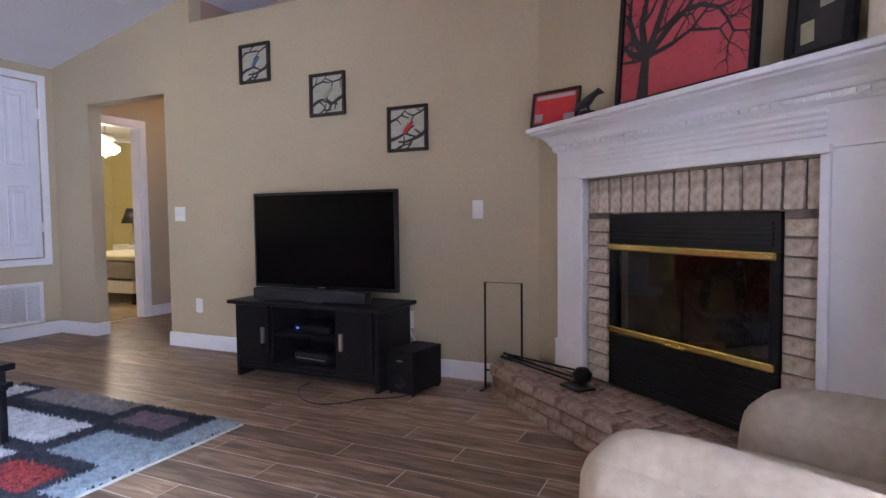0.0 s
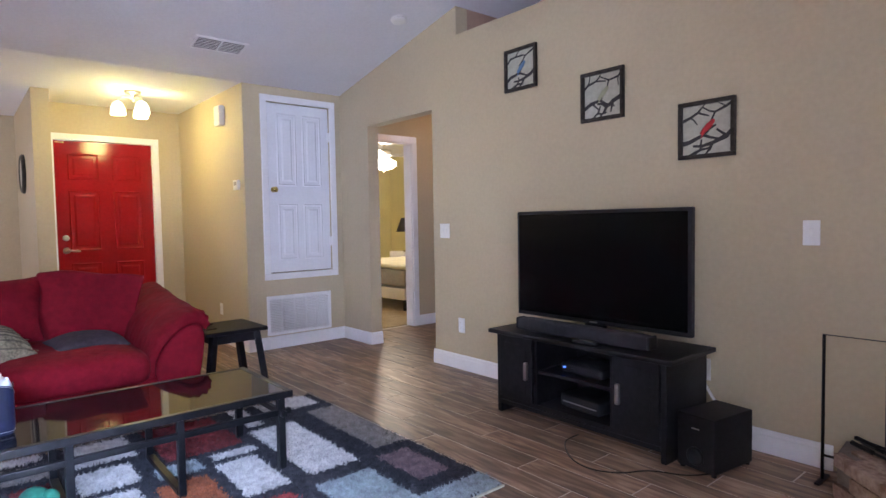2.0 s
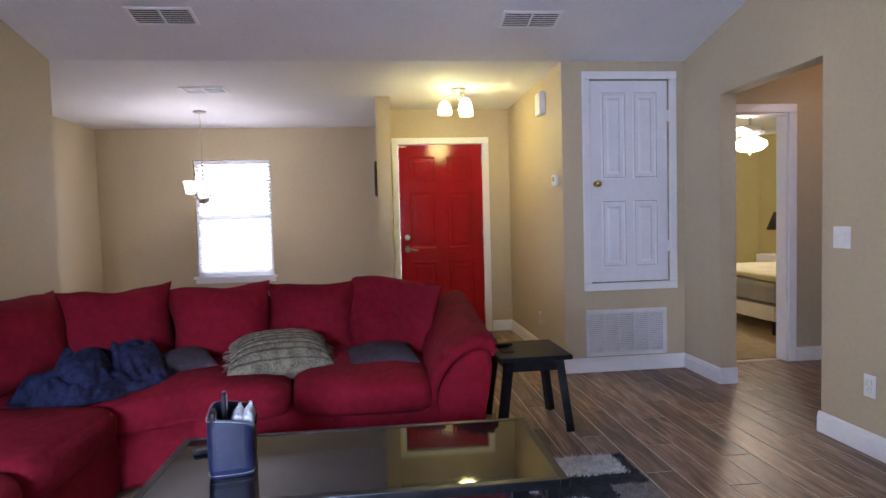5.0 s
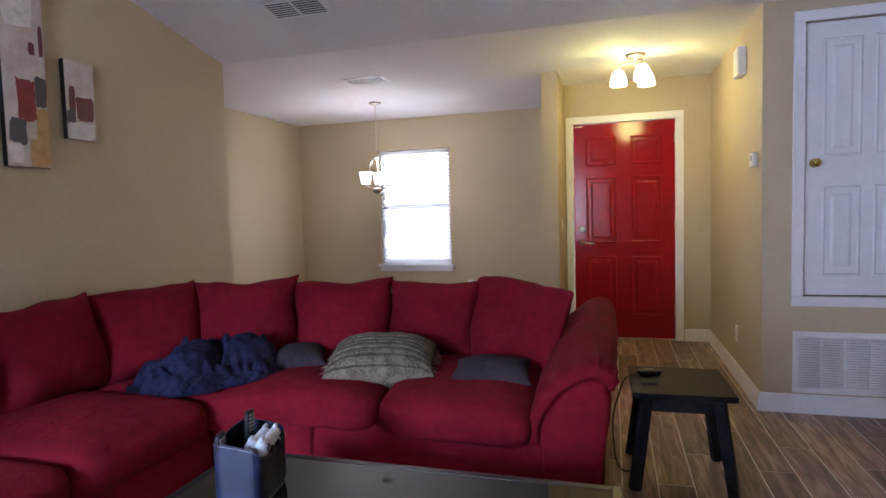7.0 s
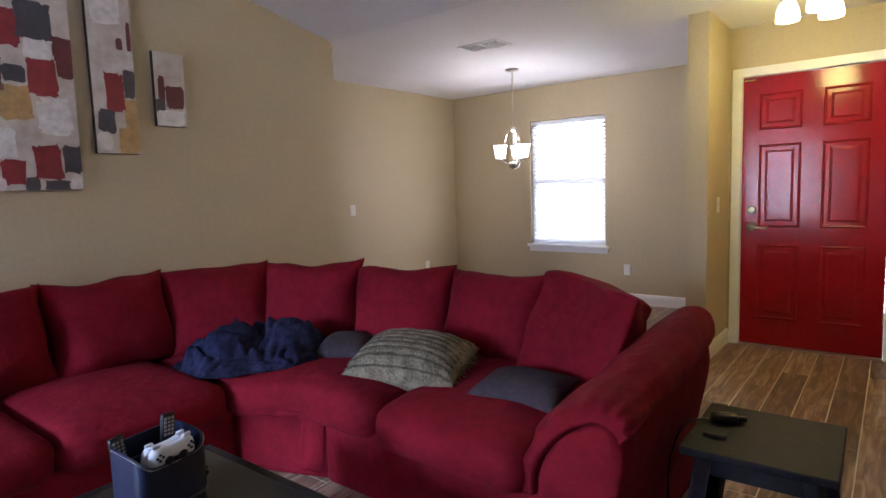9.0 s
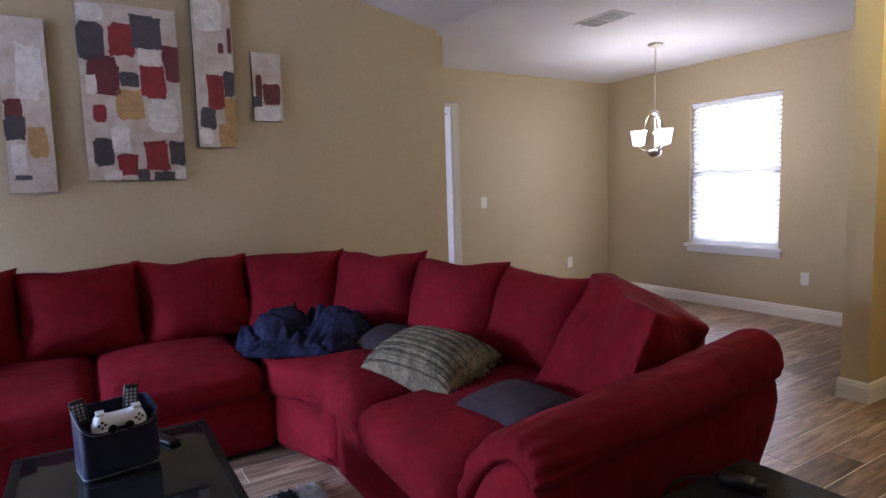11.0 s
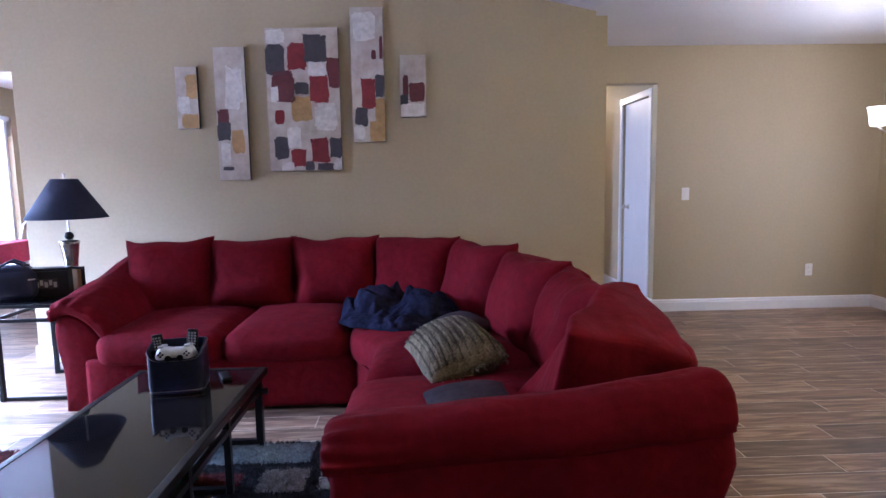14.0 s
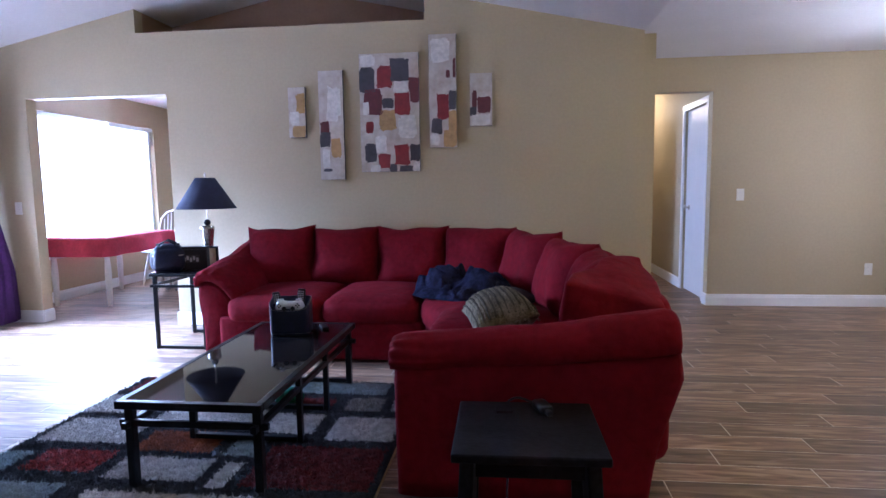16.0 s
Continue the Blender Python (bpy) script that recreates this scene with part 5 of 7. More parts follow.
def cable(pts, r, m, lab):
    out = []
    for i in range(len(pts) - 1):
        p0, p1, p2, p3 = (Vector(pts[max(0, i - 1)]), Vector(pts[i]), Vector(pts[i + 1]), Vector(pts[min(len(pts) - 1, i + 2)]))
        for k in range(6):
            t = k / 6
            out.append(0.5 * ((2 * p1) + (p2 - p0) * t + (2 * p0 - 5 * p1 + 4 * p2 - p3) * t * t + (3 * p1 - p0 - 3 * p2 + p3) * t ** 3))
    out.append(Vector(pts[-1]))
    ob = link_bm("cable", tube(out, r, 6), m, True)
    return tagged(ob, lab, "cable")


cable([(-2.22, 4.24, 0.004), (-2.20, 4.10, 0.005), (-2.06, 3.96, 0.005), (-1.92, 3.92, 0.005), (-1.80, 3.98, 0.005), (-1.72, 4.10, 0.005), (-1.58, 4.18, 0.006), (-1.50, 4.30, 0.006)], 0.0035, BLACKPLASTIC, "thin black cable trailing on the floor below the stand")
cable([(-1.765, 4.705, 0.35), (-1.74, 4.68, 0.30), (-1.66, 4.64, 0.22), (-1.58, 4.60, 0.17), (-1.53, 4.59, 0.1)], 0.008, WHITEPLASTIC, "white power cable hanging from the wall outlet")


def wall_plate(kind, place, turn, label, double=False):
    """A plate whose back is on a wall; local -y faces the room."""
    p = thing(kind, place, turn, label, "switch" if "switch" in kind else "outlet", "wall plates")
    w = 0.058 if double else 0.036
    part("plate", one_box(-w, w, -0.007, -0.001, -0.058, 0.058, bevel=0.003), WHITEPLASTIC, p)
    for cx_ in ((-0.023, 0.023) if double else (0,)):
        if "switch" in kind:
            part("rocker", one_box(cx_ - 0.009, cx_ + 0.009, -0.013, -0.0072, -0.02, 0.02, bevel=0.002), WHITEPLASTIC, p)
        else:
            for dz in (-0.02, 0.02):
                s_ = part("socket", one_box(cx_ - 0.015, cx_ + 0.015, -0.0095, -0.0072, dz - 0.014, dz + 0.014, bevel=0.004), WHITEPLASTIC, p)
                part("slot", one_box(cx_ - 0.007, cx_ - 0.005, -0.0105, -0.0096, dz - 0.005, dz + 0.006), BEDGREY, s_)
    return p


wall_plate("light_switch", (-3.885, NORTH, 1.095), 0, "white double light switch beside the hall opening", True)
wall_plate("light_switch", (-1.265, NORTH, 1.09), 0, "white single light switch beside the fireplace")
wall_plate("wall_outlet", (-3.70, NORTH, 0.35), 0, "white outlet plate low on the tan wall")
wall_plate("wall_outlet", (-1.765, NORTH, 0.362), 0, "white outlet plate behind the subwoofer")
wall_plate("light_switch", (-6.685, -1.1, 1.11), 180, "white light switch beside the hall opening")
wall_plate("wall_outlet", (-7.90, -1.1, 0.37), 180, "white outlet plate low on the dining wall")
wall_plate("wall_outlet", (-8.53, 1.19, 0.37), 90, "white outlet plate below the dining window")
wall_plate("light_switch", (0.13, SOUTH, 1.08), 180, "white light switch beside the nook opening")
wall_plate("wall_outlet", (-6.20, 3.73, 0.33), 0, "white outlet plate low on the entry wall")
wall_plate("light_switch", (-7.05, 2.42, 1.12), 180, "white light switch inside the entry")


def leaf_vent(place, turn, sx, sy, tilt=0.0):
    """A ceiling register hanging below a ceiling at its place."""
    v = new("ceiling_vent")
    v.matrix_world = pose(*place, 0, tilt, turn)
    tagged(v, "white louvred ceiling air register", "vent", "ceiling registers")
    # black sheet stands in for the shade of the duct between the slats
    part("backing", one_box(-sx / 2 + 0.02, sx / 2 - 0.02, -sy / 2 + 0.02, sy / 2 - 0.02, -0.004, -0.001), ARTBLACK, v)
    for a in ((-sx / 2, sx / 2, -sy / 2, -sy / 2 + 0.022), (-sx / 2, sx / 2, sy / 2 - 0.022, sy / 2), (-sx / 2, -sx / 2 + 0.022, -sy / 2 + 0.022, sy / 2 - 0.022), (sx / 2 - 0.022, sx / 2, -sy / 2 + 0.022, sy / 2 - 0.022)):
        part("frame", one_box(*a, -0.009, 0.012, bevel=0.002), TRIM, v)
    n = 6
    sl = None
    for k in range(n):
        for yc in (-1, 1):
            if sl is None:
                sl = part("slat", one_box(-0.0038, 0.0038, -sy / 4 + 0.014, sy / 4 - 0.014, -0.001, 0.001), TRIM, v)
                o = sl
            else:
                o = sl.copy()
                scene.collection.objects.link(o)
            o.matrix_local = pose(-sx / 2 + 0.03 + (sx - 0.06) * (k + 0.5) / n, yc * (sy / 4 - 0.004), -0.0065, 0, 0, 0)
    part("divider", one_box(-sx / 2 + 0.02, sx / 2 - 0.02, -0.006, 0.006, -0.012, -0.002), TRIM, v)


tl = -math.degrees(math.atan(SLOPE))
leaf_vent((-4.93, 3.34, ceil_z(-4.93) - 0.008), 0, 0.20, 0.40, tl)
leaf_vent((-4.93, 0.98, ceil_z(-4.93) - 0.008), 0, 0.20, 0.40, tl)
leaf_vent((-6.43, 0.79, FLAT), 0, 0.22, 0.38)
for x, y, z, t_ in ((-4.05, 4.43, ceil_z(-4.05), tl),):
    sd = new("smoke_detector")
    sd.matrix_world = pose(x, y, z, 0, t_, 0)
    tagged(sd, "round white smoke detector on the ceiling", "smoke detector")
    part("base", lathe([(0.066, -0.001), (0.066, -0.012)], 24), WHITEPLASTIC, sd, "", True)
    part("cover", lathe([(0.058, -0.012), (0.056, -0.028), (0.04, -0.036), (0.005, -0.037)], 24), WHITEPLASTIC, sd, "", True)

# entry wall: chime and thermostat
chm = thing("door_chime", (-6.01, 3.73, 2.22), 0, "white door chime box high on the entry wall", "door chime")
part("cover", one_box(-0.075, 0.075, -0.055, -0.001, -0.095, 0.095, bevel=0.008), WHITEPLASTIC, chm)
part("side_grille", one_box(-0.077, -0.0755, -0.045, -0.012, -0.07, 0.07), BEDGREY, chm)
th_ = thing("thermostat", (-5.66, 3.73, 1.54), 0, "white thermostat on the entry wall", "thermostat")
part("case", one_box(-0.055, 0.055, -0.028, -0.001, -0.045, 0.045, bevel=0.006), WHITEPLASTIC, th_)
part("display", one_box(-0.03, 0.03, -0.0295, -0.0282, -0.005, 0.028), BEDGREY, th_)

# oval wall ornament on the partition, dining side
oc = thing("wall_clock", (-7.66, 2.28, 1.73), 0, "dark oval wall clock on the dining partition", "clock")
dk = lathe([(0.20, 0.0), (0.20, 0.02), (0.18, 0.035), (0.165, 0.03), (0.16, 0.022), (0.005, 0.022)], 32)
bmesh.ops.transform(dk, matrix=Matrix.Rotation(radians(90), 4, 'X'), verts=dk.verts[:])
part("rim", dk, BRONZE, oc, "", True)
part("dial", lathe([(0.155, 0.0), (0.155, 0.001)], 32), ARTWHITE, oc).matrix_local = pose(0, -0.0235, 0, 90, 0, 0)

# ---------------------------------------------------------------- lamps


el = thing("ceiling_light", (-6.43, 3.05, FLAT), 0, "brushed nickel ceiling light with three lit frosted shades", "ceiling light")
part("canopy", lathe([(0.075, -0.001), (0.075, -0.012), (0.06, -0.028), (0.02, -0.032), (0.014, -0.09), (0.004, -0.10)], 24), NICKEL, el, "", True)
for k in range(3):
    a = radians(20 + 120 * k)
    dx, dy = math.cos(a), math.sin(a)
    arm = part("arm", tube([(0.0, 0.0, -0.075), (dx * 0.05, dy * 0.05, -0.06), (dx * 0.10, dy * 0.10, -0.065), (dx * 0.125, dy * 0.125, -0.085), (dx * 0.13, dy * 0.13, -0.11)], 0.008, 8), NICKEL, el, "", True)
    bm = lathe([(0.024, -0.11), (0.045, -0.13), (0.06, -0.17), (0.066, -0.215), (0.062, -0.23), (0.058, -0.226), (0.060, -0.21), (0.052, -0.17), (0.038, -0.135), (0.01, -0.12)], 20)
    bmesh.ops.translate(bm, vec=(dx * 0.13, dy * 0.13, 0), verts=bm.verts[:])
    part("shade", bm, SHADEGLOW, arm, "lit frosted glass shade", True)

cl = thing("chandelier", (-7.43, 0.45, FLAT), 0, "brushed nickel chandelier with three lit white glass shades", "chandelier")
part("canopy", lathe([(0.065, -0.001), (0.062, -0.015), (0.03, -0.026), (0.008, -0.03)], 24), NICKEL, cl, "", True)
ln = None
for k in range(17):
    z = -0.045 - 0.031 * k
    pts = [(0.008 * math.cos(a), 0, 0.019 * math.sin(a)) for a in [2 * math.pi * i / 10 for i in range(11)]]
    if ln is None:
        ln = part("chain_link", tube(pts, 0.0025, 5), NICKEL, cl)
        o = ln
    else:
        o = ln.copy()
        scene.collection.objects.link(o)
    o.matrix_local = pose(0, 0, z, 0, 0, 90 * (k % 2))
part("hub", lathe([(0.012, -0.56), (0.034, -0.575), (0.036, -0.59), (0.012, -0.60)], 18), NICKEL, cl, "", True)
part("stem", tube([(0, 0, -0.58), (0, 0, -0.93)], 0.008, 8), NICKEL, cl)
part("bowl", lathe([(0.055, -0.90), (0.06, -0.925), (0.045, -0.955), (0.015, -0.968), (0.004, -0.975)], 20), NICKEL, cl, "", True)
for k in range(3):
    a = radians(75 + 120 * k)
    dx, dy = math.cos(a), math.sin(a)
    part("hoop_strap", loft([[(dx * r + dy * w, dy * r - dx * w, z) for r, w in ((rr - 0.002, -0.011), (rr + 0.002, -0.011), (rr + 0.002, 0.011), (rr - 0.002, 0.011))] for rr, z in ((0.03, -0.585), (0.07, -0.64), (0.095, -0.72), (0.10, -0.79), (0.085, -0.86), (0.055, -0.92))]), NICKEL, cl, "", True)
    arm = part("arm", tube([(dx * 0.04, dy * 0.04, -0.93), (dx * 0.08, dy * 0.08, -0.91), (dx * 0.115, dy * 0.115, -0.89), (dx * 0.135, dy * 0.135, -0.87)], 0.007, 8), NICKEL, cl, "", True)
    bm = lathe([(0.025, -0.865), (0.046, -0.86), (0.053, -0.83), (0.058, -0.78), (0.070, -0.735), (0.067, -0.735), (0.054, -0.78), (0.048, -0.83), (0.01, -0.855)], 22)
    bmesh.ops.translate(bm, vec=(dx * 0.135, dy * 0.135, 0), verts=bm.verts[:])
    part("shade", bm, CHANDGLOW, arm, "lit white glass shade", True)

# ---------------------------------------------------------------- lamp table, lamp and bag
et = thing("end_table", (-1.90, 0.55, 0), 0, "black metal end table with a dark glass top", "end table")
ex, ey, eh = 0.225, 0.29, 0.60
part("glass_top", one_box(-ex + 0.01, ex - 0.01, -ey + 0.01, ey - 0.01, eh - 0.008, eh, bevel=0.002), SMOKEGLASS, et)
for a in ((-ex, ex, -ey, -ey + 0.025), (-ex, ex, ey - 0.025, ey), (-ex, -ex + 0.025, -ey + 0.025, ey - 0.025), (ex - 0.025, ex, -ey + 0.025, ey - 0.025)):
    part("top_rail", one_box(*a, eh - 0.03, eh - 0.0085, bevel=0.003), BLACKMETAL, et)
    part("lower_rail", one_box(a[0] + 0.003, a[1] - 0.003, a[2] + 0.003, a[3] - 0.003, eh - 0.115, eh - 0.093, bevel=0.003), BLACKMETAL, et)
for sx in (-1, 1):
    for sy in (-1, 1):
        part("leg", one_box(sx * (ex - 0.03) - 0.013, sx * (ex - 0.03) + 0.013, sy * (ey - 0.03) - 0.013, sy * (ey - 0.03) + 0.013, 0, eh - 0.031, bevel=0.003), BLACKMETAL, et)
for sy in (-1, 1):
    part("foot_rail", one_box(-ex + 0.043, ex - 0.043, sy * (ey - 0.03) - 0.010, sy * (ey - 0.03) + 0.010, 0.004, 0.026, bevel=0.002), BLACKMETAL, et)
lamp = thing("table_lamp", (-1.99, 0.50, 0.6005), 0, "silver urn table lamp with a navy cone shade", "lamp")
part("base", lathe([(0.055, 0), (0.058, 0.012), (0.045, 0.022), (0.02, 0.028)], 28), BLACKPLASTIC, lamp, "", True)
part("collar", lathe([(0.012, 0.028), (0.028, 0.036), (0.030, 0.052), (0.018, 0.062)], 24), BLACKPLASTIC, lamp, "", True)
part("urn", lathe([(0.018, 0.062), (0.028, 0.08), (0.040, 0.20), (0.054, 0.31), (0.058, 0.325), (0.050, 0.335), (0.02, 0.338)], 28), SILVER, lamp, "silver tapered urn body", True)
part("ball", lathe([(0.005, 0.336), (0.022, 0.346), (0.028, 0.364), (0.020, 0.382), (0.008, 0.39)], 20), BLACKPLASTIC, lamp, "", True)
part("stem", tube([(0, 0, 0.385), (0, 0, 0.745)], 0.006, 8), NICKEL, lamp)
bm = bmesh.new()
rings = []
for r, z in ((0.232, 0.475), (0.075, 0.722), (0.0735, 0.722), (0.2305, 0.475)):
    rings.append([bm.verts.new((r * math.cos(2 * math.pi * i / 40), r * math.sin(2 * math.pi * i / 40), z)) for i in range(40)])
for a, b in zip(rings, rings[1:] + rings[:1]):
    for i in range(40):
        bm.faces.new((a[i], a[(i + 1) % 40], b[(i + 1) % 40], b[i]))
part("shade", bm, NAVYSHADE, lamp, "navy cone lampshade", True)
part("finial", lathe([(0.006, 0.738), (0.011, 0.748), (0.004, 0.762)], 12), NICKEL, lamp, "", True)

bag = thing("handbag", (-1.775, 0.72, 0.6005), 24, "navy-black leather handbag with a pale piped seam on the lamp table", "bag")
part("body", soft_box(0.23, 0.15, 0.19, 0.05, (0.015, 0.02, 0.02), 10, 0.010, 4), LEATHER, bag, "", True)
part("top_zip", soft_box(0.17, 0.03, 0.016, 0.007, n=4, m=Matrix.Translation((0, 0, 0.198))), BLACKPLASTIC, bag, "", True)
part("piping", tube([(0.113 * math.copysign(abs(math.cos(a)) ** 0.45, math.cos(a)), 0.079 * math.copysign(abs(math.sin(a)) ** 0.45, math.sin(a)), 0.125) for a in [2 * math.pi * i / 32 for i in range(33)]], 0.004, 6), STITCH, bag, "pale piped seam", True)
for sy in (-0.04, 0.045):
    part("handle", tube([(-0.06, sy, 0.17), (-0.052, sy, 0.215), (0, sy, 0.24), (0.052, sy, 0.215), (0.06, sy, 0.17)], 0.008, 8), LEATHER, bag, "", True)
bx = thing("keepsake_box", (-1.93, 0.66, 0.6005), 8, "black box with a patterned pale front panel on the lamp table", "box")
part("body", one_box(-0.13, 0.13, -0.035, 0.035, 0.0, 0.165, bevel=0.004), BLACKPLASTIC, bx)
part("lid", one_box(-0.133, 0.133, -0.038, 0.038, 0.1655, 0.185, bevel=0.004), BLACKPLASTIC, bx)
part("front_panel", one_box(-0.075, 0.06, 0.0352, 0.0372, 0.06, 0.12, bevel=0.0005), ARTBLACK, bx)
for k in range(5):
    part("inlay", one_box(-0.068 + 0.025 * k, -0.05 + 0.025 * k, 0.0374, 0.0386, 0.068 + 0.012 * (k % 2), 0.10 + 0.012 * (k % 2)), BEDGREY, bx)
pf = thing("photo_frame", (-2.065, 0.60, 0.6005), 172, "black photo frame standing beside the table lamp", "photo frame")
for a in ((-0.06, 0.06, 0.0, 0.015), (-0.06, 0.06, 0.165, 0.18), (-0.06, -0.045, 0.015, 0.165), (0.045, 0.06, 0.015, 0.165)):
    part("frame", one_box(a[0], a[1], -0.009, 0.009, a[2], a[3], bevel=0.002), BLACKWOOD, pf)
part("picture", one_box(-0.045, 0.045, -0.004, 0.003, 0.015, 0.165), P_OCHRE, pf, "dark brown picture")

# ---------------------------------------------------------------- black wooden stool beside the sofa arm
st_ = thing("side_stool", (-4.475, 3.155, 0), 1, "worn black wooden stool used as a side table", "stool")
part("top", one_box(-0.228, 0.228, -0.215, 0.215, 0.425, 0.452, bevel=0.005), ESPRESSO, st_, "worn black wooden top")
for sx in (-1, 1):
    for sy in (-1, 1):
        part("leg", bar((sx * 0.198, sy * 0.205, 0.0), (sx * 0.178, sy * 0.15, 0.4245), 0.046), ESPRESSO, st_)
    part("apron", one_box(sx * 0.179 - 0.011, sx * 0.179 + 0.011, -0.145, 0.145, 0.36, 0.4245, bevel=0.003), ESPRESSO, st_)
for sy in (-1, 1):
    part("apron", one_box(-0.163, 0.163, sy * 0.152 - 0.011, sy * 0.152 + 0.011, 0.36, 0.4245, bevel=0.003), ESPRESSO, st_)
pg = thing("power_adapter", (-4.53, 3.02, 0.4525), 20, "small black power adapter lying on the wooden stool", "adapter")
part("case", soft_box(0.05, 0.085, 0.03, 0.012, n=4), BLACKPLASTIC, pg, "", True)
part("plug", soft_box(0.02, 0.03, 0.018, 0.005, n=3, m=Matrix.Translation((0, 0.055, 0.004))), BLACKPLASTIC, pg, "", True)
nb_ = thing("notepad", (-4.40, 3.02, 0.4525), 5, "small dark notepad on the wooden stool", "notepad")
part("pages", one_box(-0.028, 0.028, -0.035, 0.035, 0, 0.008, bevel=0.001), GREYPLUSH, nb_)
part("cover", one_box(-0.029, 0.029, -0.036, 0.036, 0.0081, 0.0095), ESPRESSO, nb_)
cable([(-4.50, 2.97, 0.462), (-4.44, 2.92, 0.458), (-4.40, 2.89, 0.40), (-4.42, 2.86, 0.25), (-4.41, 2.88, 0.05), (-4.46, 2.95, 0.006), (-4.7, 3.0, 0.006)], 0.004, BLACKPLASTIC, "black cord hanging down beside the stool")

# ---------------------------------------------------------------- loose things on the sofa


def lying(w, h, t, place, turn, tilt, material, name, label, pinch=0.09, seed=1.0, n=20):
    p = thing(name, (0, 0, 0), 0, label, "pillow", "throw pillows on the sofa")
    m = Matrix.Translation(place) @ Matrix.Rotation(radians(turn), 4, 'Z') @ Matrix.Rotation(radians(tilt - 90), 4, 'X')
    bm = pillow(w, h, t, pinch, n, 0.010, seed, m, 1.4)
    part("cover", bm, material, p, "", True)
    return p, m


kp, km = lying(0.55, 0.35, 0.25, (-4.358, 1.715, 0.508), 103, 13, KNIT, "throw_pillow", "olive-brown ribbed knit pillow with frayed fringe on the sofa", 0.05, 3)
bm = bmesh.new()
rk = random.Random(8)
for k in range(70):
    sx = rk.choice((-1, 1))
    z = rk.uniform(-0.15, 0.15)
    a = km @ Vector((sx * 0.255, 0, z))
    d = km.to_3x3() @ Vector((sx * rk.uniform(0.015, 0.048), rk.uniform(-0.02, 0.02), rk.uniform(-0.03, 0.03)))
    tube([a, a + d * 0.6 + Vector((0, 0, -0.003)), a + d + Vector((0, 0, -0.010))], 0.0022, 4, bm)
tagged(part("fringe", bm, KNIT, kp, "frayed wool fringe"), kind="stuff")
bm = bmesh.new()
dark_bm = bmesh.new()
for k in range(19):
    v = -0.92 + 1.84 * k / 18
    pts = []
    for j in range(15):
        u = -0.95 + 1.9 * j / 14
        y = 0.126 * max(0.0, (1 - abs(u) ** 2.8) * (1 - abs(v) ** 2.8)) ** 0.55 + 0.002 + 0.0015 * math.sin(j * 2.1 + k)
        pts.append(km @ Vector((u * 0.275 * (1 - 0.05 * (1 - v * v) * abs(u)), -y, v * 0.175 * (1 - 0.05 * (1 - u * u)) + 0.002 * math.sin(j * 1.7 + k * 2))))
    tube(pts, 0.0062, 5, bm if k % 2 else dark_bm)
tagged(part("ribs", bm, KNIT, kp, "raised knit ribs"), kind="stuff")
tagged(part("ribs", dark_bm, KNITDARK, kp, "darker raised knit ribs"), kind="stuff")
lying(0.40, 0.33, 0.13, (-4.39, 2.285, 0.472), 97, 6, GREYPLUSH, "throw_pillow", "grey-brown plush pillow lying against the sofa arm", 0.09, 6)
lying(0.28, 0.28, 0.13, (-4.42, 1.20, 0.488), 118, 8, GREYPLUSH, "throw_pillow", "grey-brown plush pillow half under the blue blanket", 0.09, 9)

# crumpled fleece blanket
blk = thing("blanket", (0, 0, 0), 0, "crumpled navy fleece blanket heaped on the sofa corner", "blanket")
bm = bmesh.new()
nu, nv = 90, 70
gv = []
B0 = Vector((-4.10, 0.88, 0))
ax = Vector((-0.66, 0.30, 0)).normalized()
ay = Vector((-ax.y, ax.x, 0))
for i in range(nu + 1):
    row = []
    for j in range(nv + 1):
        u, v = -1 + 2 * i / nu, -1 + 2 * j / nv
        r = math.sqrt(u * u + v * v)
        wob = noise.noise(Vector((u * 1.7, v * 1.7, 3.3)))
        edge = max(0.0, 1 - (r / (0.95 + 0.22 * wob)) ** 2.4)
        fold = abs(noise.noise(Vector((u * 2.3 + 1.3 * wob, v * 1.7 + 0.6 * wob, 1.0)))) * 0.20 + abs(noise.noise(Vector((u * 5 + 2 * wob, v * 3.6, 5.0)))) * 0.085 + 0.008 * noise.noise(Vector((u * 13, v * 13, 7.0)))
        peak = 0.15 * math.exp(-((u - 0.50) ** 2 + (v + 0.25) ** 2) / 0.13) + 0.07 * math.exp(-((u + 0.45) ** 2 + (v + 0.1) ** 2) / 0.2)
        z = 0.452 + edge ** 0.55 * (0.045 + 1.2 * fold + peak) + 0.012 * (1 - edge)
        sh = 0.05 * noise.noise_vector(Vector((u * 2.6, v * 2.6, 9)))
        k = 1.0 / max(1.0, r * 1.02)
        p = B0 + ax * (u * k * 0.41 + sh.x) + ay * (v * k * 0.30 + sh.y)
        row.append(bm.verts.new((p.x, p.y, z)))
    gv.append(row)
for i in range(nu):
    for j in range(nv):
        bm.faces.new((gv[i][j], gv[i + 1][j], gv[i + 1][j + 1], gv[i][j + 1]))
part("fleece", bm, NAVYFLEECE, blk, "", True)

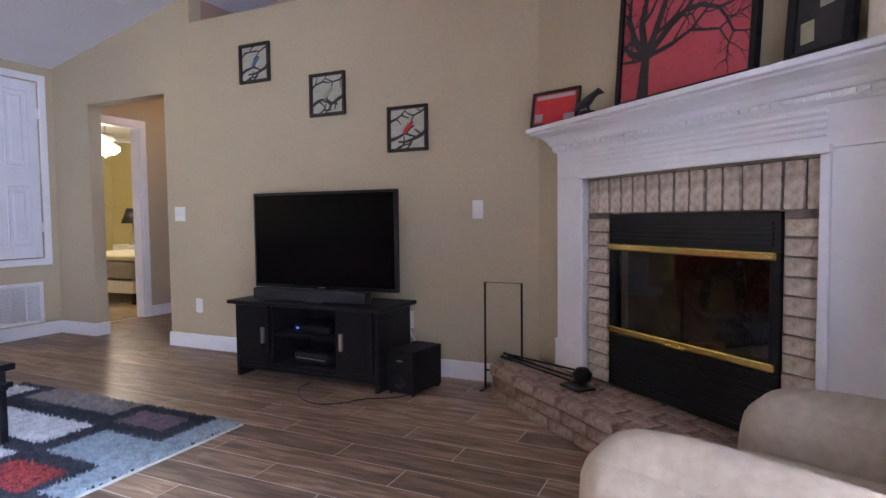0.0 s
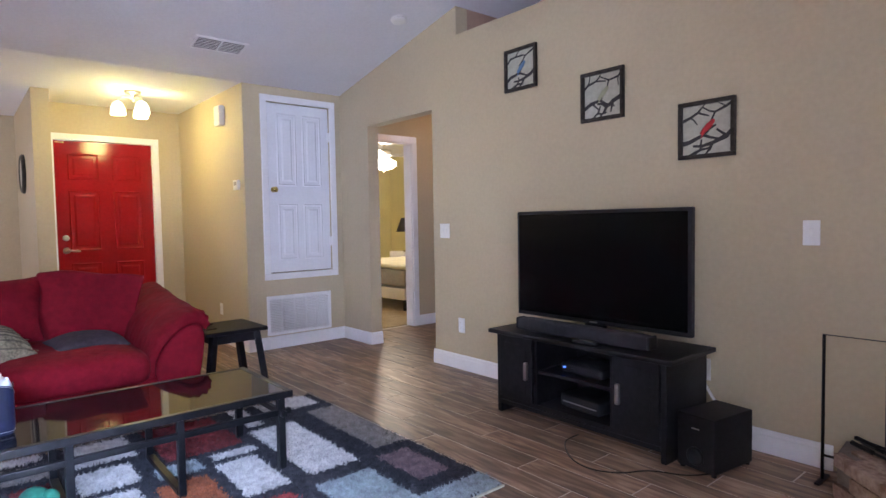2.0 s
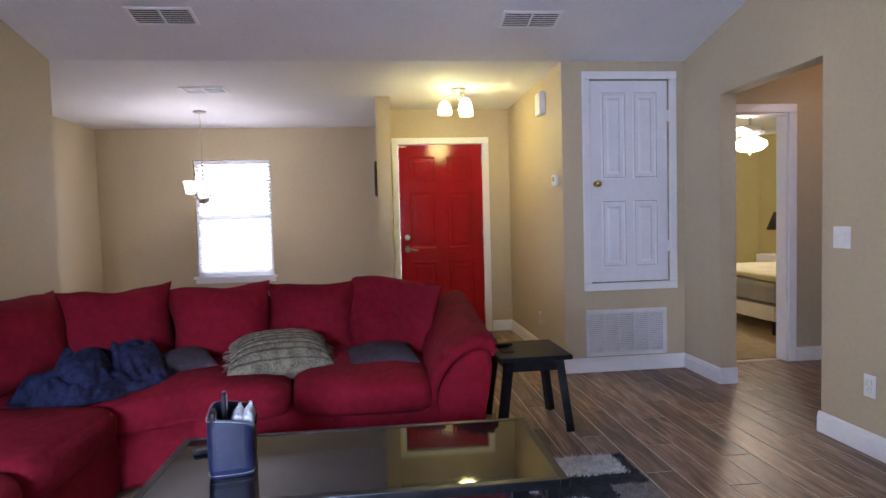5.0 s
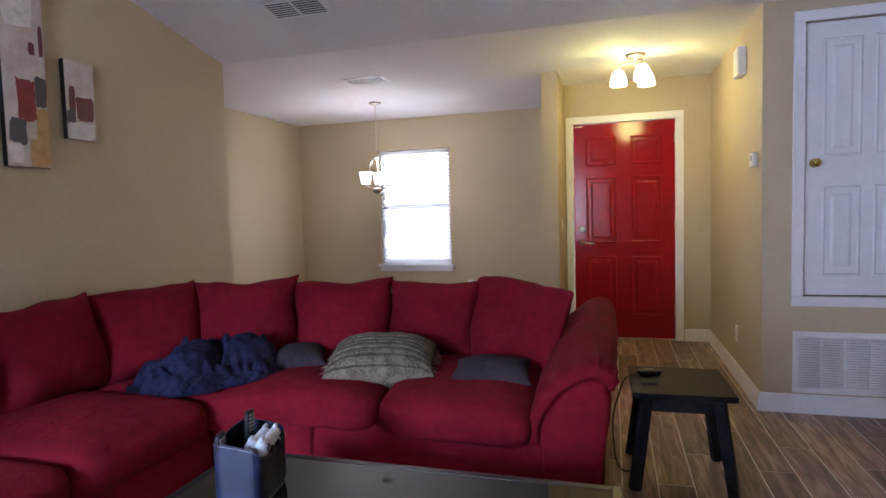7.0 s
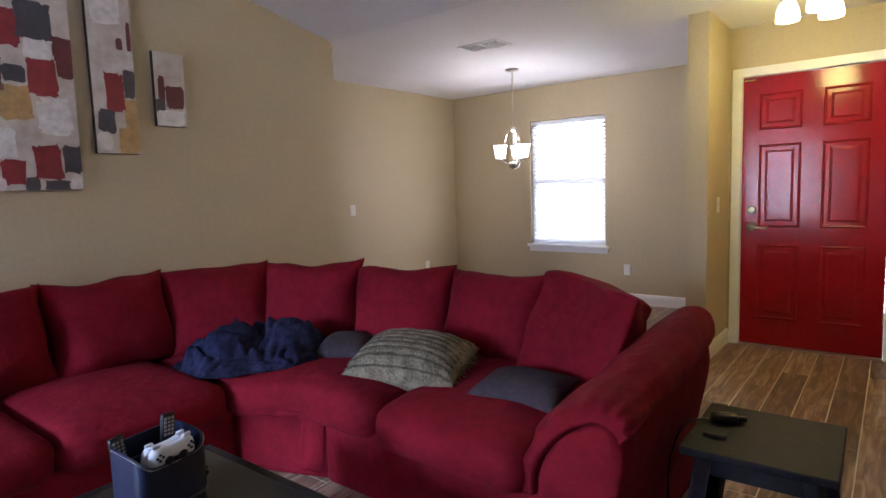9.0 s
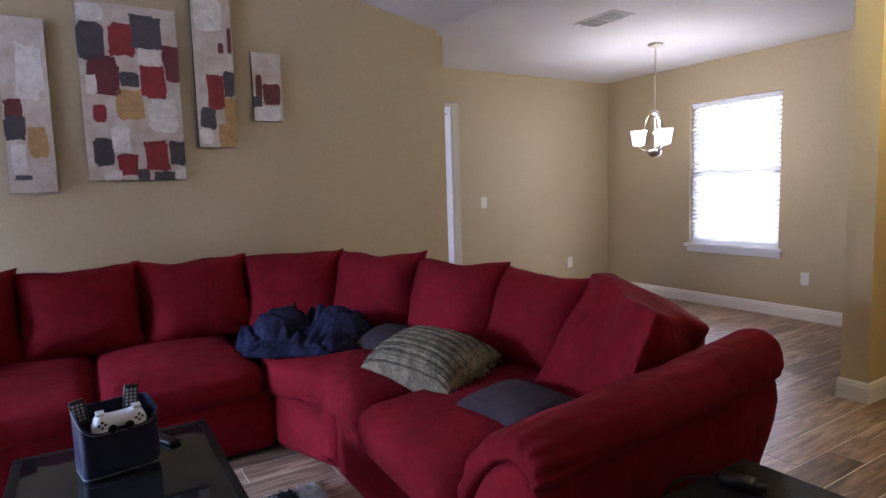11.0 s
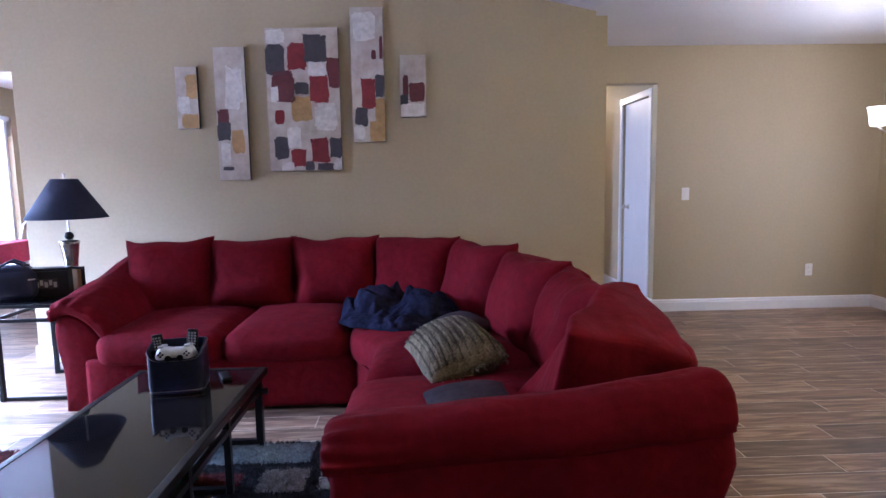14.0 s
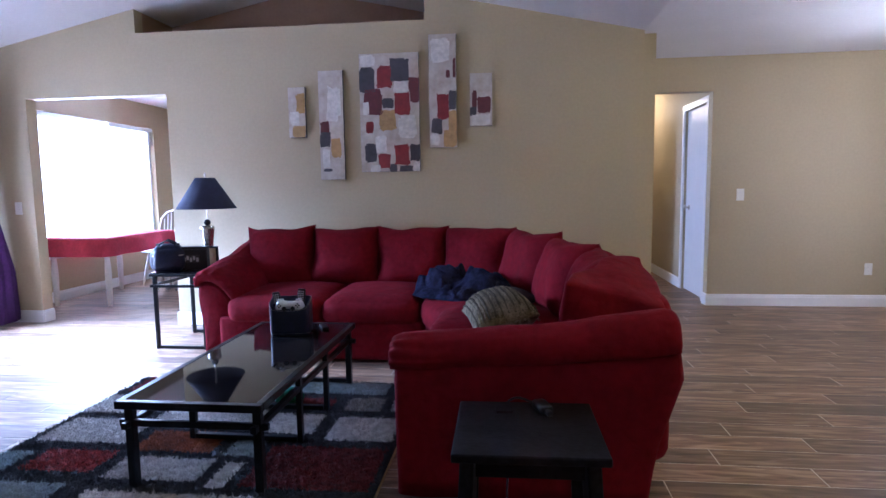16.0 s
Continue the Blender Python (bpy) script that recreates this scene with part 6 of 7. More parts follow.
# ---------------------------------------------------------------- rug
rug = thing("area_rug", (-2.98, 2.50, 0), 0, "shag area rug with cream, charcoal, red and blue-grey blocks", "rug")
COL = {
    "d": mat("charcoal_shag", (0.035, 0.033, 0.04), 0.97, vary=0.35, scale=30, grain=200, bump=1.0, bump_scale=220),
    "w": mat("cream_shag", (0.60, 0.56, 0.52), 0.97, vary=0.22, scale=30, grain=200, bump=1.0, bump_scale=220),
    "r": mat("dark_red_shag", (0.16, 0.02, 0.02), 0.97, vary=0.35, scale=30, grain=200, bump=1.0, bump_scale=220),
    "s": mat("scarlet_shag", (0.33, 0.04, 0.035), 0.97, vary=0.5, scale=40, grain=200, bump=1.0, bump_scale=220),
    "o": mat("rust_shag", (0.30, 0.085, 0.03), 0.97, vary=0.3, scale=30, grain=200, bump=1.0, bump_scale=220),
    "b": mat("blue_grey_shag", (0.30, 0.34, 0.35), 0.97, vary=0.22, scale=30, grain=200, bump=1.0, bump_scale=220),
    "t": mat("taupe_shag", (0.25, 0.21, 0.18), 0.97, vary=0.25, scale=30, grain=200, bump=1.0, bump_scale=220),
    "m": mat("mauve_shag", (0.20, 0.13, 0.135), 0.97, vary=0.25, scale=30, grain=200, bump=1.0, bump_scale=220),
}
SHADES = list(COL)
# blocks: x0, x1, y0, y1, colour
BLOCKS = [
    (-2.68, -2.34, 3.24, 3.42, "m"), (-2.60, -2.07, 2.86, 3.14, "b"), (-2.22, -2.07, 2.6, 3.5, "b"), (-3.55, -2.78, 3.30, 3.5, "t"),
    (-3.45, -2.72, 2.90, 3.16, "w"), (-3.89, -3.66, 3.10, 3.44, "w"), (-3.89, -3.52, 2.93, 3.02, "w"), (-2.62, -2.28, 2.56, 2.76, "s"),
    (-3.12, -2.70, 2.60, 2.80, "w"), (-2.58, -2.12, 2.20, 2.48, "w"), (-3.26, -3.18, 2.62, 2.84, "w"), (-3.86, -3.32, 2.44, 2.82, "r"),
    (-3.05, -2.66, 2.32, 2.54, "o"), (-3.27, -3.12, 2.36, 2.56, "b"), (-3.45, -3.18, 2.06, 2.30, "w"), (-3.86, -3.53, 2.08, 2.36, "w"),
    (-3.12, -2.56, 2.02, 2.26, "w"), (-3.44, -3.03, 1.82, 1.98, "r"), (-3.72, -3.52, 1.80, 1.99, "t"), (-3.70, -3.0, 1.54, 1.74, "b"),
    (-2.92, -2.5, 1.62, 1.94, "t"), (-2.44, -2.07, 1.86, 2.12, "w"), (-2.40, -2.12, 1.52, 1.78, "r"), (-3.89, -3.78, 1.52, 1.98, "w"),
]
bm = bmesh.new()
x0, x1, y0, y1 = -3.89, -2.07, 1.52, 3.50
nx, ny = 182, 198
gv = []
for i in range(nx + 1):
    row = []
    for j in range(ny + 1):
        x, y = x0 + (x1 - x0) * i / nx, y0 + (y1 - y0) * j / ny
        e = min(i, nx - i, j, ny - j)
        z = 0.016 + 0.007 * noise.noise(Vector((x * 40, y * 40, 0))) + 0.004 * random.uniform(-1, 1)
        if e == 0:
            z = 0.002
        row.append(bm.verts.new((x + 2.98 + random.uniform(-0.003, 0.003), y - 2.50 + random.uniform(-0.003, 0.003), z)))
    gv.append(row)
for i in range(nx):
    for j in range(ny):
        f = bm.faces.new((gv[i][j], gv[i + 1][j], gv[i + 1][j + 1], gv[i][j + 1]))
        x, y = x0 + (x1 - x0) * (i + 0.5) / nx + random.uniform(-0.008, 0.008), y0 + (y1 - y0) * (j + 0.5) / ny + random.uniform(-0.008, 0.008)
        c = "d"
        for a, b, p, q, k in BLOCKS:
            if a < x < b and p < y < q:
                c = k
                break
        f.material_index = SHADES.index(c)
part("shag_surface", bm, [COL[k] for k in SHADES], rug, "thick multicoloured shag pile", False)
rt = random.Random(31)
tv, tf, ti = [], [], []
for k in range(52000):
    x, y = rt.uniform(x0 + 0.006, x1 - 0.006), rt.uniform(y0 + 0.006, y1 - 0.006)
    c = "d"
    for a, b, p, q, kk in BLOCKS:
        if a < x < b and p < y < q:
            c = kk
            break
    r, h = rt.uniform(0.0025, 0.0045), rt.uniform(0.020, 0.036)
    ang, ln_ = rt.uniform(0, 6.283), rt.uniform(0.004, 0.020)
    o = len(tv)
    for j in range(3):
        tv.append((x + 2.98 + r * math.cos(ang + 2.094 * j), y - 2.50 + r * math.sin(ang + 2.094 * j), 0.008))
    tv.append((x + 2.98 + ln_ * math.cos(ang * 3), y - 2.50 + ln_ * math.sin(ang * 3), h))
    tf.extend(((o, o + 1, o + 3), (o + 1, o + 2, o + 3), (o + 2, o, o + 3)))
    ti.extend((SHADES.index(c),) * 3)
me = bpy.data.meshes.new("shag_pile")
me.from_pydata(tv, [], tf)
for key in SHADES:
    me.materials.append(COL[key])
me.polygons.foreach_set("material_index", ti)
tufts = new("shag_pile", me)
tufts.parent = rug
tagged(tufts, "long soft shag yarn ends", kind="stuff")
part("binding", one_box(x1 + 2.98, x1 + 2.98 + 0.008, y0 - 2.5, y1 - 2.5, 0.0, 0.012, bevel=0.003), ARTWHITE, rug, "pale woven edge binding")
part("binding", one_box(x0 + 2.98 - 0.008, x0 + 2.98, y0 - 2.5, y1 - 2.5, 0.0, 0.012, bevel=0.003), P_OCHRE, rug, "tan woven edge binding")
toy = thing("plush_toy", (-3.20, 1.90, 0.02), 30, "small green plush toy under the coffee table", "toy")
part("body", soft_box(0.12, 0.09, 0.07, 0.03, (0.01, 0.01, 0.02), 6, 0.012, 5), GREENCLOTH, toy, "", True)
part("head", soft_box(0.06, 0.06, 0.055, 0.025, (0, 0, 0.008), 5, 0.006, 2, Matrix.Translation((0.07, 0.02, 0.02))), GREENCLOTH, toy, "", True)

# ---------------------------------------------------------------- canvases on the south wall


def canvas(x0, x1, z0, z1, dabs, label, tilt=0.0):
    c = new("canvas_painting")
    cx_, cz = (x0 + x1) / 2, (z0 + z1) / 2
    c.matrix_world = pose(cx_, SOUTH, cz, 0, tilt, 180)
    tagged(c, label, "painting", "abstract canvases above the sofa")
    w, h = x1 - x0, z1 - z0
    part("stretcher", one_box(-w / 2, w / 2, -0.0325, -0.002, -h / 2, h / 2, bevel=0.002), ARTBLACK, c, "dark painted canvas edge")
    part("canvas", one_box(-w / 2 + 0.001, w / 2 - 0.001, -0.034, -0.0326, -h / 2 + 0.001, h / 2 - 0.001), CANVAS, c)
    for k, (u, v, a, b, m) in enumerate(dabs):
        bm = bmesh.new()
        ring = []
        n = 72
        for i in range(n):
            t = 2 * math.pi * i / n
            cc, ss = math.cos(t), math.sin(t)
            e = 0.34
            r = 1.06 + 0.22 * noise.noise(Vector((cc * 1.6, ss * 1.6, k * 3.7 + x0))) + 0.12 * noise.noise(Vector((cc * 9, ss * 3, k * 5.1 + x0))) + 0.10 * noise.noise(Vector((cc * 26, ss * 8, k * 1.7)))
            ring.append((max(-w / 2, min(w / 2, (u - 0.5) * w + math.copysign(abs(cc) ** e, cc) * a * w / 2 * r)), max(-h / 2, min(h / 2, (0.5 - v) * h + math.copysign(abs(ss) ** e, ss) * b * h / 2 * r))))
        y = -0.0345 - 0.0004 * (k % 5)
        bm.faces.new([bm.verts.new((x, y, z)) for x, z in ring])
        part("paint_dab", bm, m, c)


R, C, Y, W_, M_ = P_RED, P_CHAR, P_OCHRE, P_WHITE, P_MAROON
canvas(-2.68, -2.53, 1.665, 2.09, [(0.72, 0.33, 0.5, 0.34, Y), (0.62, 0.88, 0.7, 0.22, Y), (0.35, 0.62, 0.5, 0.25, W_)], "small cream canvas with two ochre patches")
canvas(-3.015, -2.80, 1.30, 2.22, [(0.22, 0.52, 0.36, 0.10, M_), (0.24, 0.63, 0.40, 0.13, C), (0.66, 0.71, 0.38, 0.17, Y), (0.25, 0.80, 0.30, 0.16, W_), (0.3, 0.91, 0.34, 0.025, C), (0.6, 0.3, 0.5, 0.3, W_)], "tall narrow cream canvas with small painted patches")
canvas(-3.67, -3.16, 1.36, 2.345, [
    (0.14, 0.06, 0.22, 0.09, W_), (0.14, 0.22, 0.26, 0.19, C), (0.42, 0.20, 0.24, 0.18, R), (0.68, 0.14, 0.30, 0.19, C), (0.93, 0.27, 0.2, 0.12, M_), (0.70, 0.28, 0.22, 0.10, W_),
    (0.22, 0.41, 0.30, 0.19, M_), (0.10, 0.46, 0.10, 0.10, W_), (0.48, 0.42, 0.18, 0.08, C), (0.72, 0.42, 0.24, 0.19, R), (0.93, 0.37, 0.14, 0.09, M_), (0.47, 0.56, 0.26, 0.17, Y),
    (0.16, 0.62, 0.12, 0.09, R), (0.80, 0.62, 0.30, 0.18, W_), (0.35, 0.77, 0.18, 0.14, W_), (0.17, 0.84, 0.18, 0.15, C), (0.40, 0.91, 0.20, 0.13, R), (0.70, 0.86, 0.24, 0.17, R),
    (0.92, 0.84, 0.18, 0.14, C), (0.24, 0.97, 0.16, 0.06, W_), (0.55, 0.97, 0.12, 0.06, C), (0.77, 0.975, 0.2, 0.05, C), (0.94, 0.96, 0.1, 0.07, W_)],
    "large canvas of red, charcoal and ochre painted blocks")
canvas(-3.985, -3.755, 1.555, 2.48, [(0.4, 0.14, 0.6, 0.2, W_), (0.70, 0.35, 0.14, 0.06, M_), (0.92, 0.3, 0.1, 0.16, M_), (0.50, 0.63, 0.40, 0.22, R), (0.85, 0.58, 0.26, 0.16, C), (0.28, 0.81, 0.36, 0.12, C), (0.85, 0.77, 0.3, 0.18, Y), (0.74, 0.92, 0.46, 0.14, Y), (0.2, 0.93, 0.3, 0.1, W_)], "tall canvas with dark red and ochre blocks")
canvas(-4.28, -4.095, 1.725, 2.155, [(0.62, 0.60, 0.55, 0.30, M_), (0.22, 0.50, 0.2, 0.3, M_), (0.15, 0.72, 0.3, 0.16, C), (0.5, 0.88, 0.8, 0.2, W_)], "small grey canvas with a maroon patch")

# ---------------------------------------------------------------- bird pictures on the north wall


def twig(bm, a, b, r, depth, rnd, lim):
    a, b = Vector(a), Vector(b)
    mid = (a + b) / 2 + Vector((rnd.uniform(-1, 1), rnd.uniform(-1, 1))) * (b - a).length * 0.12
    pts = [a, mid, b]
    n = Vector((-(b - a).y, (b - a).x)).normalized()
    def clamp(p):
        return (max(-lim[0], min(lim[0], p.x)), max(-lim[1], min(lim[1], p.y)))
    L = [clamp(p + n * r * k) for p, k in zip(pts, (1, 0.8, 0.6))]
    Rr = [clamp(p - n * r * k) for p, k in zip(pts, (1, 0.8, 0.6))]
    for i in range(2):
        q = [L[i], L[i + 1], Rr[i + 1], Rr[i]]
        y = rnd.uniform(-0.0008, 0.0008)
        vs = [bm.verts.new((x, y, z)) for x, z in q]
        bm.faces.new(vs)
    if depth:
        for s in (-1, 1):
            ang = rnd.uniform(18, 48) * s
            d = (b - a) * rnd.uniform(0.55, 0.82)
            c, sn = math.cos(radians(ang)), math.sin(radians(ang))
            twig(bm, b, b + Vector((d.x * c - d.y * sn, d.x * sn + d.y * c)), r * 0.62, depth - 1, rnd, lim)
        if rnd.random() < 0.6:
            ang = rnd.choice((-1, 1)) * rnd.uniform(40, 75)
            d = (b - a) * 0.5
            c, sn = math.cos(radians(ang)), math.sin(radians(ang))
            twig(bm, mid, mid + Vector((d.x * c - d.y * sn, d.x * sn + d.y * c)), r * 0.5, depth - 1, rnd, lim)


def bird_picture(x, z, s, bird, seed, label):
    p = thing("bird_picture", (x, NORTH, z), 0, label, "picture", "bird pictures above the television")
    h = s / 2
    for a in ((-h, h, -h, -h + 0.022), (-h, h, h - 0.022, h), (-h, -h + 0.022, -h + 0.022, h - 0.022), (h - 0.022, h, -h + 0.022, h - 0.022)):
        part("frame", one_box(a[0], a[1], -0.026, -0.002, a[2], a[3], bevel=0.003), BRONZE, p)
    part("print", one_box(-h + 0.02, h - 0.02, -0.008, -0.003, -h + 0.02, h - 0.02), ARTWHITE, p, "cream ground with dark branches")
    bm = bmesh.new()
    rnd = random.Random(seed)
    lim = (h - 0.022, h - 0.022)
    for a, b, r in (((-h, -h * 0.45), (-h * 0.1, -h * 0.2), 0.014), ((h, -h * 0.15), (h * 0.2, -h * 0.5), 0.016), ((-h, h * 0.35), (-h * 0.3, h * 0.6), 0.010), ((h, h * 0.8), (h * 0.3, h * 0.55), 0.009), ((-h * 0.6, -h), (-h * 0.2, -h * 0.7), 0.012)):
        twig(bm, a, b, r, 1, rnd, lim)
    bmesh.ops.translate(bm, vec=(0, -0.0105, 0), verts=bm.verts[:])
    part("branches", bm, ARTBLACK, p)
    bb = bmesh.new()
    secs = []
    for i in range(9):
        f = i / 8
        c = Vector((0.03 - 0.055 * f, 0.045 - 0.085 * f))
        w = 0.005 + 0.030 * math.sin(math.pi * min(1, f * 1.15)) ** 0.8 * (1 if f < 0.7 else 0.6)
        secs.append([(c.x + w * math.cos(2 * math.pi * k / 8), -0.0135 + 0.0022 * math.sin(2 * math.pi * k / 8), c.y + w * 0.6 * math.cos(2 * math.pi * k / 8 + 0.5)) for k in range(8)])
    bb.free()
    part("bird", loft(secs), bird, p, "", True)


bird_picture(-3.045, 2.21, 0.29, BIRDBLUE, 3, "small square bronze-framed picture of a blue bird on branches")
bird_picture(-2.39, 1.915, 0.30, BIRDGREY, 5, "small square bronze-framed picture of a pale bird on branches")
bird_picture(-1.755, 1.63, 0.30, BIRDRED, 7, "small square bronze-framed picture of a red bird on branches")

# ---------------------------------------------------------------- on the mantel


def on_mantel(name, s, y, turn, lean, label, category):
    ob = new(name)
    ob.matrix_world = DG @ pose(s, y, MANTEL + 0.0008, lean, 0, turn)
    return tagged(ob, label, category)


def framed(ob, w, h, b, d, frame_m, face_m):
    for a in ((-w / 2, w / 2, 0, b), (-w / 2, w / 2, h - b, h), (-w / 2, -w / 2 + b, b, h - b), (w / 2 - b, w / 2, b, h - b)):
        part("frame", one_box(a[0], a[1], -d, 0, a[2], a[3], bevel=0.003), frame_m, ob)
    part("picture", one_box(-w / 2 + b - 0.002, w / 2 - b + 0.002, -d * 0.6, -d * 0.2, b - 0.002, h - b + 0.002), face_m, ob)


tp = on_mantel("tree_picture", 1.15, -0.075, 0, -4, "tall black-framed crimson picture of a bare black tree", "picture")
framed(tp, 0.73, 0.86, 0.028, 0.03, BLACKWOOD, ARTRED)
bm = bmesh.new()
rnd = random.Random(12)
lim_t = (0.337, 0.402)
twig(bm, (-0.195, -0.43), (-0.185, -0.20), 0.036, 0, rnd, lim_t)
for b, r in (((-0.34, -0.14), 0.018), ((-0.30, -0.04), 0.022), ((-0.20, 0.03), 0.024), ((-0.08, 0.0), 0.024), ((0.03, -0.09), 0.020), ((0.06, -0.18), 0.012), ((-0.35, -0.22), 0.010)):
    twig(bm, (-0.187, -0.23), b, r, 4, rnd, lim_t)
bmesh.ops.translate(bm, vec=(0, -0.0205, 0.43), verts=bm.verts[:])
part("tree", bm, ARTBLACK, tp, "black bare tree silhouette")
sf = on_mantel("photo_frame", 0.30, -0.10, 22, -10, "small dark-framed red picture on the mantel", "photo frame")
framed(sf, 0.30, 0.20, 0.018, 0.02, BRONZE, BIRDRED)
for a in ((-0.125, -0.075, 0.03, 0.075), (0.06, 0.125, 0.03, 0.06), (-0.12, 0.12, 0.155, 0.175)):
    part("print_patch", one_box(a[0], a[1], -0.0135, -0.0122, a[2], a[3]), BEDGREY, sf)
rv = on_mantel("raven_figurine", 0.60, -0.11, 30, 0, "black raven figurine perched on a small striped stand", "figurine")
secs = []
for x, z, r in ((-0.075, 0.045, 0.005), (-0.05, 0.058, 0.016), (-0.015, 0.074, 0.029), (0.015, 0.088, 0.031), (0.034, 0.104, 0.024), (0.046, 0.116, 0.022), (0.058, 0.117, 0.015), (0.082, 0.110, 0.003)):
    secs.append([(x + 0.3 * r * math.sin(2 * math.pi * k / 10), r * math.cos(2 * math.pi * k / 10), z + r * math.sin(2 * math.pi * k / 10)) for k in range(10)])
bm = loft(secs)
tube([(0.0, 0.01, 0.06), (0.005, 0.012, 0.03)], 0.004, 6, bm)
tube([(0.0, -0.01, 0.06), (0.005, -0.012, 0.03)], 0.004, 6, bm)
me = bpy.data.meshes.new("tmp")
lt = lathe([(0.05, 0), (0.052, 0.012), (0.046, 0.014), (0.048, 0.024), (0.03, 0.032)], 18)
lt.to_mesh(me)
lt.free()
bm.from_mesh(me)
part("figurine", bm, ARTBLACK, rv, "", True)
dfm = on_mantel("dark_picture", 1.735, -0.08, -6, -5, "dark-framed picture of pale shapes leaning on the mantel", "picture")
framed(dfm, 0.24, 0.62, 0.035, 0.025, BLACKWOOD, ARTBLACK)
for k in range(5):
    part("print_patch", one_box(-0.06 + 0.068 * (k % 2), -0.012 + 0.068 * (k % 2), -0.0165, -0.0152, 0.065 + 0.1 * k, 0.135 + 0.1 * k, m=Matrix.Rotation(radians(-4), 4, "Y")), BIRDGREY, dfm)
for s_, h_ in ((1.93, 0.17), (2.04, 0.11)):
    cd = on_mantel("pillar_candle", s_, -0.10, 0, 0, "ivory pillar candle on the mantel", "candle")
    part("wax", lathe([(0.036, 0), (0.038, 0.004), (0.037, h_ - 0.006), (0.030, h_), (0.01, h_ - 0.004)], 20), CANDLE, cd, "", True)
    part("wick", tube([(0, 0, h_ - 0.004), (0.001, 0, h_ + 0.012)], 0.0012, 5), ARTBLACK, cd)

# ---------------------------------------------------------------- hearth tools and log hoop
hp = thing("log_hoop", (-1.05, 4.58, 0), 0, "thin black steel log holder frame beside the hearth", "log holder")
part("hoop", tube([(-0.115, 0, 0.0), (-0.115, 0, 0.65), (0.115, 0, 0.65), (0.115, 0, 0.0)], 0.007, 8), BLACKMETAL, hp)
part("cross_bar", tube([(-0.115, 0, 0.115), (0.0, 0, 0.115)], 0.006, 8), BLACKMETAL, hp)
part("foot", one_box(-0.125, -0.105, -0.07, 0.07, 0, 0.008), BLACKMETAL, hp)
part("foot", one_box(0.105, 0.125, -0.07, 0.07, 0, 0.008), BLACKMETAL, hp)
for k, (s0, y0_, s1, y1_) in enumerate(((-0.02, -0.20, 0.62, -0.13), (0.02, -0.27, 0.60, -0.22), (0.0, -0.24, 0.5, -0.10))):
    ft = new("fire_iron")
    ft.matrix_world = DG @ pose(0, 0, hz + 0.004)
    tagged(ft, "black iron fireplace tool lying on the hearth", "fireplace tool", "fire irons on the hearth")
    part("shaft", tube([(s0, y0_, 0.01 + 0.012 * k), (s1, y1_, 0.012 + 0.012 * k)], 0.006, 8), BLACKMETAL, ft)
    part("handle", tube([(s0 - 0.01, y0_, 0.01 + 0.012 * k), (s0 + 0.10, y0_ + 0.008, 0.011 + 0.012 * k)], 0.010, 8), BLACKMETAL, ft)
    if k == 0:
        part("brush", lathe([(0.012, 0), (0.045, 0.02), (0.05, 0.05), (0.03, 0.075), (0.01, 0.08)], 16, (0.60, -0.14)), BLACKMETAL, ft, "black hearth brush head", True)
    if k == 1:
        part("shovel_blade", soft_box(0.15, 0.11, 0.012, 0.005, (0, 0, -0.004), 5, m=Matrix.Translation((0.66, -0.215, 0.0))), BLACKMETAL, ft, "flat iron shovel blade")

# ---------------------------------------------------------------- cream armchair
ac = thing("armchair", (0.31, 2.63, 0), 67, "cream upholstered armchair with plump rounded arms near the hearth", "armchair")
part("base", soft_box(0.62, 0.62, 0.24, 0.05, n=6, m=Matrix.Translation((0, 0, 0.05))), CREAM, ac, "", True)
part("seat_cushion", soft_box(0.47, 0.58, 0.17, 0.06, (0, 0.02, 0.04), 8, 0.006, 2, Matrix.Translation((0, 0.02, 0.285))), CREAM, ac, "", True)
for sx in (-1, 1):
    part("arm", soft_box(0.19, 0.62, 0.54 - 0.02 * sx, 0.09, (0.02, 0.02, 0.03), 16, 0.008, 3 + sx, Matrix.Translation((sx * 0.325, 0.0 - 0.025 * sx, 0.06))), CREAM, ac, "", True)
part("backrest", soft_box(0.56, 0.18, 0.44, 0.08, (0.01, 0.03, 0.03), 9, 0.008, 7, Matrix.Translation((0, -0.2, 0.26)) @ Matrix.Rotation(radians(8), 4, 'X')), CREAM, ac, "", True)
for sx in (-1, 1):
    for sy in (-1, 1):
        part("foot", one_box(sx * 0.26 - 0.02, sx * 0.26 + 0.02, sy * 0.24 - 0.02, sy * 0.24 + 0.02, 0, 0.06), ESPRESSO, ac)

# ---------------------------------------------------------------- breakfast nook
tb = thing("nook_table", (0.15, -1.28, 0), 0, "white wooden breakfast table by the nook window", "table")
part("tabletop", one_box(-0.38, 0.38, -0.62, 0.62, 0.71, 0.738, bevel=0.005), WHITEWOOD, tb)
for sx in (-1, 1):
    for sy in (-1, 1):
        lgm = lathe([(0.022, 0), (0.026, 0.06), (0.034, 0.35), (0.024, 0.52), (0.036, 0.60), (0.036, 0.71)], 12)
        bmesh.ops.translate(lgm, vec=(sx * 0.31, sy * 0.53, 0), verts=lgm.verts[:])
        part("leg", lgm, WHITEWOOD, tb, "", True)
tc_ = thing("tablecloth", (0.15, -1.28, 0.7385), 0, "red tablecloth hanging over the breakfast table", "tablecloth")
bm = bmesh.new()
nx, ny = 40, 56
gv = []
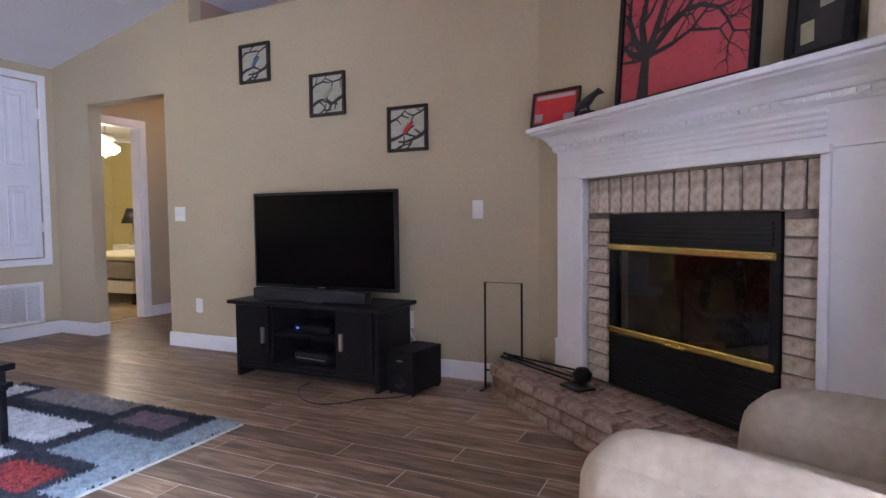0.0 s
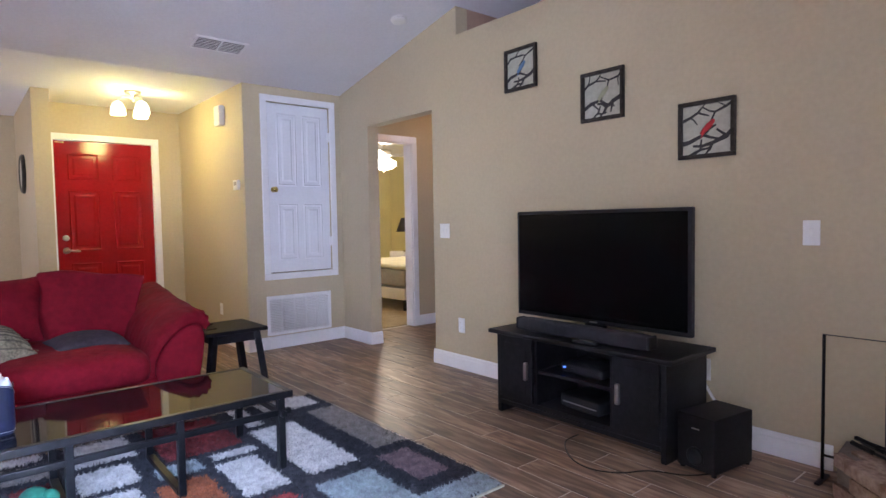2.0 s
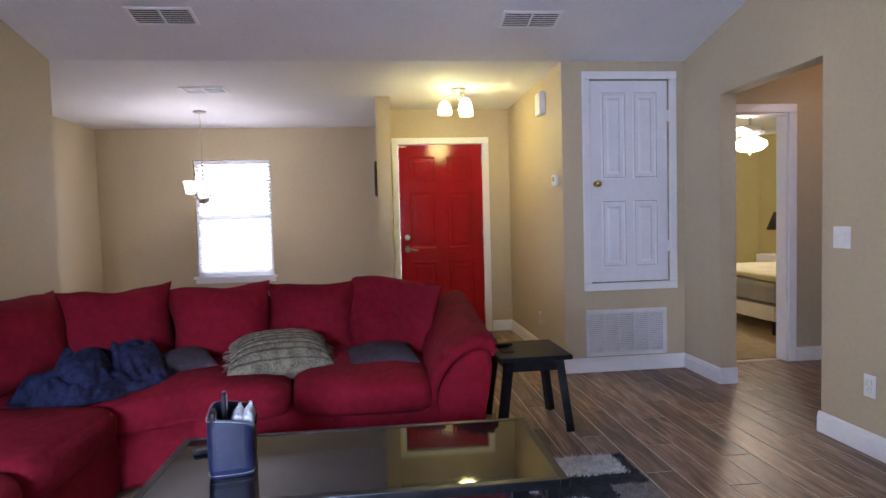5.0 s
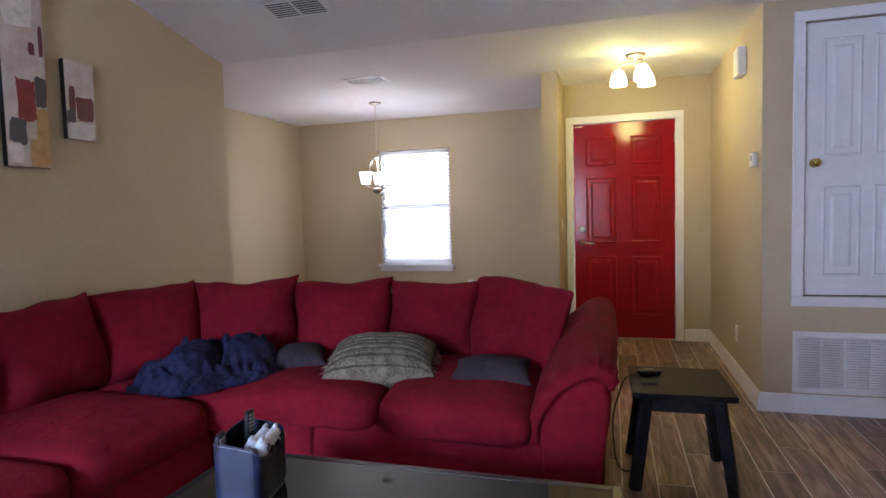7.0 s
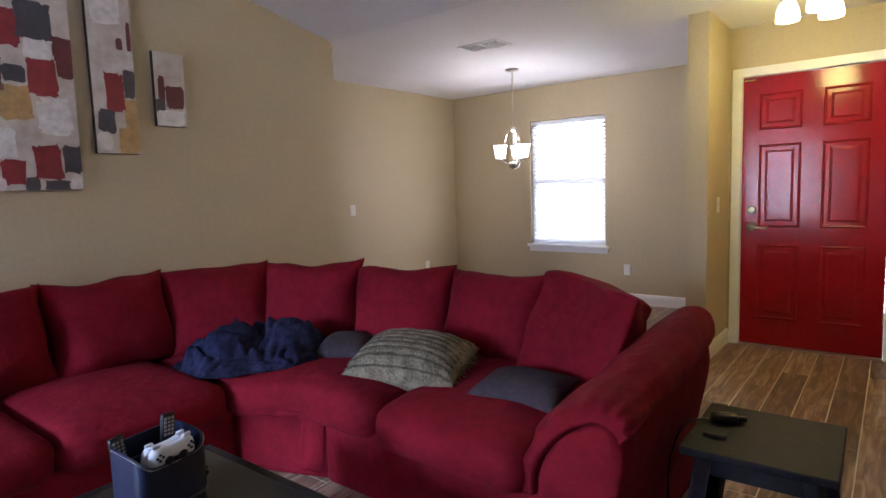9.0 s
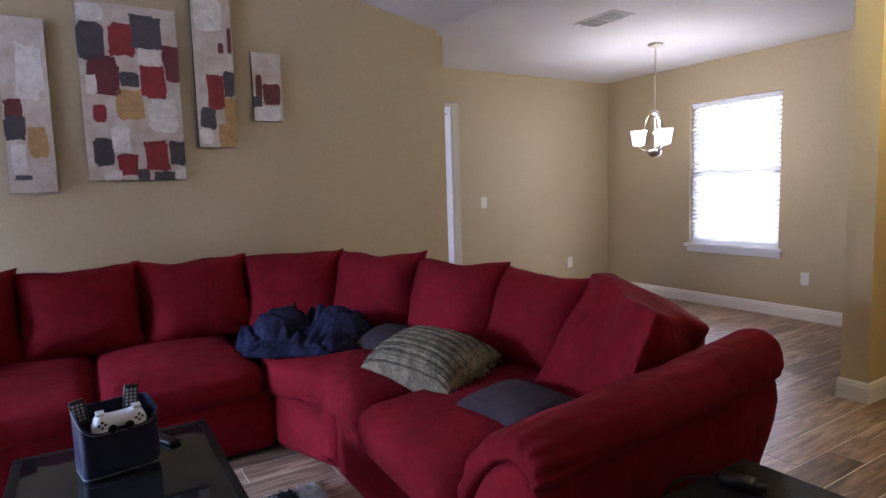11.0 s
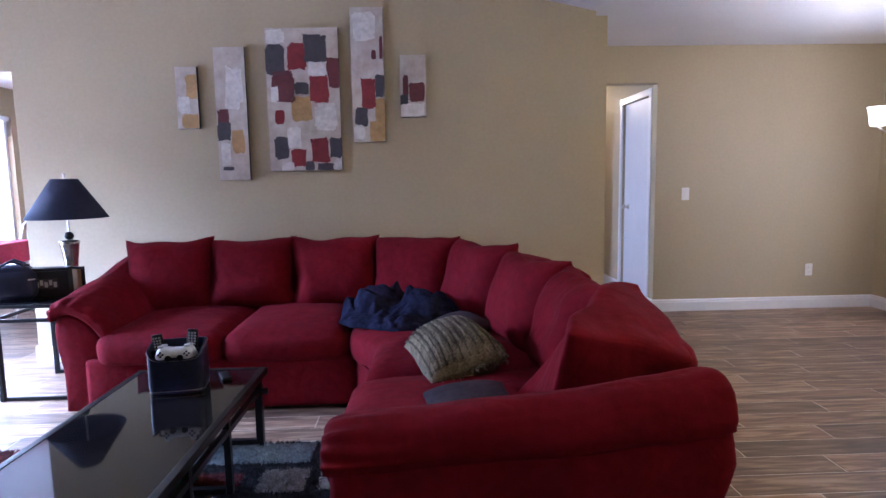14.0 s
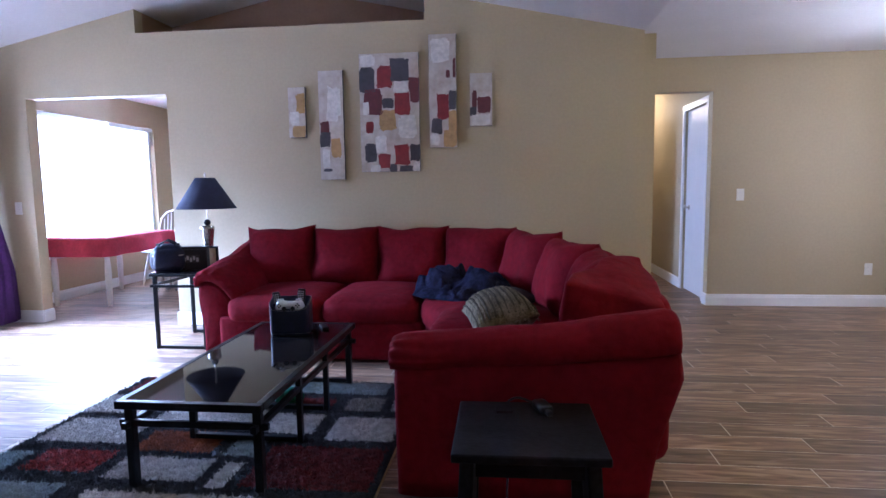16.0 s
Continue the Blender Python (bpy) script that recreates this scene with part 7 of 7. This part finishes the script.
for i in range(nx + 1):
    row = []
    for j in range(ny + 1):
        x, y = -0.58 + 1.16 * i / nx, -0.82 + 1.64 * j / ny
        ox, oy = max(0, abs(x) - 0.385), max(0, abs(y) - 0.625)
        drop = max(ox, oy)
        wav = 0.02 * math.sin(y * 14) * min(1, ox * 8) + 0.02 * math.sin(x * 16) * min(1, oy * 8)
        xx = math.copysign(min(abs(x), 0.385 + 0.12 * ox + (wav if ox else 0)), x) if ox else x
        yy = math.copysign(min(abs(y), 0.625 + 0.12 * oy + (abs(wav) if oy else 0)), y) if oy else y
        row.append(bm.verts.new((xx, yy, 0.004 - drop)))
    gv.append(row)
for i in range(nx):
    for j in range(ny):
        bm.faces.new((gv[i][j], gv[i + 1][j], gv[i + 1][j + 1], gv[i][j + 1]))
part("cloth", bm, REDCOVER, tc_, "", True)


def windsor(place, turn):
    c = thing("windsor_chair", place, turn, "white-painted spindle-back wooden chair at the breakfast table", "chair", "chairs at the breakfast table")
    part("seat", soft_box(0.42, 0.40, 0.035, 0.016, (0.02, 0.02, -0.006), 6, m=Matrix.Translation((0, 0, 0.43))), WHITEWOOD, c, "", True)
    for sx in (-1, 1):
        for sy in (-1, 1):
            part("leg", tube([(sx * 0.21, sy * 0.2, 0), (sx * 0.17, sy * 0.165, 0.22), (sx * 0.14, sy * 0.13, 0.435)], 0.017, 8, taper=(0.7, 1.2, 0.8)), WHITEWOOD, c, "", True)
    part("stretcher", tube([(-0.17, 0, 0.2), (0.17, 0, 0.2)], 0.011, 8), WHITEWOOD, c)
    hoop = [(-0.19, -0.17, 0.46), (-0.205, -0.20, 0.66), (-0.17, -0.235, 0.86), (-0.09, -0.25, 0.945), (0, -0.253, 0.965), (0.09, -0.25, 0.945), (0.17, -0.235, 0.86), (0.205, -0.20, 0.66), (0.19, -0.17, 0.46)]
    part("back_hoop", tube(hoop, 0.012, 8), WHITEWOOD, c, "", True)
    for k in range(6):
        x = -0.125 + 0.05 * k
        zt = 0.95 - 0.10 * (abs(x) / 0.125) ** 2
        part("spindle", tube([(x * 0.85, -0.165, 0.46), (x, -0.205, 0.68), (x * 1.05, -0.245, zt)], 0.006, 6), WHITEWOOD, c)
    return c


ch_ = windsor((-0.52, -1.52, 0), -90)
copy_thing(ch_, pose(0.12, -2.25, 0, 0, 0, 0))

# curtain beside the patio door
cu = thing("curtain", (0.20, 0.22, 0), 0, "purple drawn-back curtain beside the patio door", "curtain")
secs = []
n = 60
for z, w, off in ((0.03, 0.20, 0.0), (0.5, 0.17, -0.01), (0.9, 0.12, 0.04), (1.1, 0.10, 0.065), (1.5, 0.12, 0.085), (2.0, 0.14, 0.09), (2.16, 0.14, 0.09)):
    ring = []
    for i in range(n):
        a = 2 * math.pi * i / n
        r = 1 + 0.16 * math.sin(a * 9)
        ring.append((0.03 + off + 0.075 * r * math.cos(a), w * r * math.sin(a), z))
    secs.append(ring)
part("cloth", loft(secs), PURPLE, cu, "", True)
part("tie_back", tube([(0.095 + 0.09 * math.cos(a), 0.115 * math.sin(a), 1.08) for a in [2 * math.pi * i / 24 for i in range(25)]], 0.012, 6), PURPLE, cu)
part("curtain_rod", tube([(0.12, -0.2, 2.18), (0.12, 2.4, 2.18)], 0.012, 10), BLACKMETAL, cu)
for yy in (-0.15, 1.2, 2.3):
    part("rod_bracket", bar((0.12, yy, 2.18), (0.458, yy, 2.18), 0.014), BLACKMETAL, cu)

# ---------------------------------------------------------------- bedroom seen through the doorway
bed = thing("bed", (-7.12, 7.10, 0), 0, "bed with cream quilt and grey mattress side in the bedroom", "bed")
part("box_spring", soft_box(1.5, 1.95, 0.17, 0.03, n=4, m=Matrix.Translation((0, 0, 0.14))), WHITEWOOD, bed, "cream box spring")
part("mattress", soft_box(1.52, 1.97, 0.24, 0.06, n=5, m=Matrix.Translation((0, 0, 0.312))), BEDGREY, bed, "grey mattress side")
part("quilt", soft_box(1.54, 1.9, 0.07, 0.03, (0, 0, 0.03), 7, 0.008, 2, Matrix.Translation((0, -0.02, 0.545))), BEDCLOTH, bed, "cream quilt", True)
for sx in (-1, 1):
    for sy in (-1, 1):
        part("leg", one_box(sx * 0.68 - 0.025, sx * 0.68 + 0.025, sy * 0.9 - 0.025, sy * 0.9 + 0.025, 0, 0.145), BLACKMETAL, bed)
tray = thing("tray", (-7.45, 7.5, 0.645), 20, "flat black tray lying on the bed", "tray")
part("plate", soft_box(0.42, 0.26, 0.015, 0.006, n=4), BLACKPLASTIC, tray)
part("rim", tube([(0.2 * math.cos(a), 0.12 * math.sin(a), 0.014) for a in [2 * math.pi * i / 24 for i in range(25)]], 0.005, 5), BLACKPLASTIC, tray)
ns = thing("nightstand", (-8.22, 7.55, 0), 0, "small white nightstand beside the bed", "nightstand")
part("body", one_box(-0.22, 0.22, -0.2, 0.2, 0.08, 0.68, bevel=0.005), WHITEWOOD, ns)
part("drawer_front", one_box(-0.19, 0.19, -0.214, -0.2005, 0.42, 0.62, bevel=0.004), WHITEWOOD, ns)
for sx in (-1, 1):
    for sy in (-1, 1):
        part("leg", one_box(sx * 0.19 - 0.02, sx * 0.19 + 0.02, sy * 0.17 - 0.02, sy * 0.17 + 0.02, 0, 0.0795), WHITEWOOD, ns)
bl = thing("bedside_lamp", (-8.08, 7.45, 0.6805), 0, "bedside lamp with a black shade", "lamp")
part("base", lathe([(0.06, 0), (0.06, 0.015), (0.02, 0.03), (0.028, 0.12), (0.018, 0.24), (0.008, 0.26), (0.006, 0.42)], 18), SILVER, bl, "", True)
part("shade", lathe([(0.17, 0.33), (0.172, 0.33), (0.085, 0.56), (0.08, 0.56)], 24), ARTBLACK, bl, "black cone shade", True)
fan = thing("ceiling_fan", (-7.36, 6.54, FLAT - 0.09), 0, "white ceiling fan with a lit glass bowl", "ceiling fan")
part("downrod", tube([(0, 0, 0.089), (0, 0, -0.14)], 0.014, 8), WHITEPLASTIC, fan)
part("motor", lathe([(0.05, -0.13), (0.11, -0.15), (0.12, -0.20), (0.09, -0.24), (0.04, -0.25)], 22), WHITEPLASTIC, fan, "", True)
part("light_bowl", lathe([(0.10, -0.27), (0.17, -0.31), (0.18, -0.36), (0.12, -0.41), (0.02, -0.43)], 24), FANGLOW, fan, "lit glass bowl", True)
part("finial", lathe([(0.012, -0.43), (0.018, -0.445), (0.006, -0.46)], 12), NICKEL, fan, "", True)
for k in range(5):
    b_ = part("blade", soft_box(0.46, 0.13, 0.010, 0.004, n=4), WHITEPLASTIC, fan)
    b_.matrix_local = pose(0, 0, 0, 0, 0, 72 * k + 25) @ pose(0.36, 0, -0.215, 8, 0, 0)

# ---------------------------------------------------------------- floor planks
PW, PL, GAP = 0.157, 0.92, 0.006
plank_cache = {}


def plank_mesh(length):
    key = round(length, 3)
    if key not in plank_cache:
        bm = bmesh.new()
        a, w, t, b = key / 2 - GAP / 2, PW / 2 - GAP / 2, 0.006, 0.0012
        lo = [bm.verts.new(p) for p in ((-a, -w, -t), (a, -w, -t), (a, w, -t), (-a, w, -t))]
        md = [bm.verts.new(p) for p in ((-a, -w, -b), (a, -w, -b), (a, w, -b), (-a, w, -b))]
        hi = [bm.verts.new(p) for p in ((-a + b, -w + b, 0), (a - b, -w + b, 0), (a - b, w - b, 0), (-a + b, w - b, 0))]
        for p, q in ((lo, md), (md, hi)):
            for k in range(4):
                bm.faces.new((p[k], p[(k + 1) % 4], q[(k + 1) % 4], q[k]))
        bm.faces.new(hi)
        me = bpy.data.meshes.new("plank")
        bm.to_mesh(me)
        bm.free()
        me.materials.append(PLANK)
        plank_cache[key] = me
    return plank_cache[key]


floor_ob = bpy.data.objects["floor"]
rp = random.Random(2)
verts, faces = [], []
count = 0
row = 0
y = -4.48
while y < 8.4:
    off = (row * 0.37 + rp.uniform(-0.06, 0.06)) % PL
    x = -8.68 - off
    while x < 0.70:
        xa, xb = max(x, -8.66), min(x + PL, 0.70)
        x += PL
        if xb - xa < 0.03:
            continue
        if y > NORTH + T and xa < WEST - 0.06:
            xa = WEST - 0.06
            if xb - xa < 0.03:
                continue
        cx_, cy_ = (xa + xb) / 2, y + PW / 2
        near = -4.9 < cx_ < 0.4 and 1.0 < cy_ < NORTH and count < 300
        if near:
            ob = new("plank", plank_mesh(xb - xa))
            ob.parent = floor_ob
            ob.location = (cx_, cy_, 0.0)
            count += 1
        else:
            me = plank_mesh(xb - xa)
            o = len(verts)
            verts.extend((v.co.x + cx_, v.co.y + cy_, v.co.z) for v in me.vertices)
            faces.extend([tuple(i + o for i in p.vertices) for p in me.polygons])
    y += PW
    row += 1
me = bpy.data.meshes.new("planks")
me.from_pydata(verts, [], faces)
me.materials.append(PLANK)
rest = new("planks", me)
rest.parent = floor_ob
tagged(rest, "brown wood-look floor planks", "", "", "stuff")
